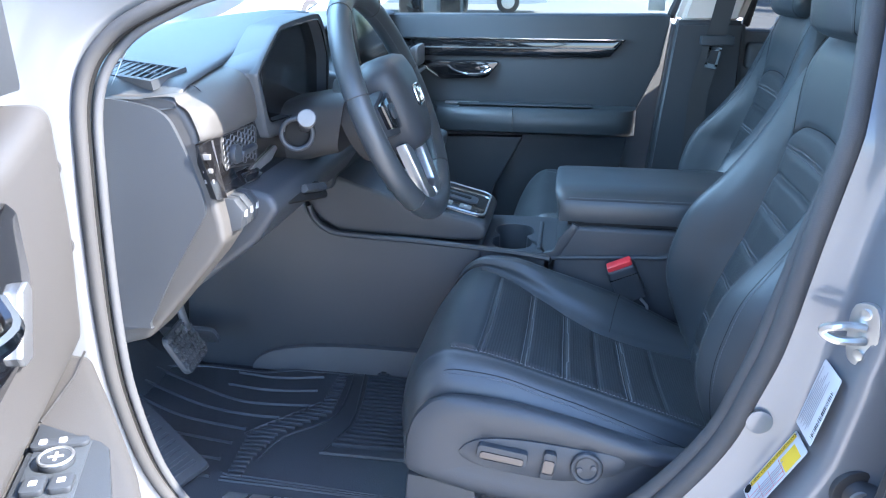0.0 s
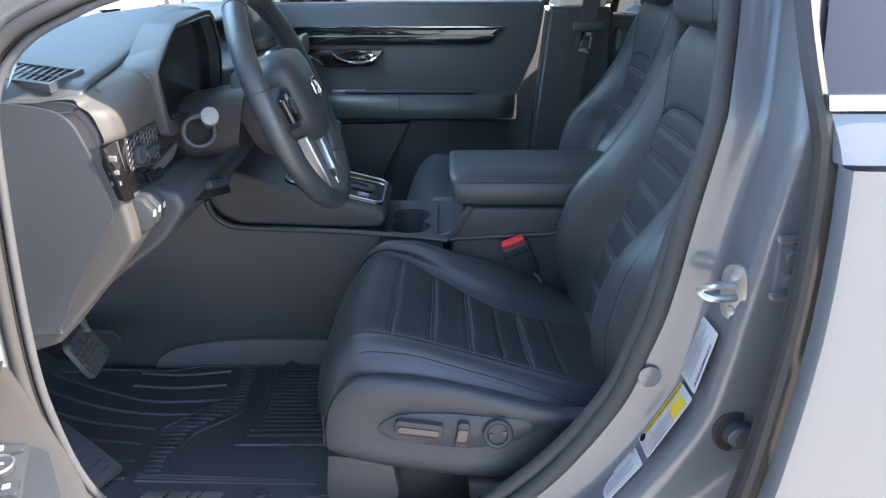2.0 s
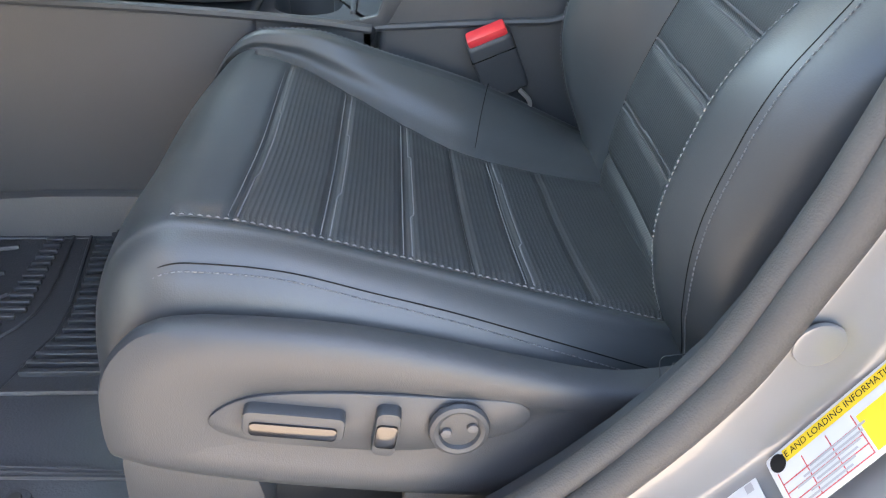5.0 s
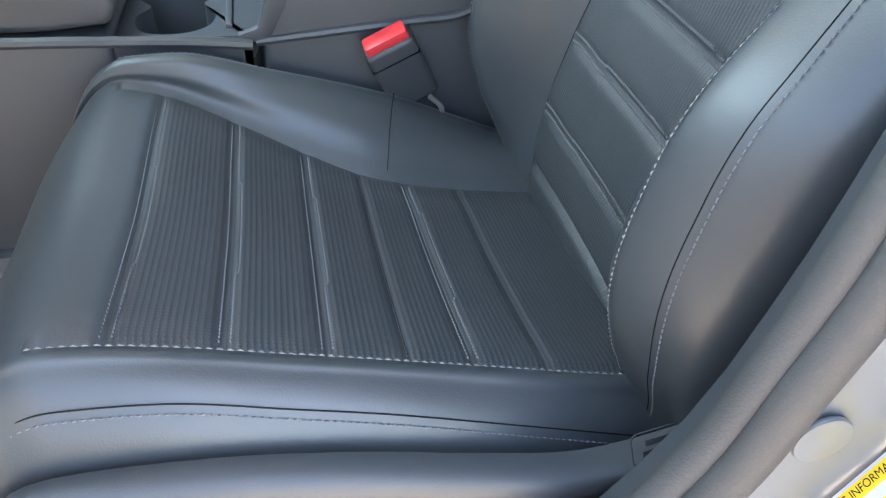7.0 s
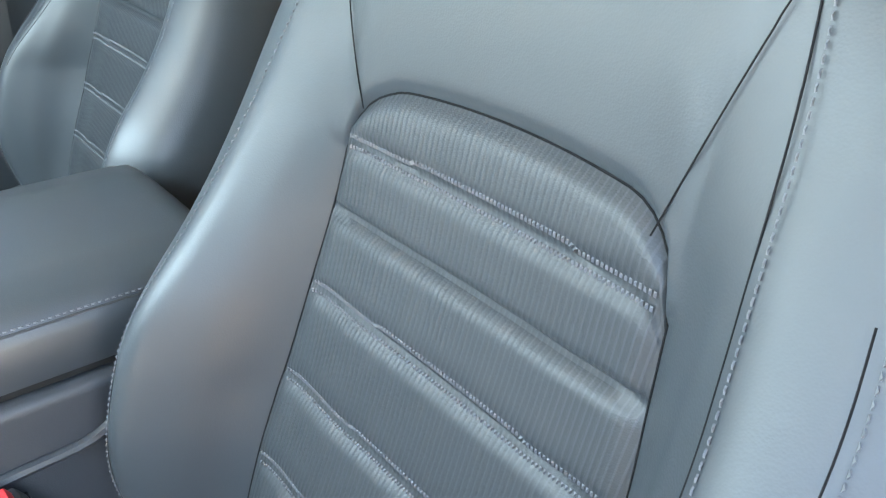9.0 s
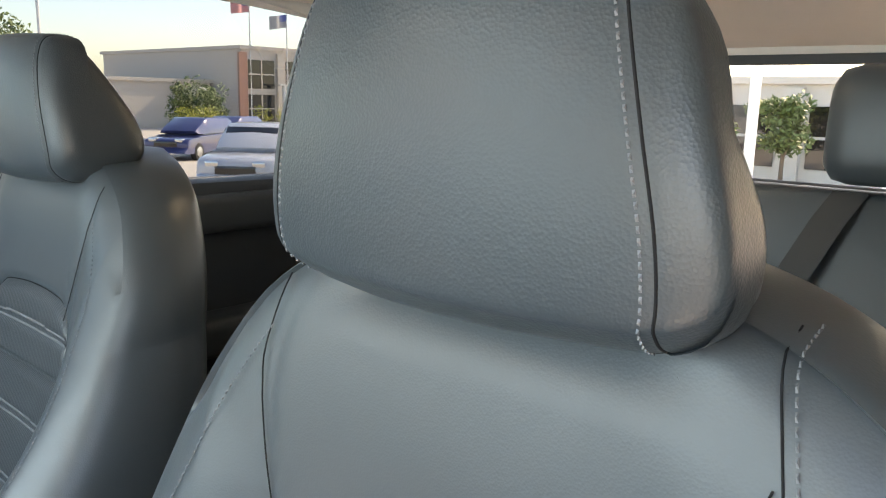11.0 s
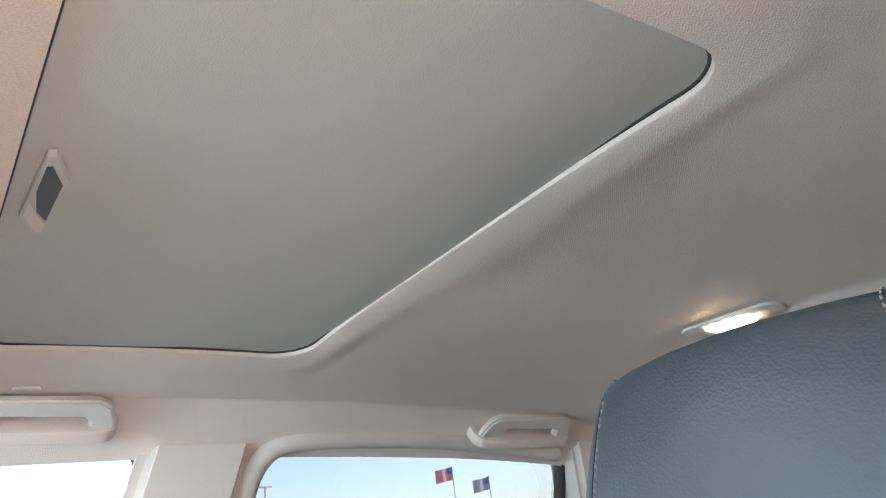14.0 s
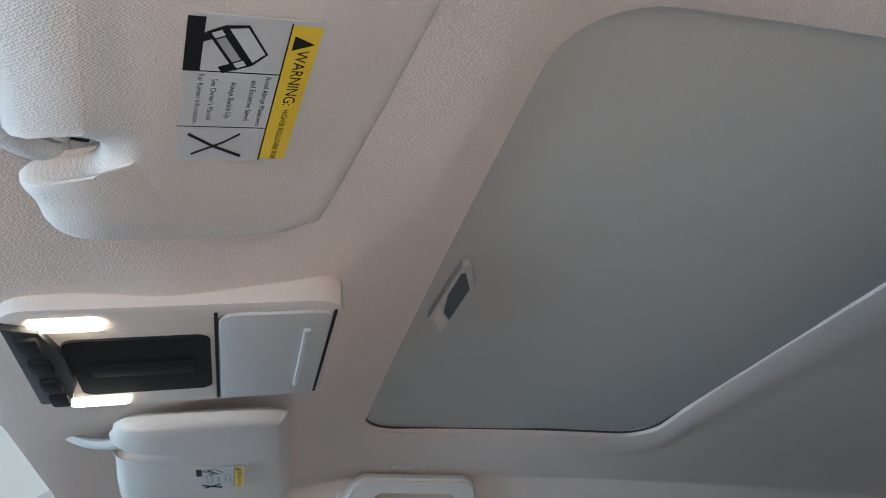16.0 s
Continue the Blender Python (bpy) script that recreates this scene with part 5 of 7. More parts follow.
for k in range(4):
    part("console_button", moved(box(-0.012, 0.012, -0.011, 0.011, 0.004, 0.008, 0.002), sm @ Matrix.Translation((-0.06 + 0.04 * k, -0.055, 0))), PLASTIC_MID, gp)
    part("button_mark", moved(box(-0.004, 0.004, -0.002, 0.002, 0.008, 0.0085), sm @ Matrix.Translation((-0.06 + 0.04 * k, -0.055, 0))), WHITE, gp)
lv = part("shift_lever", moved(tube([(0, 0, 0), (-0.004, 0, 0.05), (-0.008, 0, 0.085)], [0.010, 0.012, 0.016], 12), sm @ Matrix.Translation((-0.03, 0, 0.008))), LEATHER, gp)
part("lever_knob", moved(box(-0.022, 0.020, -0.022, 0.022, 0.075, 0.125, 0.014, 3), sm @ Matrix.Translation((-0.038, 0, 0.008))), LEATHER, lv)
# cup holder tray: a plate with a waisted opening over two wells
tr = part("cup_tray", box(0.0, 0.016, -0.112, 0.135, 0.69, 0.780, 0.003), PLASTIC, console)
HOLE = []
for a in np.linspace(0, 2 * math.pi, 73)[:-1]:
    v = 0.080 * math.sin(a)
    HOLE.append((0.058 + math.cos(a) / max(1e-3, abs(math.cos(a))) * (0.042 * max(0.0, 1 - (abs(v) / 0.080) ** 5) ** 0.5 - 0.014 * math.exp(-(v / 0.016) ** 2)), -0.024 + v))
ring = []
for x, y in HOLE:
    k = max(abs(x - 0.075) / 0.074, abs(y) / 0.119)
    ring.append((0.075 + (x - 0.075) / k, y / k))
part("tray_plate", skin([[(x, y, 0.780 - 0.03 * (y < -0.1)) for x, y in ring], [(x, y, 0.7885) for x, y in ring], [(x, y, 0.7885) for x, y in HOLE], [(x, y, 0.7865) for x, y in HOLE], [(0.058 + (x - 0.058) * 0.96, -0.024 + (y + 0.024) * 0.97, 0.755) for x, y in HOLE], [(0.058 + (x - 0.058) * 0.85, -0.024 + (y + 0.024) * 0.9, 0.705) for x, y in HOLE]], True, False), PLASTIC, tr)
part("well_floor", box(0.012, 0.106, -0.105, 0.06, 0.70, 0.706), SEAL, tr)
part("well_step", box(0.020, 0.096, -0.030, -0.018, 0.70, 0.752, 0.004), PLASTIC, tr)
part("tray_lid", box(0.110, 0.117, -0.098, 0.075, 0.785, 0.7925, 0.002), PLASTIC, tr)
part("front_slope", prism([(0.118, 0.787), (0.143, 0.795), (0.152, 0.82), (0.178, 0.852), (0.190, 0.846), (0.165, 0.80), (0.15, 0.775)], "y", -0.120, -0.108, 0.003), PLASTIC, console)
# padded armrest lid: a soft top sewn to an upright skirt
LID = [(-0.108, 0.8525), (-0.1095, 0.862), (-0.1085, 0.885), (-0.105, 0.8955), (-0.1035, 0.8975), (-0.101, 0.9035), (-0.088, 0.9115), (-0.05, 0.9150)]
LID = LID + [(0.012, 0.9160)] + [(0.024 - a, b) for a, b in LID[::-1]]
rings = []
for x, s in ((0.150, 0.84), (0.1515, 0.92), (0.156, 0.965), (0.166, 0.99), (0.20, 1.0), (0.36, 1.0), (0.47, 1.0), (0.488, 0.97), (0.496, 0.88)):
    rings.append([(x - 0.010 * max(0.0, (z - 0.875) / 0.04) * (x < 0.17) , 0.012 + (y - 0.012) * (0.5 + 0.5 * s), 0.8525 + (z - 0.8525) * s) for y, z in LID])
lid = part("armrest_lid", skin(rings), LEATHER, console, "padded leather armrest lid")
part("lid_stitching", dashes([(x, -0.1040, 0.9000) for x in np.linspace(0.168, 0.47, 60)], 0.0036, 0.0014, 0.0007, 0.0008, up=(0, -1, 0.4)), THREAD, lid)
part("lid_seam", tube([(0.158, -0.1025, 0.8965), (0.17, -0.1046, 0.8965), (0.47, -0.1046, 0.8965)], 0.0010, 6), SEAL, lid)
part("lid_gap", box(0.168, 0.49, -0.108, 0.128, 0.8475, 0.8535), INK, console)

# ---------- seat belts ----------
def buckle(x, y, z, sgn):
    b = thing("belt_buckle", "black seat belt buckle with red release button", "belt buckle", "seat belt buckles", m=pose(x, y, z, 12 * sgn, -24, 0))
    part("case", box(-0.027, 0.027, -0.014, 0.014, -0.085, -0.006, 0.006, 3), PLASTIC, b)
    part("case_line", box(-0.0275, 0.0275, -0.0145, 0.0145, -0.026, -0.0245), PIANO, b)
    part("release_button", box(-0.024, 0.024, -0.011, 0.011, -0.010, 0.003, 0.004), RED, b, "red release button")
    part("latch_slot", box(-0.02, 0.02, 0.0115, 0.0135, -0.0065, -0.0055), INK, b)
    part("stalk", tube([(0, 0, -0.08), (0.004, 0, -0.13), (0.015, 0, -0.19)], 0.010, 8, flat=0.4), PLASTIC, b)
    part("wire_clip", tube(spline([(0.014, -0.02, -0.08), (0.02, -0.022, -0.10), (0.012, -0.02, -0.12)], 4), 0.003, 6), STEEL, b)


buckle(0.268, -0.148, 0.787, 1)
buckle(0.38, 0.145, 0.787, -1)
belt = thing("seat_belt", "dark grey passenger seat belt with chromed latch tongue", "seat belt")
part("webbing", skin([[(x - 0.024, y, z), (x + 0.024, y - 0.004, z)] for x, y, z in ((0.585, 0.598, 1.37), (0.545, 0.625, 1.25), (0.525, 0.64, 1.12), (0.505, 0.655, 1.0), (0.50, 0.665, 0.80))], False), SEAL, belt)
part("tongue_guide", box(0.49, 0.575, 0.615, 0.645, 1.125, 1.15, 0.005), PLASTIC, belt)
part("tongue", moved(join(box(-0.016, -0.010, -0.002, 0.002, -0.045, 0.0), box(0.010, 0.016, -0.002, 0.002, -0.045, 0.0), box(-0.016, 0.016, -0.002, 0.002, -0.052, -0.040), box(-0.016, 0.016, -0.002, 0.002, -0.006, 0.004)), pose(0.53, 0.622, 1.118, 0, 10, 0)), CHROME, belt, "chromed latch tongue")
an = part("height_adjuster", moved(prism(rounded(0.042, 0.13, 0.018), "y", 0.0, -0.012, 0.004), pose(0.580, 0.622, 1.345, -9, 14, 0)), TRIM_BEIGE, belt)
part("adjuster_guide", moved(prism(rounded(0.05, 0.10, 0.02), "y", -0.010, -0.026, 0.006), pose(0.576, 0.625, 1.325, -9, 14, 0)), TRIM_BEIGE, an)

# ---------- pedals, floor mat ----------
pd = thing("brake_pedal", "black rubber brake pedal with raised studs", "pedal")
pm = pose(-0.537, -0.335, 0.640, 0, 60, 6)
part("pad", moved(prism(rounded(0.086, 0.104, 0.016), "z", -0.008, 0.004, 0.004), pm), RUBBER, pd)
bits = []
for i in range(7):
    for j in range(8):
        bits.append(moved(disc(0.0050, 0.003, 0, 6), pm @ Matrix.Translation((-0.033 + 0.011 * i, -0.046 + 0.012 * j + (0.006 if i % 2 else 0), 0.004))))
tagged(part("pad_studs", join(*bits), KICK, pd), kind="stuff")
part("arm", tube([(-0.545, -0.31, 0.66), (-0.58, -0.27, 0.70), (-0.66, -0.27, 0.86)], 0.008, 8), SATIN, pd)
ac = thing("accelerator_pedal", "black rubber accelerator pedal on the floor", "pedal")
part("pad", moved(prism(rounded(0.05, 0.13, 0.012), "z", -0.006, 0.004, 0.003), pose(-0.60, -0.205, 0.60, 0, 55, 88)), RUBBER, ac)

fmat = thing("floor_mat", "black ribbed rubber all-weather floor mat on dark carpet", "floor mat")
outline = [(-0.70, -0.16), (-0.60, -0.142), (-0.46, -0.150), (-0.40, -0.128), (-0.28, -0.126), (-0.05, -0.126), (0.0, -0.2), (0.0, -0.56), (-0.20, -0.60), (-0.46, -0.60), (-0.56, -0.52), (-0.66, -0.40), (-0.70, -0.28)]
part("base", prism(outline, "z", 0.4825, 0.492, 0.003), RUBBER, fmat)
part("raised_rim", tube([(x * 0.985 - 0.005, -0.36 + (y + 0.36) * 0.96, 0.491) for x, y in outline], 0.0045, 8, True, flat=0.8), RUBBER, fmat)
for run in ([(-0.703, -0.178), (-0.561, -0.242), (-0.451, -0.281), (-0.319, -0.276)], [(-0.695, -0.236), (-0.545, -0.302), (-0.439, -0.325), (-0.357, -0.327)], [(-0.675, -0.297), (-0.551, -0.351), (-0.412, -0.376)], [(-0.640, -0.366), (-0.554, -0.402), (-0.42, -0.423)],
            [(-0.543, -0.445), (-0.488, -0.455)], [(-0.462, -0.470), (-0.420, -0.473)], [(-0.458, -0.522), (-0.418, -0.523)], [(-0.514, -0.220), (-0.417, -0.230), (-0.323, -0.217)], [(-0.513, -0.170), (-0.417, -0.178), (-0.327, -0.160)]):
    part("rib", tube([(x, y, 0.4935) for x, y in spline(run, 6)], 0.0040, 6), RUBBER, fmat)
for k in range(21):
    y = -0.118 - 0.0140 * k
    lx = float(curve([-0.42, -0.38, -0.33, -0.28, -0.11], [-0.240, -0.232, -0.214, -0.216, -0.236], y))
    rx = float(curve([-0.42, -0.36, -0.30, -0.24, -0.11], [-0.085, -0.095, -0.125, -0.115, -0.085], y))
    part("rib", box(lx, rx, y - 0.0034, y + 0.0034, 0.491, 0.4985, 0.001, 1), RUBBER, fmat)
part("tread_frame", tube([(-0.250, -0.425, 0.494), (-0.222, -0.335, 0.494), (-0.222, -0.28, 0.494), (-0.246, -0.11, 0.494)], 0.0025, 6), RUBBER, fmat)
part("tread_frame", tube([(-0.252, -0.427, 0.494), (-0.08, -0.427, 0.494)], 0.0035, 6), RUBBER, fmat)
for i in range(32):
    y = -0.105 - 0.0133 * i
    l = float(np.interp(y, [-0.517, -0.387, -0.267, -0.098], [-0.390, -0.402, -0.298, -0.296]))
    r = float(np.interp(y, [-0.517, -0.468, -0.384, -0.295, -0.103], [-0.362, -0.366, -0.345, -0.268, -0.277]))
    part("rib", box(l, r, y - 0.0033, y + 0.0033, 0.491, 0.498, 0.001, 1), RUBBER, fmat)
part("band_edge", tube([(x, y, 0.495) for x, y in spline([(-0.302, -0.262), (-0.345, -0.315), (-0.395, -0.372), (-0.408, -0.392)], 5)], 0.0032, 6), RUBBER, fmat)
part("band_edge", tube([(x, y, 0.494) for x, y in spline([(-0.268, -0.10), (-0.258, -0.298), (-0.335, -0.392), (-0.355, -0.47)], 5)], 0.0025, 6), RUBBER, fmat)
for k in range(3):
    part("edge_rib", tube([(-0.398, -0.512 - 0.009 * k, 0.4935), (-0.24, -0.520 - 0.007 * k, 0.4935), (-0.085, -0.531 - 0.004 * k, 0.4935)], 0.0026, 6), RUBBER, fmat)
for x0, w in ((-0.372, 0.034), (-0.330, 0.032), (-0.293, 0.012), (-0.276, 0.036)):
    part("badge_bar", prism([(x0, -0.576), (x0 + w, -0.576), (x0 + w + 0.006, -0.560), (x0 + 0.006, -0.560)], "z", 0.492, 0.4955, 0.001), SATIN, fmat, "pale raised badge bar")
for x, y in ((-0.201, -0.137), (-0.173, -0.567)):
    fs = part("fastener", moved(disc(0.013, 0.006, 0.002), Matrix.Translation((x, y, 0.495))), RUBBER, fmat)
    part("fastener_knob", moved(disc(0.006, 0.004, 0.002), Matrix.Translation((x, y, 0.501))), SEAL, fs)
fr2 = thing("dead_pedal", "black rubber foot rest", "foot rest")
part("pad", moved(box(-0.10, 0.10, -0.055, 0.055, -0.01, 0.006, 0.008), pose(-0.53, -0.515, 0.528, 14, 16, -30)), RUBBER, fr2)
for k in range(9):
    part("tread", moved(box(-0.085 + 0.02 * k, -0.077 + 0.02 * k, -0.04, 0.04, 0.005, 0.009, 0.001, 1), pose(-0.53, -0.515, 0.528, 14, 16, -30)), RUBBER, fr2)
part("tunnel_carpet", prism(spline([(-0.50, 0.486), (-0.488, 0.510), (-0.45, 0.533), (-0.38, 0.548), (-0.28, 0.556), (-0.14, 0.556), (0.0, 0.552), (0.02, 0.486)], 2), "y", -0.136, -0.110, 0.004), KICK, console, "grey kick panel along the tunnel")
part("toe_board", skin([[(x, y, z) for y in (-0.72, -0.4, -0.12)] for x, z in ((-0.62, 0.485), (-0.72, 0.50), (-0.82, 0.58), (-0.92, 0.75), (-0.94, 0.9))], False), CARPET, car_body)

# ---------- open driver's door ----------
A_OPEN = radians(68)
dl, dn = Vector((math.cos(A_OPEN), -math.sin(A_OPEN), 0)), Vector((math.sin(A_OPEN), math.cos(A_OPEN), 0))
DM = Matrix(((dl.x, dn.x, 0, -0.435), (dl.y, dn.y, 0, -0.845), (0, 0, 1, 0), (0, 0, 0, 1)))
dd = thing("driver_door", "open grey driver door with dark trim and window switches", "car door", m=DM)
part("outer_skin", prism([(0.0, 1.17), (1.05, 1.19), (1.06, 0.75), (1.0, 0.42), (0.02, 0.42)], "y", -0.09, -0.03, 0.02, 3), PAINT, dd)
part("shell", prism([(-0.02, 1.17), (1.03, 1.19), (1.03, 0.75), (0.98, 0.44), (0.0, 0.44)], "y", -0.04, 0.015, 0.012, 3), PAINT, dd)
part("upper_trim", prism([(0.035, 1.192), (0.10, 1.180), (0.20, 1.168), (0.36, 1.172), (1.0, 1.20), (1.0, 0.95), (0.06, 0.93), (0.03, 1.05)], "y", 0.0, 0.065, 0.022, 4), DOOR_TRIM, dd)
part("lower_trim", prism([(0.03, 0.95), (1.0, 0.96), (0.98, 0.50), (0.08, 0.50), (0.03, 0.80)], "y", 0.0, 0.040, 0.015, 3), DOOR_TRIM, dd)
part("handle_bezel", prism([(0.217, 1.128), (0.213, 1.073), (0.225, 1.040), (0.246, 1.016), (0.40, 1.012), (0.46, 1.06), (0.44, 1.13), (0.24, 1.142)], "y", 0.06, 0.070, 0.004), PIANO, dd)
hb = part("switch_strip", prism([(0.232, 1.064), (0.240, 1.074), (0.258, 1.072), (0.288, 1.026), (0.282, 1.016), (0.262, 1.015)], "y", 0.068, 0.075, 0.003), SATIN, dd)
part("inner_handle", tube(spline([(0.31, 0.074, 1.085), (0.35, 0.092, 1.075), (0.42, 0.078, 1.08)], 5), 0.007, 8), CHROME, dd)
arm = part("armrest", prism([(0.05, 0.02), (0.08, 0.074), (0.19, 0.112), (0.30, 0.148), (0.36, 0.162), (0.62, 0.162), (0.68, 0.10), (0.68, 0.02)], "z", 0.80, 0.925, 0.014, 3), DOOR_TRIM, dd)
part("armrest_seam", tube([(0.215, 0.054, 0.9255), (0.13, 0.066, 0.9255), (0.075, 0.066, 0.9255)], 0.0015, 6), SEAL, arm)
sp = part("switch_panel", prism([(0.220, 0.056), (0.256, 0.104), (0.264, 0.116), (0.276, 0.124), (0.34, 0.136), (0.46, 0.136), (0.46, 0.056)], "z", 0.922, 0.929, 0.003), PLASTIC, arm)
part("switch_field", prism([(0.256, 0.062), (0.262, 0.108), (0.44, 0.108), (0.44, 0.062)], "z", 0.928, 0.9302, 0.001), PLASTIC_SOFT, sp)
kb = part("mirror_knob", moved(disc(0.0145, 0.007, 0.002), Matrix.Translation((0.293, 0.086, 0.930))), PLASTIC, sp)
part("knob_ring", moved(tube([(0.0135 * math.cos(a), 0.0135 * math.sin(a), 0) for a in np.linspace(0, 2 * math.pi, 25)[:-1]], 0.0014, 6, True), Matrix.Translation((0.293, 0.086, 0.937))), SATIN, kb)
part("knob_mark", moved(join(box(-0.006, 0.006, -0.0012, 0.0012, 0, 0.0006), box(-0.0012, 0.0012, -0.006, 0.006, 0, 0.0006)), Matrix.Translation((0.293, 0.086, 0.937))), WHITE, kb)
part("lock_pod", moved(prism(rounded(0.013, 0.048, 0.006), "z", 0.0, 0.005, 0.002), Matrix.Translation((0.266, 0.083, 0.930))), PLASTIC, sp)
for lx, ly in ((0.266, 0.070), (0.266, 0.086), (0.326, 0.076), (0.326, 0.097), (0.362, 0.076), (0.362, 0.097)):
    if lx > 0.3:
        part("window_switch", moved(prism(rounded(0.022, 0.018, 0.004), "z", 0, 0.006, 0.002), Matrix.Translation((lx, ly, 0.930))), PLASTIC, sp)
    part("switch_mark", box(lx - 0.003, lx + 0.003, ly - 0.003, ly + 0.003, 0.9345, 0.9368, 0.0005), WHITE, sp)
part("mirror_sail", prism([(0.03, 1.20), (0.22, 1.21), (0.05, 1.36)], "y", 0.0, 0.04, 0.008), PLASTIC, dd)
part("window_frame", tube(spline([(0.03, -0.01, 1.2), (0.10, 0.0, 1.36), (0.35, 0.04, 1.52), (0.8, 0.05, 1.55), (0.98, 0.03, 1.5), (1.01, 0.0, 1.2)], 8), 0.018, 8), SEAL, dd)
mir = part("mirror", prism(rounded(0.24, 0.16, 0.05), "y", -0.22, -0.06, 0.03, 4), PAINT, dd)
mir.matrix_basis = pose(0.12, -0.05, 1.24)
hg = thing("door_check", "black door hinge and check strap", "hinge")
for z in (1.05, 0.62):
    part("hinge_arm", box(-0.47, -0.43, -0.86, -0.80, z - 0.03, z + 0.03, 0.008), PAINT, hg)
for z in (1.097, 1.0):
    pl = thing("body_plug", "round dark rubber body plug", "plug", "body plugs", m=pose(-0.437, -0.772, z, 90, 0, 40))
    part("cap", moved(disc(0.013, 0.010, 0.004), Matrix.Translation((0, 0, -0.006))), SEAL, pl)

# ---------- rear door outside and the post's fittings ----------
rd = thing("rear_driver_door", "closed grey rear door with privacy glass and chrome belt strip", "car door")
RX = ([0.40, 0.60, 0.761, 0.90, 0.997, 1.10, 1.164, 1.21, 1.319, 1.5], [0.38, 0.44, 0.478, 0.495, 0.502, 0.502, 0.498, 0.486, 0.480, 0.475])
def rear_skin(z0, z1, yo):
    rows = []
    for z in np.linspace(z0, z1, 14):
        x0 = curve(*RX, z)
        bulge = yo(z)
        rows.append([(x0 + 0.004, bulge + 0.03, z), (x0, bulge + 0.008, z), (x0 + 0.004, bulge, z), (x0 + 0.02, bulge - 0.002, z), (1.2, bulge - 0.012, z), (1.55, bulge, z)])
    return skin(rows, False)
part("lower_skin", rear_skin(0.40, 1.150, lambda z: -0.925 - 0.015 * math.sin((z - 0.4) * 3)), PAINT, rd)
part("shoulder_skin", rear_skin(1.150, 1.195, lambda z: -0.915 + 0.4 * (z - 1.15)), PAINT, rd)
part("belt_strip", prism([(0.487, 1.198), (1.55, 1.205), (1.55, 1.222), (0.484, 1.214)], "y", -0.905, -0.88, 0.003), CHROME, rd, "bright chrome belt strip")
gp2 = part("window_pane", skin([[(0.485, -0.885, 1.21), (1.5, -0.88, 1.215)], [(0.55, -0.70, 1.52), (1.4, -0.68, 1.50)]], False), PIANO, rd, "dark privacy glass")
part("frame_edge", tube([(curve(*RX, z) - 0.003, -0.893 + max(0, z - 1.2) * .55, z) for z in np.linspace(0.42, 1.5, 50)], 0.009, 8), SEAL, rd)
part("front_seal", tube([(curve(*RX, z) + 0.012, -0.865 + max(0, z - 1.2) * .55, z) for z in np.linspace(0.42, 1.5, 50)], 0.016, 8), SEAL, rd)
part("inner_panel", box(0.62, 1.45, -0.76, -0.70, 0.48, 1.17, 0.02), PLASTIC, rd)
part("sill_skin", prism([(-0.70, 0.44), (0.0, 0.40), (0.0, 0.30), (-0.9, 0.30), (-0.92, 0.38)], "x", 0.0, 0.01), PAINT, rd)
sill = thing("sill_panel", "grey painted door sill with dark scuff trim", "sill")
part("sill", prism([(-0.66, 0.45), (-0.74, 0.44), (-0.90, 0.40), (-0.90, 0.30), (-0.66, 0.30)], "x", -0.50, 0.40, 0.012), PAINT, sill)
part("scuff_trim", box(-0.42, 0.2, -0.68, -0.60, 0.44, 0.478, 0.01), PLASTIC, sill)

stk = thing("door_striker", "zinc-plated steel door striker on the post", "striker", m=pose(0.486, -0.750, 0.947, 0, 0, -50))
part("plate", prism(spline([(-0.012, 0.030), (0.012, 0.034), (0.020, 0.0), (0.012, -0.034), (-0.010, -0.034), (-0.016, 0.0)], 4, True), "y", 0.002, -0.005, 0.002), STEEL, stk)
part("loop", tube(spline([(0.004, -0.004, 0.008), (-0.006, -0.014, 0.009), (-0.016, -0.026, 0.008), (-0.026, -0.030, 0.003), (-0.026, -0.030, -0.003), (-0.014, -0.026, -0.007), (0.0, -0.012, -0.007), (0.006, -0.004, -0.006)], 5), 0.0052, 8), STEEL, stk)
for z in (-0.024, 0.024):
    part("bolt", moved(disc(0.0065, 0.004, 0.001, 12), pose(0.002, -0.0045, z, 90)), STEEL, stk)
hp2 = thing("hinge_plate", "grey painted hinge plate with two bolts", "hinge", m=pose(0.536, -0.777, 0.990, 0, 0, 0))
part("plate", box(-0.016, 0.016, -0.006, 0.004, -0.034, 0.034, 0.003), PAINT, hp2)
for z in (-0.016, 0.014):
    part("bolt", moved(disc(0.009, 0.007, 0.002, 14), pose(0, -0.005, z, 90)), PAINT, hp2)
for z in (-0.036, 0.036):
    part("tab", box(-0.020, 0.014, -0.012, 0.0, z - 0.004, z + 0.004, 0.002), STEEL, hp2)
bt = thing("wiring_boot", "black rubber wiring boot in the door post", "rubber boot", m=pose(0.503, -0.772, 0.760, 90, 0, 10))
part("boot_collar", moved(disc(0.030, 0.010, 0.004), Matrix.Translation((0, 0, -0.004))), SEAL, bt)
part("boot_tube", tube([(0, 0, 0.0), (0.003, 0, 0.010), (0.014, 0, 0.018), (0.036, 0, 0.022)], [0.020, 0.018, 0.017, 0.016], 14), SEAL, bt)
part("boot_core", moved(disc(0.012, 0.004, 0.001), Matrix.Translation((-0.006, 0.002, 0.018))), PLASTIC_MID, bt)
rp = thing("body_plug", "round painted body plug on the post", "plug", m=pose(0.409, -0.697, 0.796, 90))
part("cap", disc(0.016, 0.004, 0.002), PAINT, rp)


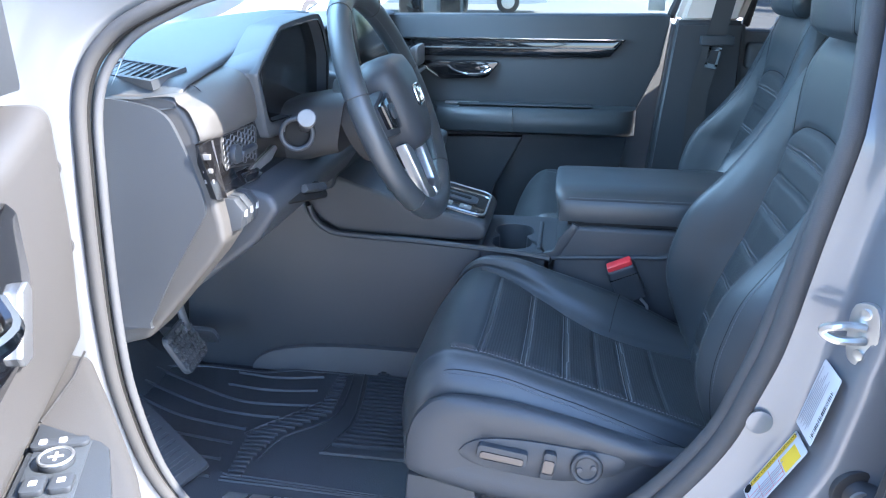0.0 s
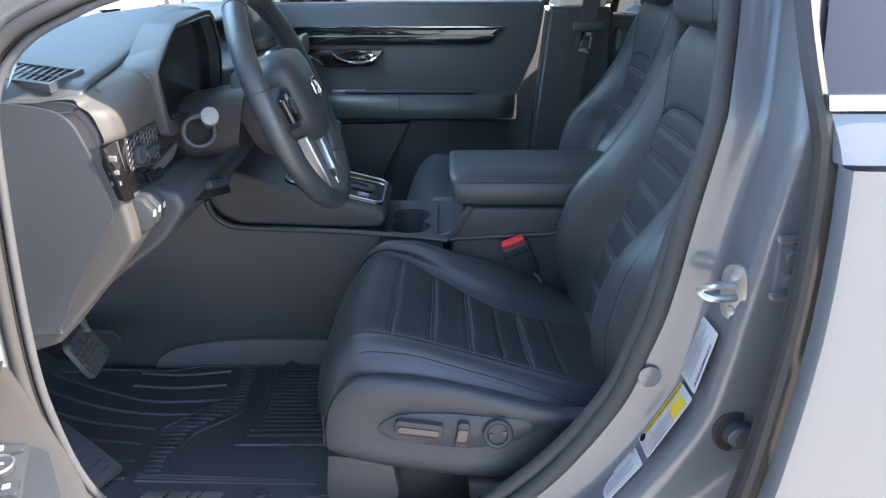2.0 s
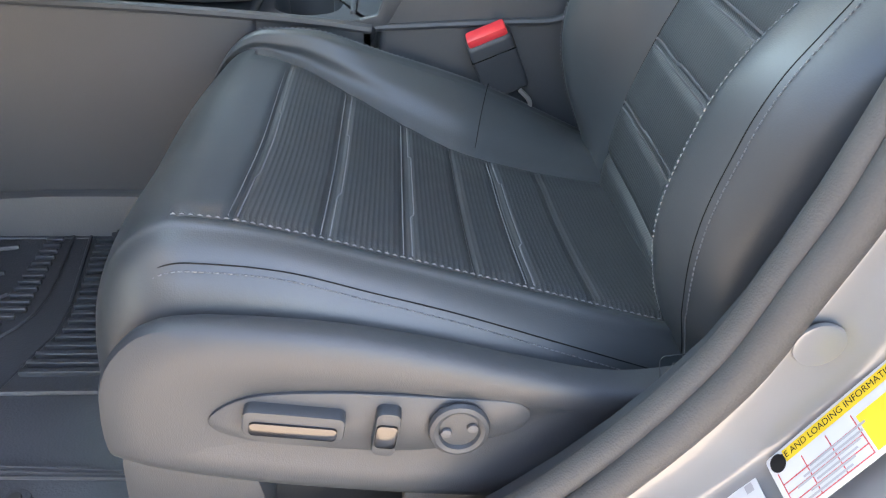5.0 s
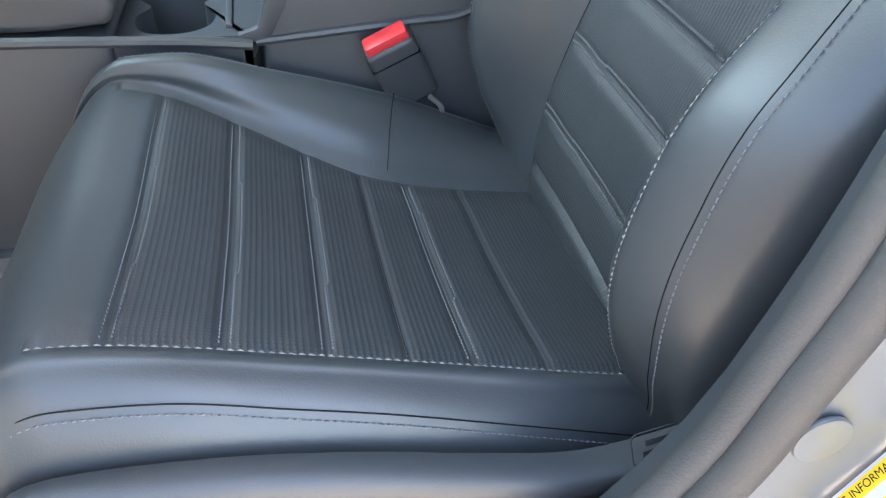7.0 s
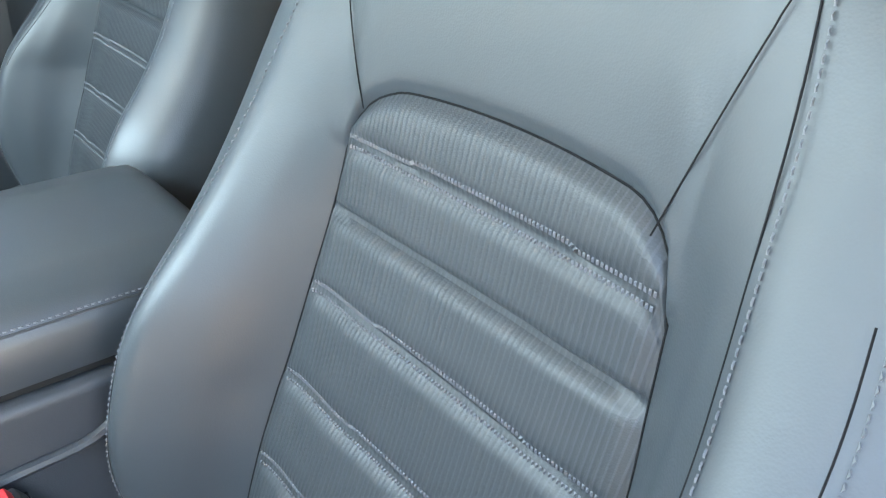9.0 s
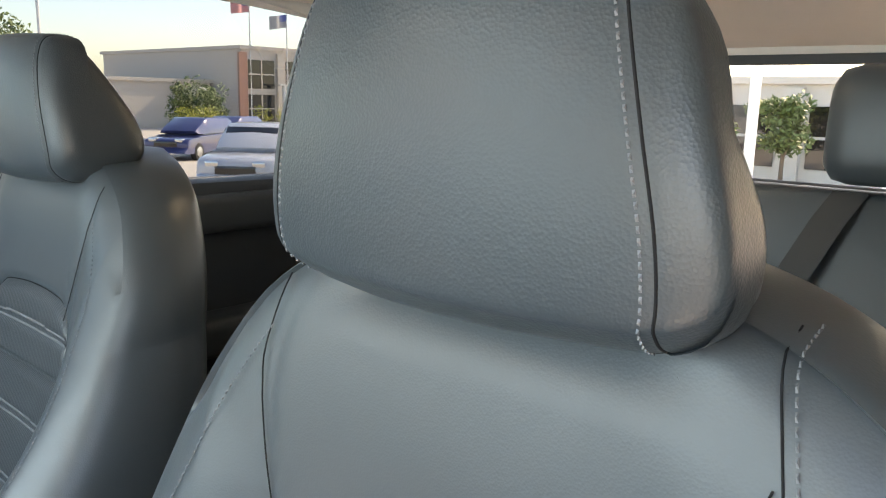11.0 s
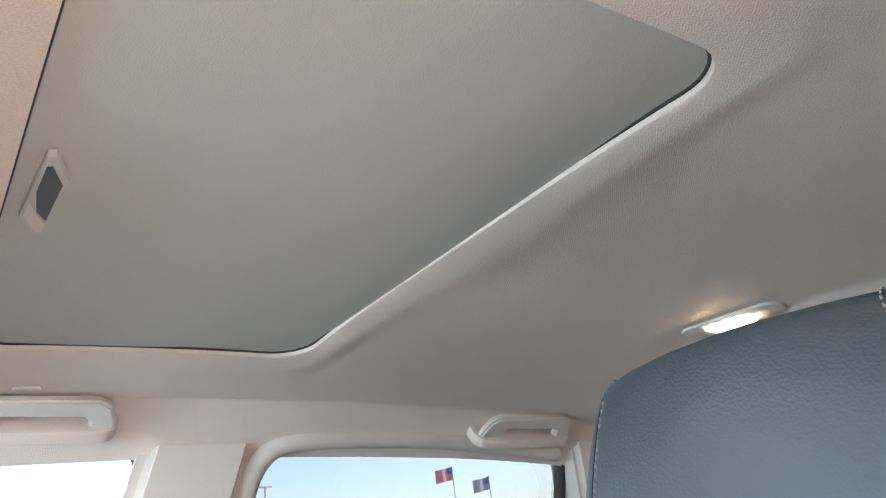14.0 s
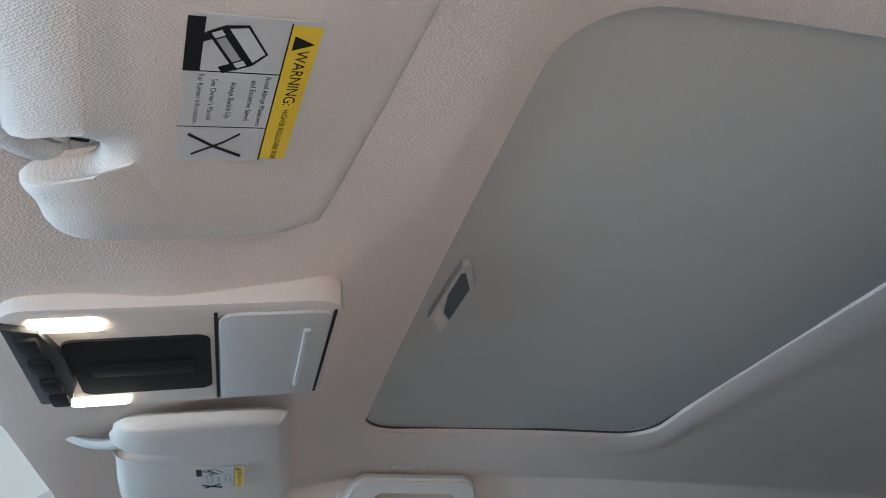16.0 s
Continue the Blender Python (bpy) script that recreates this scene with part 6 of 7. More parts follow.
def text_mesh(body, size):
    cu = bpy.data.curves.new("txt", "FONT")
    cu.body, cu.size, cu.align_x, cu.align_y = body, size, "CENTER", "CENTER"
    cu.extrude = 0.0
    ob = new("txt", cu)
    dg = bpy.context.evaluated_depsgraph_get()
    me = bpy.data.meshes.new_from_object(ob.evaluated_get(dg))
    bpy.data.objects.remove(ob)
    bm = bmesh.new()
    bm.from_mesh(me)
    bpy.data.meshes.remove(me)
    return bm


def flat(x0, x1, y0, y1, z=0.0):
    bm = bmesh.new()
    bm.faces.new([bm.verts.new(p) for p in ((x0, y0, z), (x1, y0, z), (x1, y1, z), (x0, y1, z))])
    return bm


def post_frame(a, b, w):
    """A frame on the post: a the lower end, b the upper end of a label's inner edge; its top points inwards."""
    a, b = Vector(a), Vector(b)
    u = (b - a).normalized()
    v = Vector((-0.05, 1, 0))
    v = (v - u * v.dot(u)).normalized()
    n = u.cross(v)
    c = (a + b) / 2 - v * (w / 2 + 0.002) + n * 0.003
    m = Matrix.Identity(4)
    for i in range(3):
        m[i][0], m[i][1], m[i][2], m[i][3] = u[i], v[i], n[i], c[i]
    return m, (b - a).length


for kind, a, b, w in (("maker", (0.453, -0.702, 0.803), (0.473, -0.702, 0.890), 0.052), ("tyre", (0.405, -0.702, 0.698), (0.455, -0.702, 0.790), 0.044), ("pressure", (0.356, -0.702, 0.621), (0.401, -0.702, 0.685), 0.040)):
    m, ln = post_frame(a, b, w)
    lb = thing("post_label", {"maker": "white certification label with barcode on the post", "tyre": "white and yellow tyre information label on the post", "pressure": "white tyre pressure monitor label on the post"}[kind], "label", "post labels", m=m)
    part("sheet", prism(rounded(ln, w, 0.003), "z", 0.0005, 0.0012), WHITE, lb)
    if kind == "tyre":
        part("yellow_band", flat(-ln / 2 + 0.014, ln / 2 - 0.003, w / 2 - 0.010, w / 2 - 0.002, 0.0016), YELLOW, lb)
        part("lettering", moved(text_mesh("TIRE AND LOADING INFORMATION", 0.0062), Matrix.Translation((0.004, w / 2 - 0.006, 0.002))), INK, lb)
        part("dial", moved(disc(0.006, 0.0003, 0, 20), Matrix.Translation((-ln / 2 + 0.008, w / 2 - 0.007, 0.0015))), INK, lb)
        part("yellow_field", flat(ln / 2 - 0.038, ln / 2 - 0.010, -w / 2 + 0.003, w / 2 - 0.016, 0.0016), YELLOW, lb)
        for k in range(4):
            part("table_line", flat(-ln / 2 + 0.004, ln / 2 - 0.040, -w / 2 + 0.003 + 0.0065 * k, -w / 2 + 0.0038 + 0.0065 * k, 0.0016), INK_RED, lb)
        for k in range(4):
            part("table_line", flat(-ln / 2 + 0.004 + 0.02 * k, -ln / 2 + 0.0048 + 0.02 * k, -w / 2 + 0.003, w / 2 - 0.013, 0.0016), INK_RED, lb)
        for k in range(6):
            part("small_print", flat(-ln / 2 + 0.012 + 0.007 * (k % 3), -ln / 2 + 0.05 + 0.004 * k, -w / 2 + 0.005 + 0.0033 * k, -w / 2 + 0.0065 + 0.0033 * k, 0.0017), INK_GREY, lb)
    elif kind == "maker":
        for k in range(8):
            part("small_print", flat(-ln / 2 + 0.006 + 0.006 * (k % 2), ln / 2 - 0.008 - 0.006 * ((k * 7) % 4), w / 2 - 0.006 - 0.0036 * k, w / 2 - 0.0042 - 0.0036 * k, 0.0016), INK_GREY, lb)
        x = -ln / 2 + 0.008
        rnd = random.Random(3)
        while x < ln / 2 - 0.018:
            wd = rnd.choice((0.0006, 0.001, 0.0016))
            part("barcode_bar", flat(x, x + wd, -w / 2 + 0.003, -w / 2 + 0.009, 0.0016), INK, lb)
            x += wd + rnd.choice((0.0008, 0.0012, 0.0018))
    else:
        part("lettering", moved(text_mesh("TPMS", 0.008), Matrix.Translation((-ln / 2 + 0.022, w / 2 - 0.008, 0.0018))), INK, lb)
        for k in range(5):
            part("small_print", flat(-ln / 2 + 0.006, ln / 2 - 0.012 - 0.005 * (k % 3), w / 2 - 0.016 - 0.0035 * k, w / 2 - 0.0145 - 0.0035 * k, 0.0016), INK_GREY, lb)
        part("code_square", flat(ln / 2 - 0.010, ln / 2 - 0.004, w / 2 - 0.009, w / 2 - 0.003, 0.0016), INK_GREY, lb)

# ---------- rear seat ----------
rs = thing("bench_seat", "black leather rear bench seat with headrests", "car seat")
rings = []
for y, s in ((-0.66, 0.86), (-0.64, 0.95), (-0.58, 1.0), (-0.12, 1.0), (-0.02, 0.98), (0.1, 1.0), (0.58, 1.0), (0.64, 0.95), (0.66, 0.86)):
    rings.append([(x, y, 0.65 + (z - 0.65) * s) for x, z in spline([(1.25, 0.62), (1.27, 0.80), (1.33, 1.0), (1.385, 1.17), (1.41, 1.205), (1.46, 1.195), (1.50, 1.15), (1.45, 0.62)], 5, True)])
part("backrest", skin(rings), LEATHER, rs)
part("cushion", box(0.85, 1.34, -0.66, 0.66, 0.58, 0.74, 0.05, 4), LEATHER, rs)
for y in (-0.375, 0.375, 0.0):
    pr = spline([(1.37, 1.23), (1.375, 1.33), (1.395, 1.365), (1.43, 1.36), (1.47, 1.30), (1.47, 1.235), (1.42, 1.215)], 5, True) if y else spline([(1.39, 1.20), (1.39, 1.245), (1.41, 1.26), (1.45, 1.255), (1.46, 1.21)], 5, True)
    part("headrest", skin([[(1.42 + (x - 1.42) * s, y + v, 1.285 + (z - 1.285) * s) for x, z in pr] for v, s in ((-0.112, 0.3), (-0.11, 0.75), (-0.10, 0.93), (-0.08, 1.0), (0.08, 1.0), (0.10, 0.93), (0.11, 0.75), (0.112, 0.3))]), LEATHER, rs)
for pts in ([(1.34, -0.14, 1.19), (1.30, -0.16, 1.05), (1.27, -0.12, 0.95)], [(1.345, -0.145, 1.19), (1.31, -0.23, 1.08), (1.30, -0.30, 1.0)]):
    part("back_seam", tube(spline(pts, 6), 0.002, 6), SEAL, rs)
rb = thing("rear_belt", "dark rear seat belt over the rear backrest", "seat belt")
part("webbing", skin([[(x, y - 0.022, z), (x, y + 0.022, z)] for x, y, z in ((1.395, -0.30, 1.205), (1.365, -0.285, 1.17), (1.325, -0.25, 1.08), (1.28, -0.2, 0.95))], False), SEAL, rb)


# ---------- ceiling fittings ----------
def tilt_frame(x, y, dz=0.0):
    """A frame under the headliner at x, y: local z points down, local x to the rear."""
    e = 0.03
    sx = (roof_z(x + e, y) - roof_z(x - e, y)) / (2 * e)
    sy = (roof_z(x, y + e) - roof_z(x, y - e)) / (2 * e)
    u = Vector((1, 0, sx)).normalized()
    v = Vector((0, 1, sy))
    v = (v - u * v.dot(u)).normalized()
    n = v.cross(u)
    m = Matrix.Identity(4)
    for i in range(3):
        m[i][0], m[i][1], m[i][2] = u[i], -v[i], n[i]
    m.translation = Vector((x, y, roof_z(x, y) + dz))
    return m


dome = thing("dome_lamp", "lit rear dome lamp in the headliner", "lamp", m=tilt_frame(1.172, 0.065) @ pose(0, 0, 0, 0, 0, -6))
part("housing", prism(rounded(0.05, 0.155, 0.022), "z", -0.004, 0.005, 0.002), TRIM_BEIGE, dome)
part("lens", prism(rounded(0.026, 0.072, 0.0125), "z", 0.004, 0.009, 0.002), LAMP_ON, dome, "glowing warm white lens")

CON = Matrix(((0.9928, 0, 0.1197, 0.075), (0, -1, 0, 0.010), (0.1197, 0, -0.9928, 1.5150), (0, 0, 0, 1)))
oc = thing("overhead_console", "beige overhead console with lit map lamps and glasses box", "console", m=CON)
part("bezel", prism(rounded(0.222, 0.200, 0.022), "z", -0.02, 0.006, 0.005), TRIM_BEIGE, oc)
part("glasses_door", prism(rounded(0.078, 0.172, 0.012), "z", 0.004, 0.0085, 0.002), TRIM_GREY, oc).location = (0.064, 0.0, 0)
part("door_gap", box(0.022, 0.0245, -0.088, 0.088, 0.005, 0.0075), INK, oc)
part("door_gap", box(0.1035, 0.1055, -0.088, 0.085, 0.005, 0.0075), INK, oc)
part("door_grip", box(0.084, 0.089, -0.06, 0.06, 0.008, 0.0115, 0.001), TRIM_GREY, oc)
part("grille_panel", prism(rounded(0.098, 0.112, 0.010), "z", 0.005, 0.008, 0.0015), INK, oc, "dark perforated microphone panel").location = (-0.030, -0.004, 0)
part("roof_switch", box(-0.066, 0.008, -0.014, 0.008, 0.007, 0.011, 0.003), INK, oc)
for y in (-0.080, 0.078):
    ml = part("map_lamp", prism(rounded(0.046, 0.020, 0.006), "z", 0.004, 0.0075, 0.002), LAMP_ON, oc, "glowing map lamp lens")
    ml.location = (-0.070, y, 0)
sb2 = part("switch_bar", prism([(-0.112, -0.07), (-0.088, -0.066), (-0.080, -0.03), (-0.078, 0.03), (-0.086, 0.075), (-0.108, 0.085)], "z", 0.002, 0.011, 0.004), SEAL, oc, "dark switch bar")
for y in (-0.055, -0.02, 0.02, 0.06):
    part("bar_switch", box(-0.102, -0.088, y - 0.012, y + 0.012, 0.010, 0.0145, 0.003), INK, sb2)


def visor(side, y_in, x0, x1, zz, sl=0.10, yaw=0.0):
    """A folded visor: it slopes by sl towards the windscreen and is turned by yaw about its middle."""
    px, py = 0.1, y_in + side * 0.12
    v = thing("sun_visor", "folded beige fabric sun visor with a warning label", "sun visor", "sun visors", m=Matrix.Translation((px, py, zz)) @ Matrix.Rotation(radians(yaw), 4, "Z") @ Matrix.Translation((-px, -py, 0)))
    yo = y_in + side * 0.40
    o = [(x1, y_in + side * 0.03), (x1 - 0.006, y_in + side * 0.010), (x1 - 0.03, y_in), (x0 + 0.03, y_in), (x0 + 0.006, y_in + side * 0.012), (x0, y_in + side * 0.035), (x0 - 0.004, y_in + side * 0.055), (x0 + 0.022, y_in + side * 0.065), (x0 + 0.026, y_in + side * 0.088),
         (x0 - 0.004, y_in + side * 0.098), (x0 - 0.008, y_in + side * 0.12), (x0 - 0.010, yo), (x1 + 0.008, yo), (x1 + 0.010, y_in + side * 0.2)]
    def ring(s, z):
        cx, cy = (x0 + x1) / 2, (y_in + yo) / 2
        w, h = abs(x1 - x0) / 2, abs(yo - y_in) / 2
        return [(cx + (x - cx) * (1 - s / w), cy + (y - cy) * (1 - s / h), z + sl * (x - cx)) for x, y in spline(o, 5, True)]
    part("board", skin([ring(0.010, 0.005), ring(0.003, 0.003), ring(0.0, 0.0), ring(0.0015, -0.005), ring(0.005, -0.0092), ring(0.011, -0.0117), ring(0.03, -0.0127)]), VISOR_CLOTH, v)
    yc = y_in + side * 0.077
    # black block put in the notch for the shade of its recess
    part("clip_recess_shade", box(x0 - 0.004, x0 + 0.022, min(y_in + side * 0.064, y_in + side * 0.090), max(y_in + side * 0.064, y_in + side * 0.090), -0.002, 0.008, 0.002), INK, v)
    hk = part("clip", tube(spline([(x0 - 0.060, yc + side * 0.012, 0.004), (x0 - 0.030, yc + side * 0.008, -0.008), (x0 - 0.006, yc - side * 0.002, -0.012), (x0 + 0.004, yc - side * 0.010, -0.010), (x0 + 0.008, yc - side * 0.014, -0.004)], 5), 0.0085, 10, flat=0.6), TRIM_GREY, v, "grey plastic visor clip")
    part("clip_pin", tube([(x0 + 0.010, y_in + side * 0.062, -0.004), (x0 + 0.010, y_in + side * 0.092, -0.004)], 0.0045, 10), TRIM_GREY, hk)
    return v


def warning_label(cx, cy, zz, length, width, parent, sl=0.10):
    """Reads along +y, its top towards +x, facing down."""
    m = Matrix(((0, 1, 0, cx), (1, 0, 0, cy), (0, sl, -1, zz), (0, 0, 0, 1)))
    lb = part("warning_label", moved(prism(rounded(length, width, 0.003), "z", 0.0, 0.0006), m), WHITE, parent, "white and yellow warning label")
    def on(name, bm, material, z=0.001):
        return part(name, moved(bm, m @ Matrix.Translation((0, 0, z))), material, lb)
    L, H = length / 2, width / 2
    on("yellow_band", flat(-L + 0.002, L - 0.002, H - 0.0125, H - 0.0015), YELLOW)
    on("heading", moved(text_mesh("WARNING:", length * 0.074), Matrix.Translation((-L * 0.30, H - 0.007, 0))), INK, 0.0014)
    on("subheading", moved(text_mesh("HIGHER ROLLOVER RISK", length * 0.037), Matrix.Translation((L * 0.54, H - 0.007, 0))), INK, 0.0014)
    tri = bmesh.new()
    tri.faces.new([tri.verts.new(p) for p in ((-L + 0.007, H - 0.011, 0), (-L + 0.015, H - 0.011, 0), (-L + 0.011, H - 0.003, 0))])
    on("warning_triangle", tri, INK, 0.0013)
    for x0 in (-L + length * 0.33, L - length * 0.28):
        on("field_line", flat(x0 - 0.0003, x0 + 0.0003, -H + 0.001, H - 0.0125), INK)
    on("field_line", flat(-L + 0.001, L - 0.001, H - 0.0131, H - 0.0125), INK)
    for k, t in enumerate(("Avoid Abrupt Maneuvers", "and Excessive Speed.", "Always Buckle Up.", "See Owner's Manual", "For Further Information.")):
        on("small_print", moved(text_mesh(t, length * 0.035), Matrix.Translation((L * 0.04, H - 0.0168 - 0.0050 * k - (0.0025 if k > 1 else 0) - (0.002 if k > 2 else 0), 0))), INK, 0.0013)
    on("dark_block", flat(-L + 0.001, -L + length * 0.33, -H + 0.001, -H + 0.007), INK)
    tilt = Matrix.Translation((-L + length * 0.17, -H + 0.0185, 0)) @ pose(0, 0, 0, 0, 0, 30)
    def shape(pts, z=0.0):
        b = bmesh.new()
        b.faces.new([b.verts.new((x, y, z)) for x, y in pts])
        return moved(b, tilt)
    on("tilting_car_sign", shape([(-0.0115, -0.006), (0.0115, -0.006), (0.0118, 0.001), (0.0085, 0.0085), (-0.0085, 0.0085), (-0.0118, 0.001)]), INK, 0.0011)
    on("car_glass", shape([(-0.0098, 0.0018), (0.0098, 0.0018), (0.0076, 0.0077), (-0.0076, 0.0077)]), WHITE, 0.0014)
    on("car_grille", shape([(-0.0066, -0.0046), (0.0066, -0.0046), (0.0066, -0.0012), (-0.0066, -0.0012)]), INK_GREY, 0.0014)
    for u in (-1, 1):
        on("car_lamp", shape([(u * 0.0104, -0.0046), (u * 0.0074, -0.0046), (u * 0.0074, -0.0008), (u * 0.0104, -0.0008)][::u]), WHITE, 0.0014)
        on("car_wheel", shape([(u * 0.0112, -0.0105), (u * 0.0072, -0.0105), (u * 0.0072, -0.006), (u * 0.0112, -0.006)][::u]), INK, 0.0011)
    on("belt_sign", tube([(L - length * 0.22, -H + 0.006, 0), (L - length * 0.13, -H + 0.016, 0), (L - length * 0.05, -H + 0.028, 0)], 0.0008, 4), INK, 0.0012)
    on("belt_sign", tube([(L - length * 0.23, -H + 0.026, 0), (L - length * 0.16, -H + 0.020, 0), (L - length * 0.06, -H + 0.008, 0)], 0.0006, 4), INK, 0.0012)


vd = visor(-1, -0.198, 0.032, 0.171, 1.5075, 0.20, 6.5)
warning_label(0.1135, -0.3275, -0.0113, 0.089, 0.0490, vd, 0.20)
vp = visor(1, 0.150, 0.004, 0.164, 1.512)
warning_label(0.100, 0.360, -0.0128 + 0.10 * 0.02, 0.100, 0.054, vp)


def grab_handle(x0, x1, y, z, drop):
    g = thing("grab_handle", "beige plastic ceiling grab handle", "handle", "grab handles")
    cx = (x0 + x1) / 2
    L = (x1 - x0) / 2
    v, n = Vector((0, 0.048, -0.036)), Vector((0, -0.6, -0.8))
    o = [(-1.0, 1.0), (-0.98, 0.62), (-0.90, 0.22), (-0.74, 0.0), (0.74, -0.02), (0.90, 0.14), (0.98, 0.50), (1.0, 0.88), (0.66, 0.90), (0.64, 0.56), (0.58, 0.46), (-0.46, 0.46), (-0.54, 0.58), (-0.58, 1.0)]
    base = Vector((cx, y - 0.036, z + 0.012))
    m = Matrix(((L, 0, 0, base.x), (0, v.y, n.y, base.y), (0, v.z, n.z, base.z), (0, 0, 0, 1)))
    bar = prism(o, "z", -0.004, 0.012)
    moved(bar, m)
    bmesh.ops.bevel(bar, geom=[e for e in bar.edges if e.calc_face_angle(0) > 0.9], offset=0.004, segments=3, affect="EDGES", clamp_overlap=True)
    part("bar", bar, TRIM_BEIGE, g)
    part("recess", moved(prism(rounded(L * 2.12, 0.056, 0.025), "y", 0.0, 0.02, 0.004), pose(cx, y + 0.004, z - drop * 0.35, -40, 0, 0)), HEADLINER, g)


grab_handle(0.262, 0.460, 0.570, 1.538, 0.026)
grab_handle(1.078, 1.290, 0.570, 1.517, 0.026)
hook = thing("ceiling_clip", "small oval beige ceiling clip", "clip", m=tilt_frame(0.343, 0.525))
part("cap", prism(rounded(0.034, 0.014, 0.006), "z", -0.002, 0.004, 0.0015), TRIM_BEIGE, hook)
lh = thing("tailgate_hook", "small dark latch on the rear header", "hook", m=pose(1.90, 0.03, 1.452))
part("cap", box(-0.012, 0.008, -0.03, 0.03, -0.012, 0.012, 0.004), TRIM_BEIGE, lh)
part("slot", box(-0.014, -0.011, -0.012, 0.012, -0.006, 0.004), INK, lh)
# pull handle of the sunroof shade; flat plates carry its scoop's light and shade
hm = Matrix(((1, 0.03, 0, 0.288), (0, -1.12, 0, 0.013), (0, 0, -1, roof_z(0.288, 0.026) + 0.001), (0, 0, 0, 1)))
ph = part("pull_frame", moved(prism([(-0.012, -0.034), (0.004, -0.062), (0.010, -0.060), (0.010, 0.030), (-0.004, 0.060), (-0.010, 0.058)], "z", -0.006, 0.0012, 0.001), hm), TRIM_GREY, shade)
# darker plate stands for the shadow inside the scoop
part("pull_recess", moved(prism([(-0.002, -0.020), (0.0072, -0.034), (0.0072, 0.024), (-0.004, 0.048), (-0.0075, 0.046), (-0.0075, 0.010)], "z", -0.002, 0.0018), hm), KICK, ph)
# paler plate stands for the scoop's lit lower face
part("pull_lit_face", moved(prism([(-0.0092, -0.030), (0.004, -0.055), (0.0072, -0.053), (0.0072, -0.037), (-0.002, -0.023), (-0.0092, -0.006)], "z", -0.002, 0.0022, 0.0005), hm), TRIM_BEIGE, ph)


# ---------- outside: parked cars, trees, buildings, poles ----------
def car_paint(name, c):
    return mat(name, c, 0.3, metal=0.1, vary=0.04, vary_size=2, coat=0.8)


WHITE_PAINT, BLUE_PAINT, SILVER_PAINT = car_paint("white_car_paint", (0.78, 0.78, 0.76)), car_paint("blue_car_paint", (0.03, 0.06, 0.30)), car_paint("silver_car_paint", (0.5, 0.53, 0.56))
TYRE = mat("tyre_rubber", (0.03, 0.03, 0.03), 0.8, grain=0.5, grain_size=80, vary=0.2, vary_size=12)


def parked_car(label, m, paint, L=4.5, W=1.85, H=1.68):
    c = thing("parked_car", label, "car", "parked cars", m=m)
    prof = [(-0.50, 0.30), (-0.505, 0.55), (-0.48, 0.88), (-0.30, 0.98), (-0.25, 1.02), (0.44, 1.05), (0.49, 0.95), (0.505, 0.55), (0.49, 0.30)]
    rings = []
    for y, s in ((-0.5, 0.90), (-0.495, 0.96), (-0.46, 1.0), (0.0, 1.01), (0.46, 1.0), (0.495, 0.96), (0.5, 0.90)):
        rings.append([(x * L * (0.985 if s < 1 else 1), y * W, 0.28 + (z - 0.28) * s * H / 1.68) for x, z in spline(prof, 4, True)])
    body = part("body", skin(rings), paint, c)
    cab = [(-0.27, 1.0), (-0.12, 1.60), (0.0, 1.67), (0.30, 1.65), (0.40, 1.50), (0.46, 1.0)]
    rings = []
    for y, s in ((-0.46, 0.0), (-0.40, 0.86), (-0.36, 0.97), (0.0, 1.0), (0.36, 0.97), (0.40, 0.86), (0.46, 0.0)):
        rings.append([(x * L * (0.9 + 0.1 * s), y * W, 0.99 + (z - 1.0) * (0.03 + 0.97 * s) * H / 1.68) for x, z in spline(cab, 4, True)])
    part("cabin", skin(rings), paint, c)
    part("windscreen", prism([(-0.265, 1.02), (-0.145, 1.53), (-0.125, 1.53), (-0.245, 1.02)], "y", -0.35 * W, 0.35 * W, 0.005), PIANO, c).matrix_basis = Matrix.Diagonal((L, 1, H / 1.68, 1)) @ Matrix.Translation((-0.006, 0, 0.02))
    for s in (-1, 1):
        for x0, x1, x2, x3 in ((-0.20, 0.04, 0.04, -0.12), (0.06, 0.25, 0.24, 0.06), (0.27, 0.40, 0.36, 0.26)):
            rr = skin([[(x0 * L, s * 0.452 * W, 1.05 * H / 1.68), (x1 * L, s * 0.452 * W, 1.05 * H / 1.68)], [(x3 * L, s * 0.405 * W, 1.50 * H / 1.68), (x2 * L, s * 0.405 * W, 1.50 * H / 1.68)]], False)
            part("side_window", rr, PIANO, c)
        part("headlamp", box(-0.508 * L, -0.44 * L, s * 0.30 * W - 0.16, s * 0.30 * W + 0.16, 0.72, 0.86, 0.04), CHROME, c)
        for x in (-0.31, 0.30):
            w = part("wheel", moved(disc(0.34, 0.22, 0.04, 24), pose(x * L, s * 0.5 * W + (0.02 if s > 0 else 0.20), 0.34, 90)), TYRE, c)
            part("rim", moved(disc(0.21, 0.23, 0.03, 20), pose(x * L, s * 0.5 * W + (0.025 if s > 0 else 0.205), 0.34, 90)), SATIN, w)
    part("grille", box(-0.512 * L, -0.49 * L, -0.26 * W, 0.26 * W, 0.55, 0.74, 0.02), PIANO, c)
    part("bumper_vent", box(-0.514 * L, -0.49 * L, -0.36 * W, 0.36 * W, 0.36, 0.44, 0.02), PIANO, c)
    return c


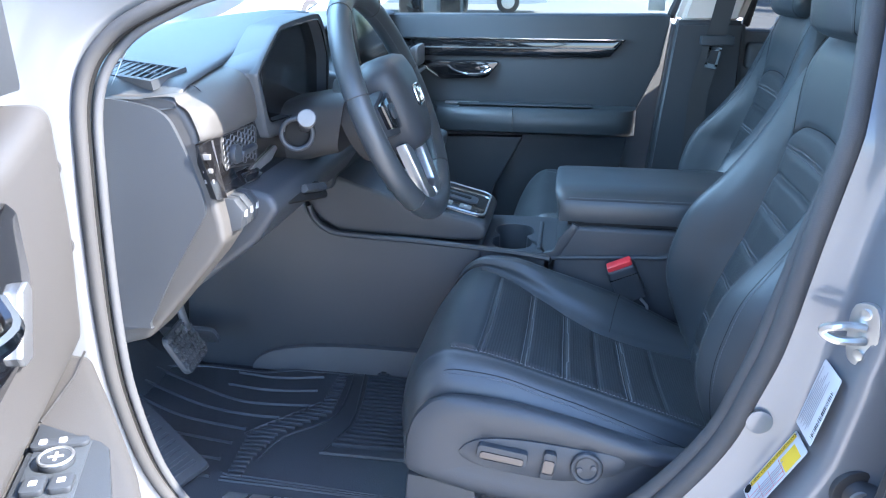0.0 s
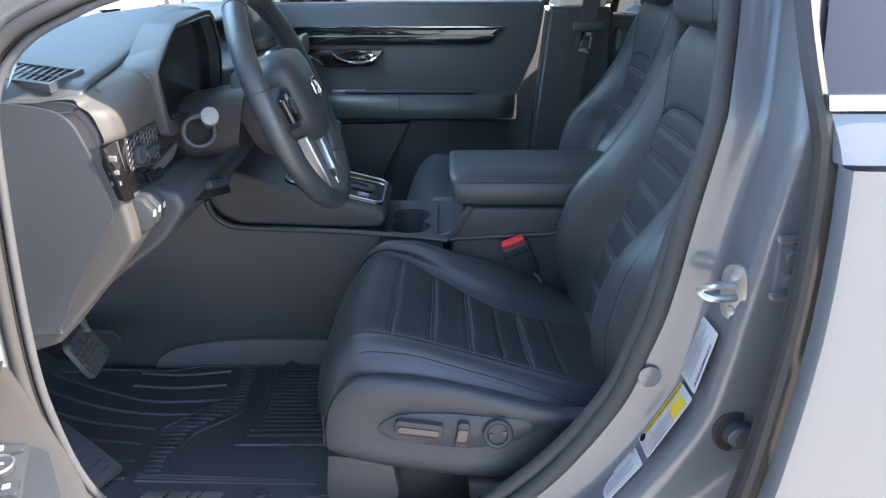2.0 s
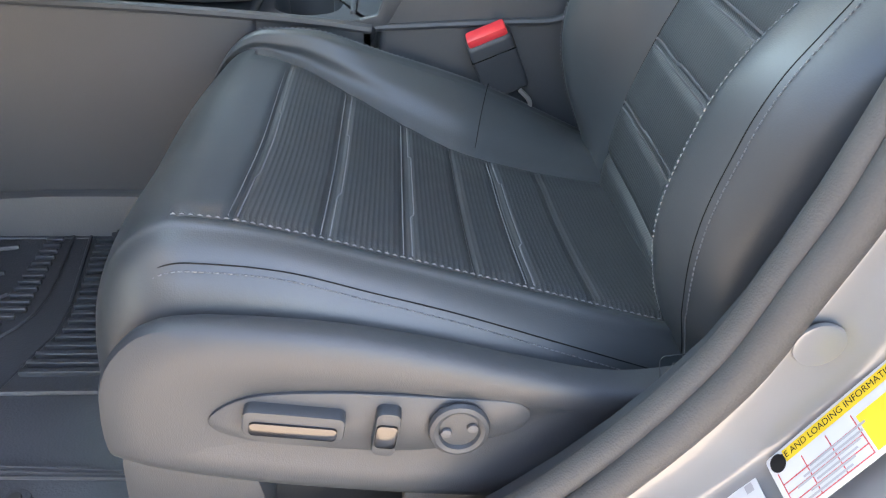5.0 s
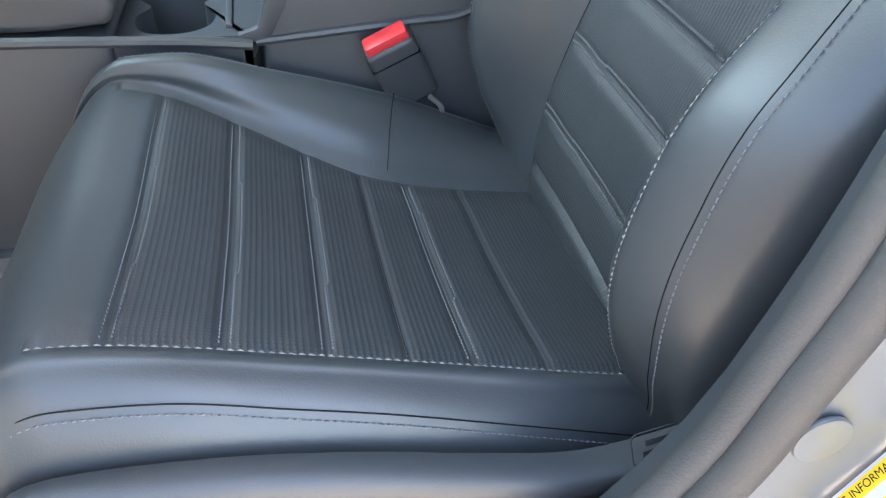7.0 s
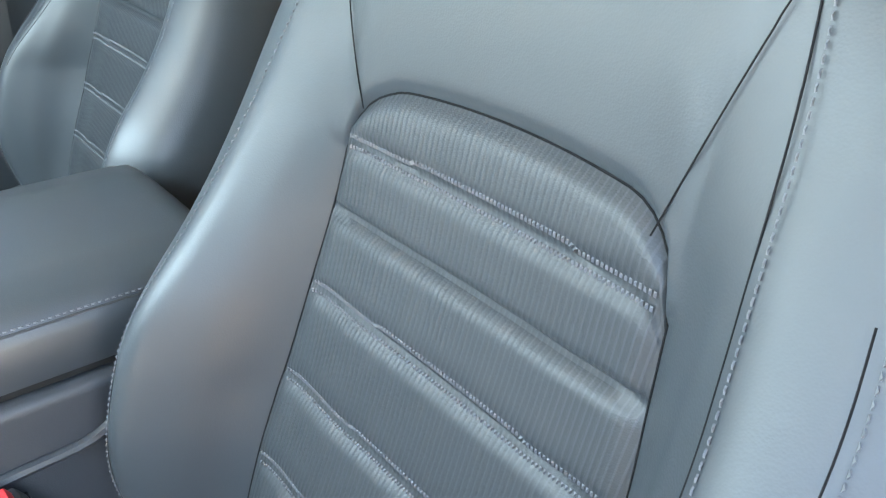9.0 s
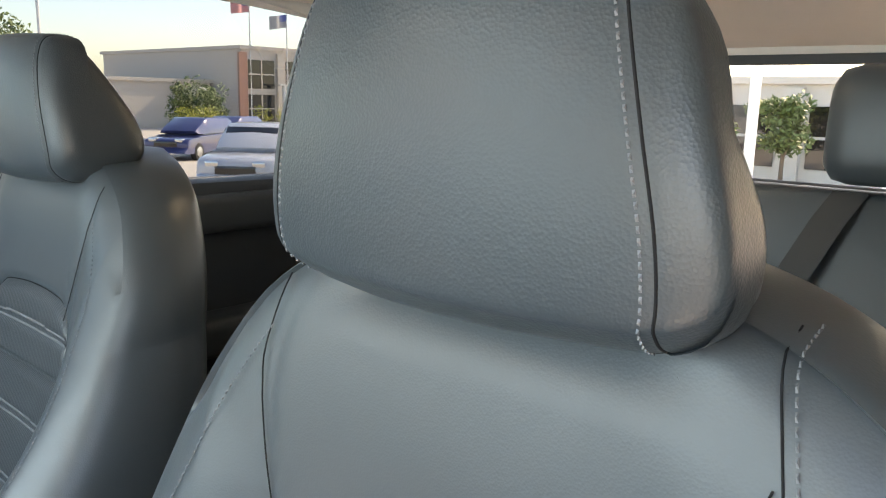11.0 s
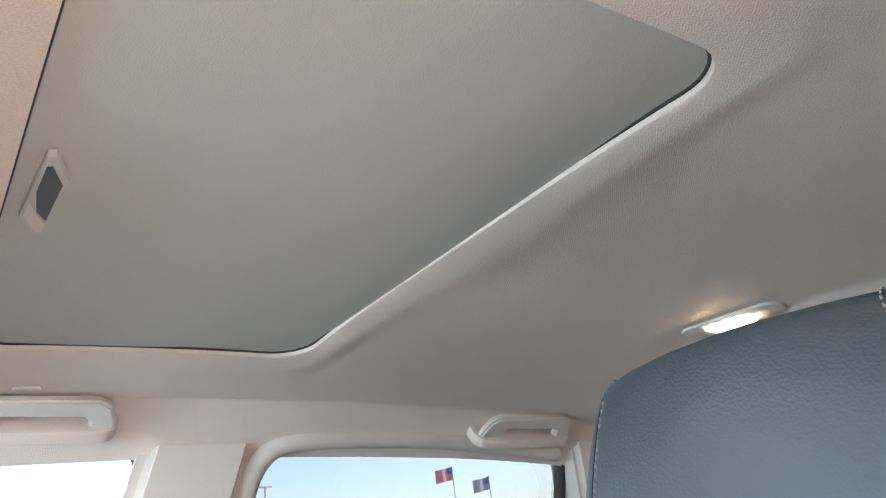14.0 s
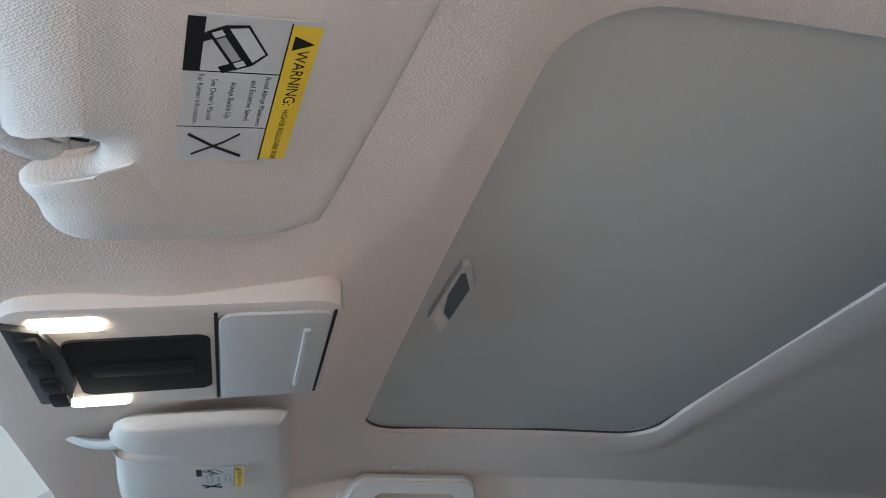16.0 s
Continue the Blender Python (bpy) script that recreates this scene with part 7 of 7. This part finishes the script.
PALE_PAINT = car_paint("pale_silver_car_paint", (0.55, 0.57, 0.60))
DARK_BLUE = car_paint("dark_blue_car_paint", (0.04, 0.05, 0.15))
for label, x, y, rz, paint, L, W, H in (("white sport utility vehicle parked across the lot", 12.4, 16.6, 40, PALE_PAINT, 4.6, 1.85, 1.72),
                                        ("dark blue hatchback parked across the lot", 17.0, 27.5, 30, DARK_BLUE, 4.3, 1.8, 1.5),
                                        ("dark blue hatchback parked across the lot", 20.6, 30.5, 30, DARK_BLUE, 4.3, 1.8, 1.5),
                                        ("white sedan parked near the trees", 8.6, 24.5, 20, WHITE_PAINT, 4.4, 1.8, 1.45),
                                        ("light blue car parked behind on the lot", 8.2, 0.35, 4, car_paint("light_blue_car_paint", (0.16, 0.24, 0.38)), 4.4, 1.8, 1.46),
                                        ("grey car parked across the aisle", -3.2, 23.5, 3, SILVER_PAINT, 4.5, 1.85, 1.6),
                                        ("blue car parked ahead on the lot", -9.5, 10.5, 60, BLUE_PAINT, 4.4, 1.8, 1.55),
                                        ("white car parked ahead on the lot", -6.8, 14.5, 70, WHITE_PAINT, 4.4, 1.8, 1.6)):
    parked_car(label, pose(x, y, lot_z(x), 0, 0, rz), paint, L, W, H)

LEAF = mat("leaves", (0.10, 0.14, 0.035), 0.6, vary=0.45, vary_size=1.5)
LEAF_YELLOW = mat("yellow_leaves", (0.30, 0.30, 0.03), 0.6, vary=0.3, vary_size=1.5)
BARK = mat("bark", (0.14, 0.10, 0.07), 0.9, grain=1.0, grain_size=30, vary=0.3, vary_size=4)


def tree(label, x, y, h, r, leaf, seed, shrub=False):
    rnd = random.Random(seed)
    t = thing("shrub" if shrub else "tree", label, "shrub" if shrub else "tree", "trees", m=pose(x, y, lot_z(x)))
    base = 0.15 if shrub else h * 0.35
    part("trunk", tube([(0, 0, -0.05), (0.05, 0.02, base), (0.02, -0.04, h * 0.75)], [0.03 * h, 0.022 * h, 0.006 * h], 8), BARK, t)
    for k in range(0 if shrub else 5):
        a = rnd.uniform(0, 6.28)
        part("limb", tube([(0.03, 0, base * (0.9 + 0.1 * k)), (math.cos(a) * r * 0.4, math.sin(a) * r * 0.4, base + h * 0.16), (math.cos(a) * r * 0.75, math.sin(a) * r * 0.75, base + h * 0.3)], [0.012 * h, 0.008 * h, 0.003 * h], 6), BARK, t)
    verts, faces = [], []
    clumps = [(rnd.gauss(0, r * 0.42), rnd.gauss(0, r * 0.42), base + (h - base) * rnd.uniform(0.15, 0.92), r * rnd.uniform(0.25, 0.45)) for _ in range(26)]
    for _ in range(2600):
        cx, cy, cz, cr = rnd.choice(clumps)
        d = Vector((rnd.gauss(0, 1), rnd.gauss(0, 1), rnd.gauss(0, 0.8))).normalized() * cr * rnd.uniform(0.5, 1.05)
        p = Vector((cx, cy, cz)) + d
        if p.z < 0.1:
            continue
        s = 0.05 + 0.028 * h * rnd.uniform(0.4, 1.0)
        u = Vector((rnd.gauss(0, 1), rnd.gauss(0, 1), rnd.gauss(0, 1))).normalized()
        v = u.orthogonal().normalized()
        i = len(verts)
        verts += [p - u * s, p - v * s * 0.45, p + u * s, p + v * s * 0.45 + u.cross(v) * s * 0.2]
        faces.append((i, i + 1, i + 2, i + 3))
    me = bpy.data.meshes.new("crown")
    me.from_pydata(verts, [], faces)
    me.materials.append(leaf)
    ob = new("crown", me)
    ob.parent = t
    return t


tree("green broadleaf tree beside the building", 24.6, 40.0, 3.3, 1.6, LEAF, 1)
tree("tall green tree at the lot's edge", 16.5, 47.0, 6.0, 2.6, LEAF, 2)
tree("tall green tree at the lot's edge", 12.5, 46.0, 5.2, 2.4, LEAF, 3)
tree("green tree behind the car", 24.5, 10.2, 3.4, 1.2, LEAF, 4)
tree("green tree behind the car", 26.5, 8.1, 2.9, 1.0, LEAF, 5)
tree("yellow-green rounded shrub on the lot's edge", 25.8, 33.0, 1.9, 1.5, LEAF_YELLOW, 6, True)
tree("yellow-green rounded shrub on the lot's edge", 21.5, 34.0, 1.8, 1.3, LEAF_YELLOW, 7, True)

STUCCO = mat("building_stucco", (0.55, 0.50, 0.44), 0.85, grain=0.5, grain_size=20, vary=0.06, vary_size=0.5)
BRICK = mat("building_brick", (0.36, 0.20, 0.15), 0.85, grain=0.5, grain_size=20, vary=0.15, vary_size=2)


def building(label, x0, x1, y0, y1, h, bays, storeys, m=None, brick_from=None):
    b = thing("building", label, "building", "far buildings", m=m)
    part("wall", box(x0, x1, y0, y1, 0, h), STUCCO, b)
    part("roof", box(x0 - 0.2, x1 + 0.2, y0 - 0.2, y1 + 0.2, h, h + 0.25), STUCCO, b)
    if bays:
        dx = (x1 - x0) / bays
        for i in range(bays + 1):
            part("column", box(x0 + dx * i - 0.35, x0 + dx * i + 0.35, y0 - 0.25, y0 - 0.01, 0, h * 0.96), BRICK if i % 3 == 0 else STUCCO, b)
        for i in range(bays):
            for k in range(storeys):
                z0 = 0.5 + (h - 0.8) / storeys * k
                z1 = z0 + (h - 0.8) / storeys - 0.45
                w = part("window", box(x0 + dx * i + 0.55, x0 + dx * (i + 1) - 0.55, y0 - 0.05, y0 - 0.005, z0, z1), PIANO, b)
                part("mullion", box(x0 + dx * (i + 0.5) - 0.05, x0 + dx * (i + 0.5) + 0.05, y0 - 0.10, y0 - 0.052, z0, z1), STUCCO, w)
                part("mullion", box(x0 + dx * i + 0.55, x0 + dx * (i + 1) - 0.55, y0 - 0.10, y0 - 0.052, (z0 + z1) / 2 - 0.05, (z0 + z1) / 2 + 0.05), STUCCO, w)
    return b


building("long low pale stucco building with few windows", 14, 34.2, 54, 70, 3.4, 0, 0, m=pose(0, 0, -1.35))
building("pale two-storey building with brick columns and windows", 34.4, 62, 50, 72, 5.9, 8, 2, m=pose(0, 0, -1.35))
building("pale low building with brick columns behind", 0, 14, 0, 10, 3.4, 5, 1, m=pose(29, 11.5, -1.35, 0, 0, -90))
FLAG_RED = mat("flag_cloth", (0.55, 0.26, 0.26), 0.8, vary=0.3, vary_size=3)
POLE = mat("pole_paint", (0.7, 0.7, 0.68), 0.5, vary=0.05, vary_size=3)
for x, y, h, r in ((30.8, 49.3, 2.9, 0.14), (37.5, 49, 3.3, 0.16), (22.2, 55, 9.2, 0.10), (24.0, 8.25, 6.0, 0.16)):
    p = thing("light_pole", "pale painted metal pole", "pole", "poles", m=pose(x, y, lot_z(x)))
    part("shaft", tube([(0, 0, 0), (0, 0, h)], r, 10), POLE, p)
    part("head", box(-0.5, 0.5, -0.12, 0.12, h - 0.02, h + 0.12, 0.03), POLE, p)
for x, y, h, c1 in ((35.2, 50, 9.6, FLAG_RED), (38.2, 49.5, 8.7, INK_GREY)):
    p = thing("flag_pole", "flag on a tall metal pole", "flag pole", "flag poles", m=pose(x, y, lot_z(x)))
    part("shaft", tube([(0, 0, 0), (0, 0, h)], [0.08, 0.04], 10), POLE, p)
    fl = part("flag", skin([[(-0.02 - 1.5 * u, 0.15 * math.sin(u * 7), h - 0.1 - 0.95 * v - 0.25 * u) for v in (0, 0.25, 0.5, 0.75, 1)] for u in np.linspace(0, 1, 10)], False), c1, p)
    part("canton", skin([[(-0.02 - 1.5 * u, 0.15 * math.sin(u * 7) - 0.02, h - 0.1 - 0.95 * v - 0.25 * u) for v in (0, 0.5)] for u in np.linspace(0, 0.4, 5)], False), BLUE_PAINT, fl)
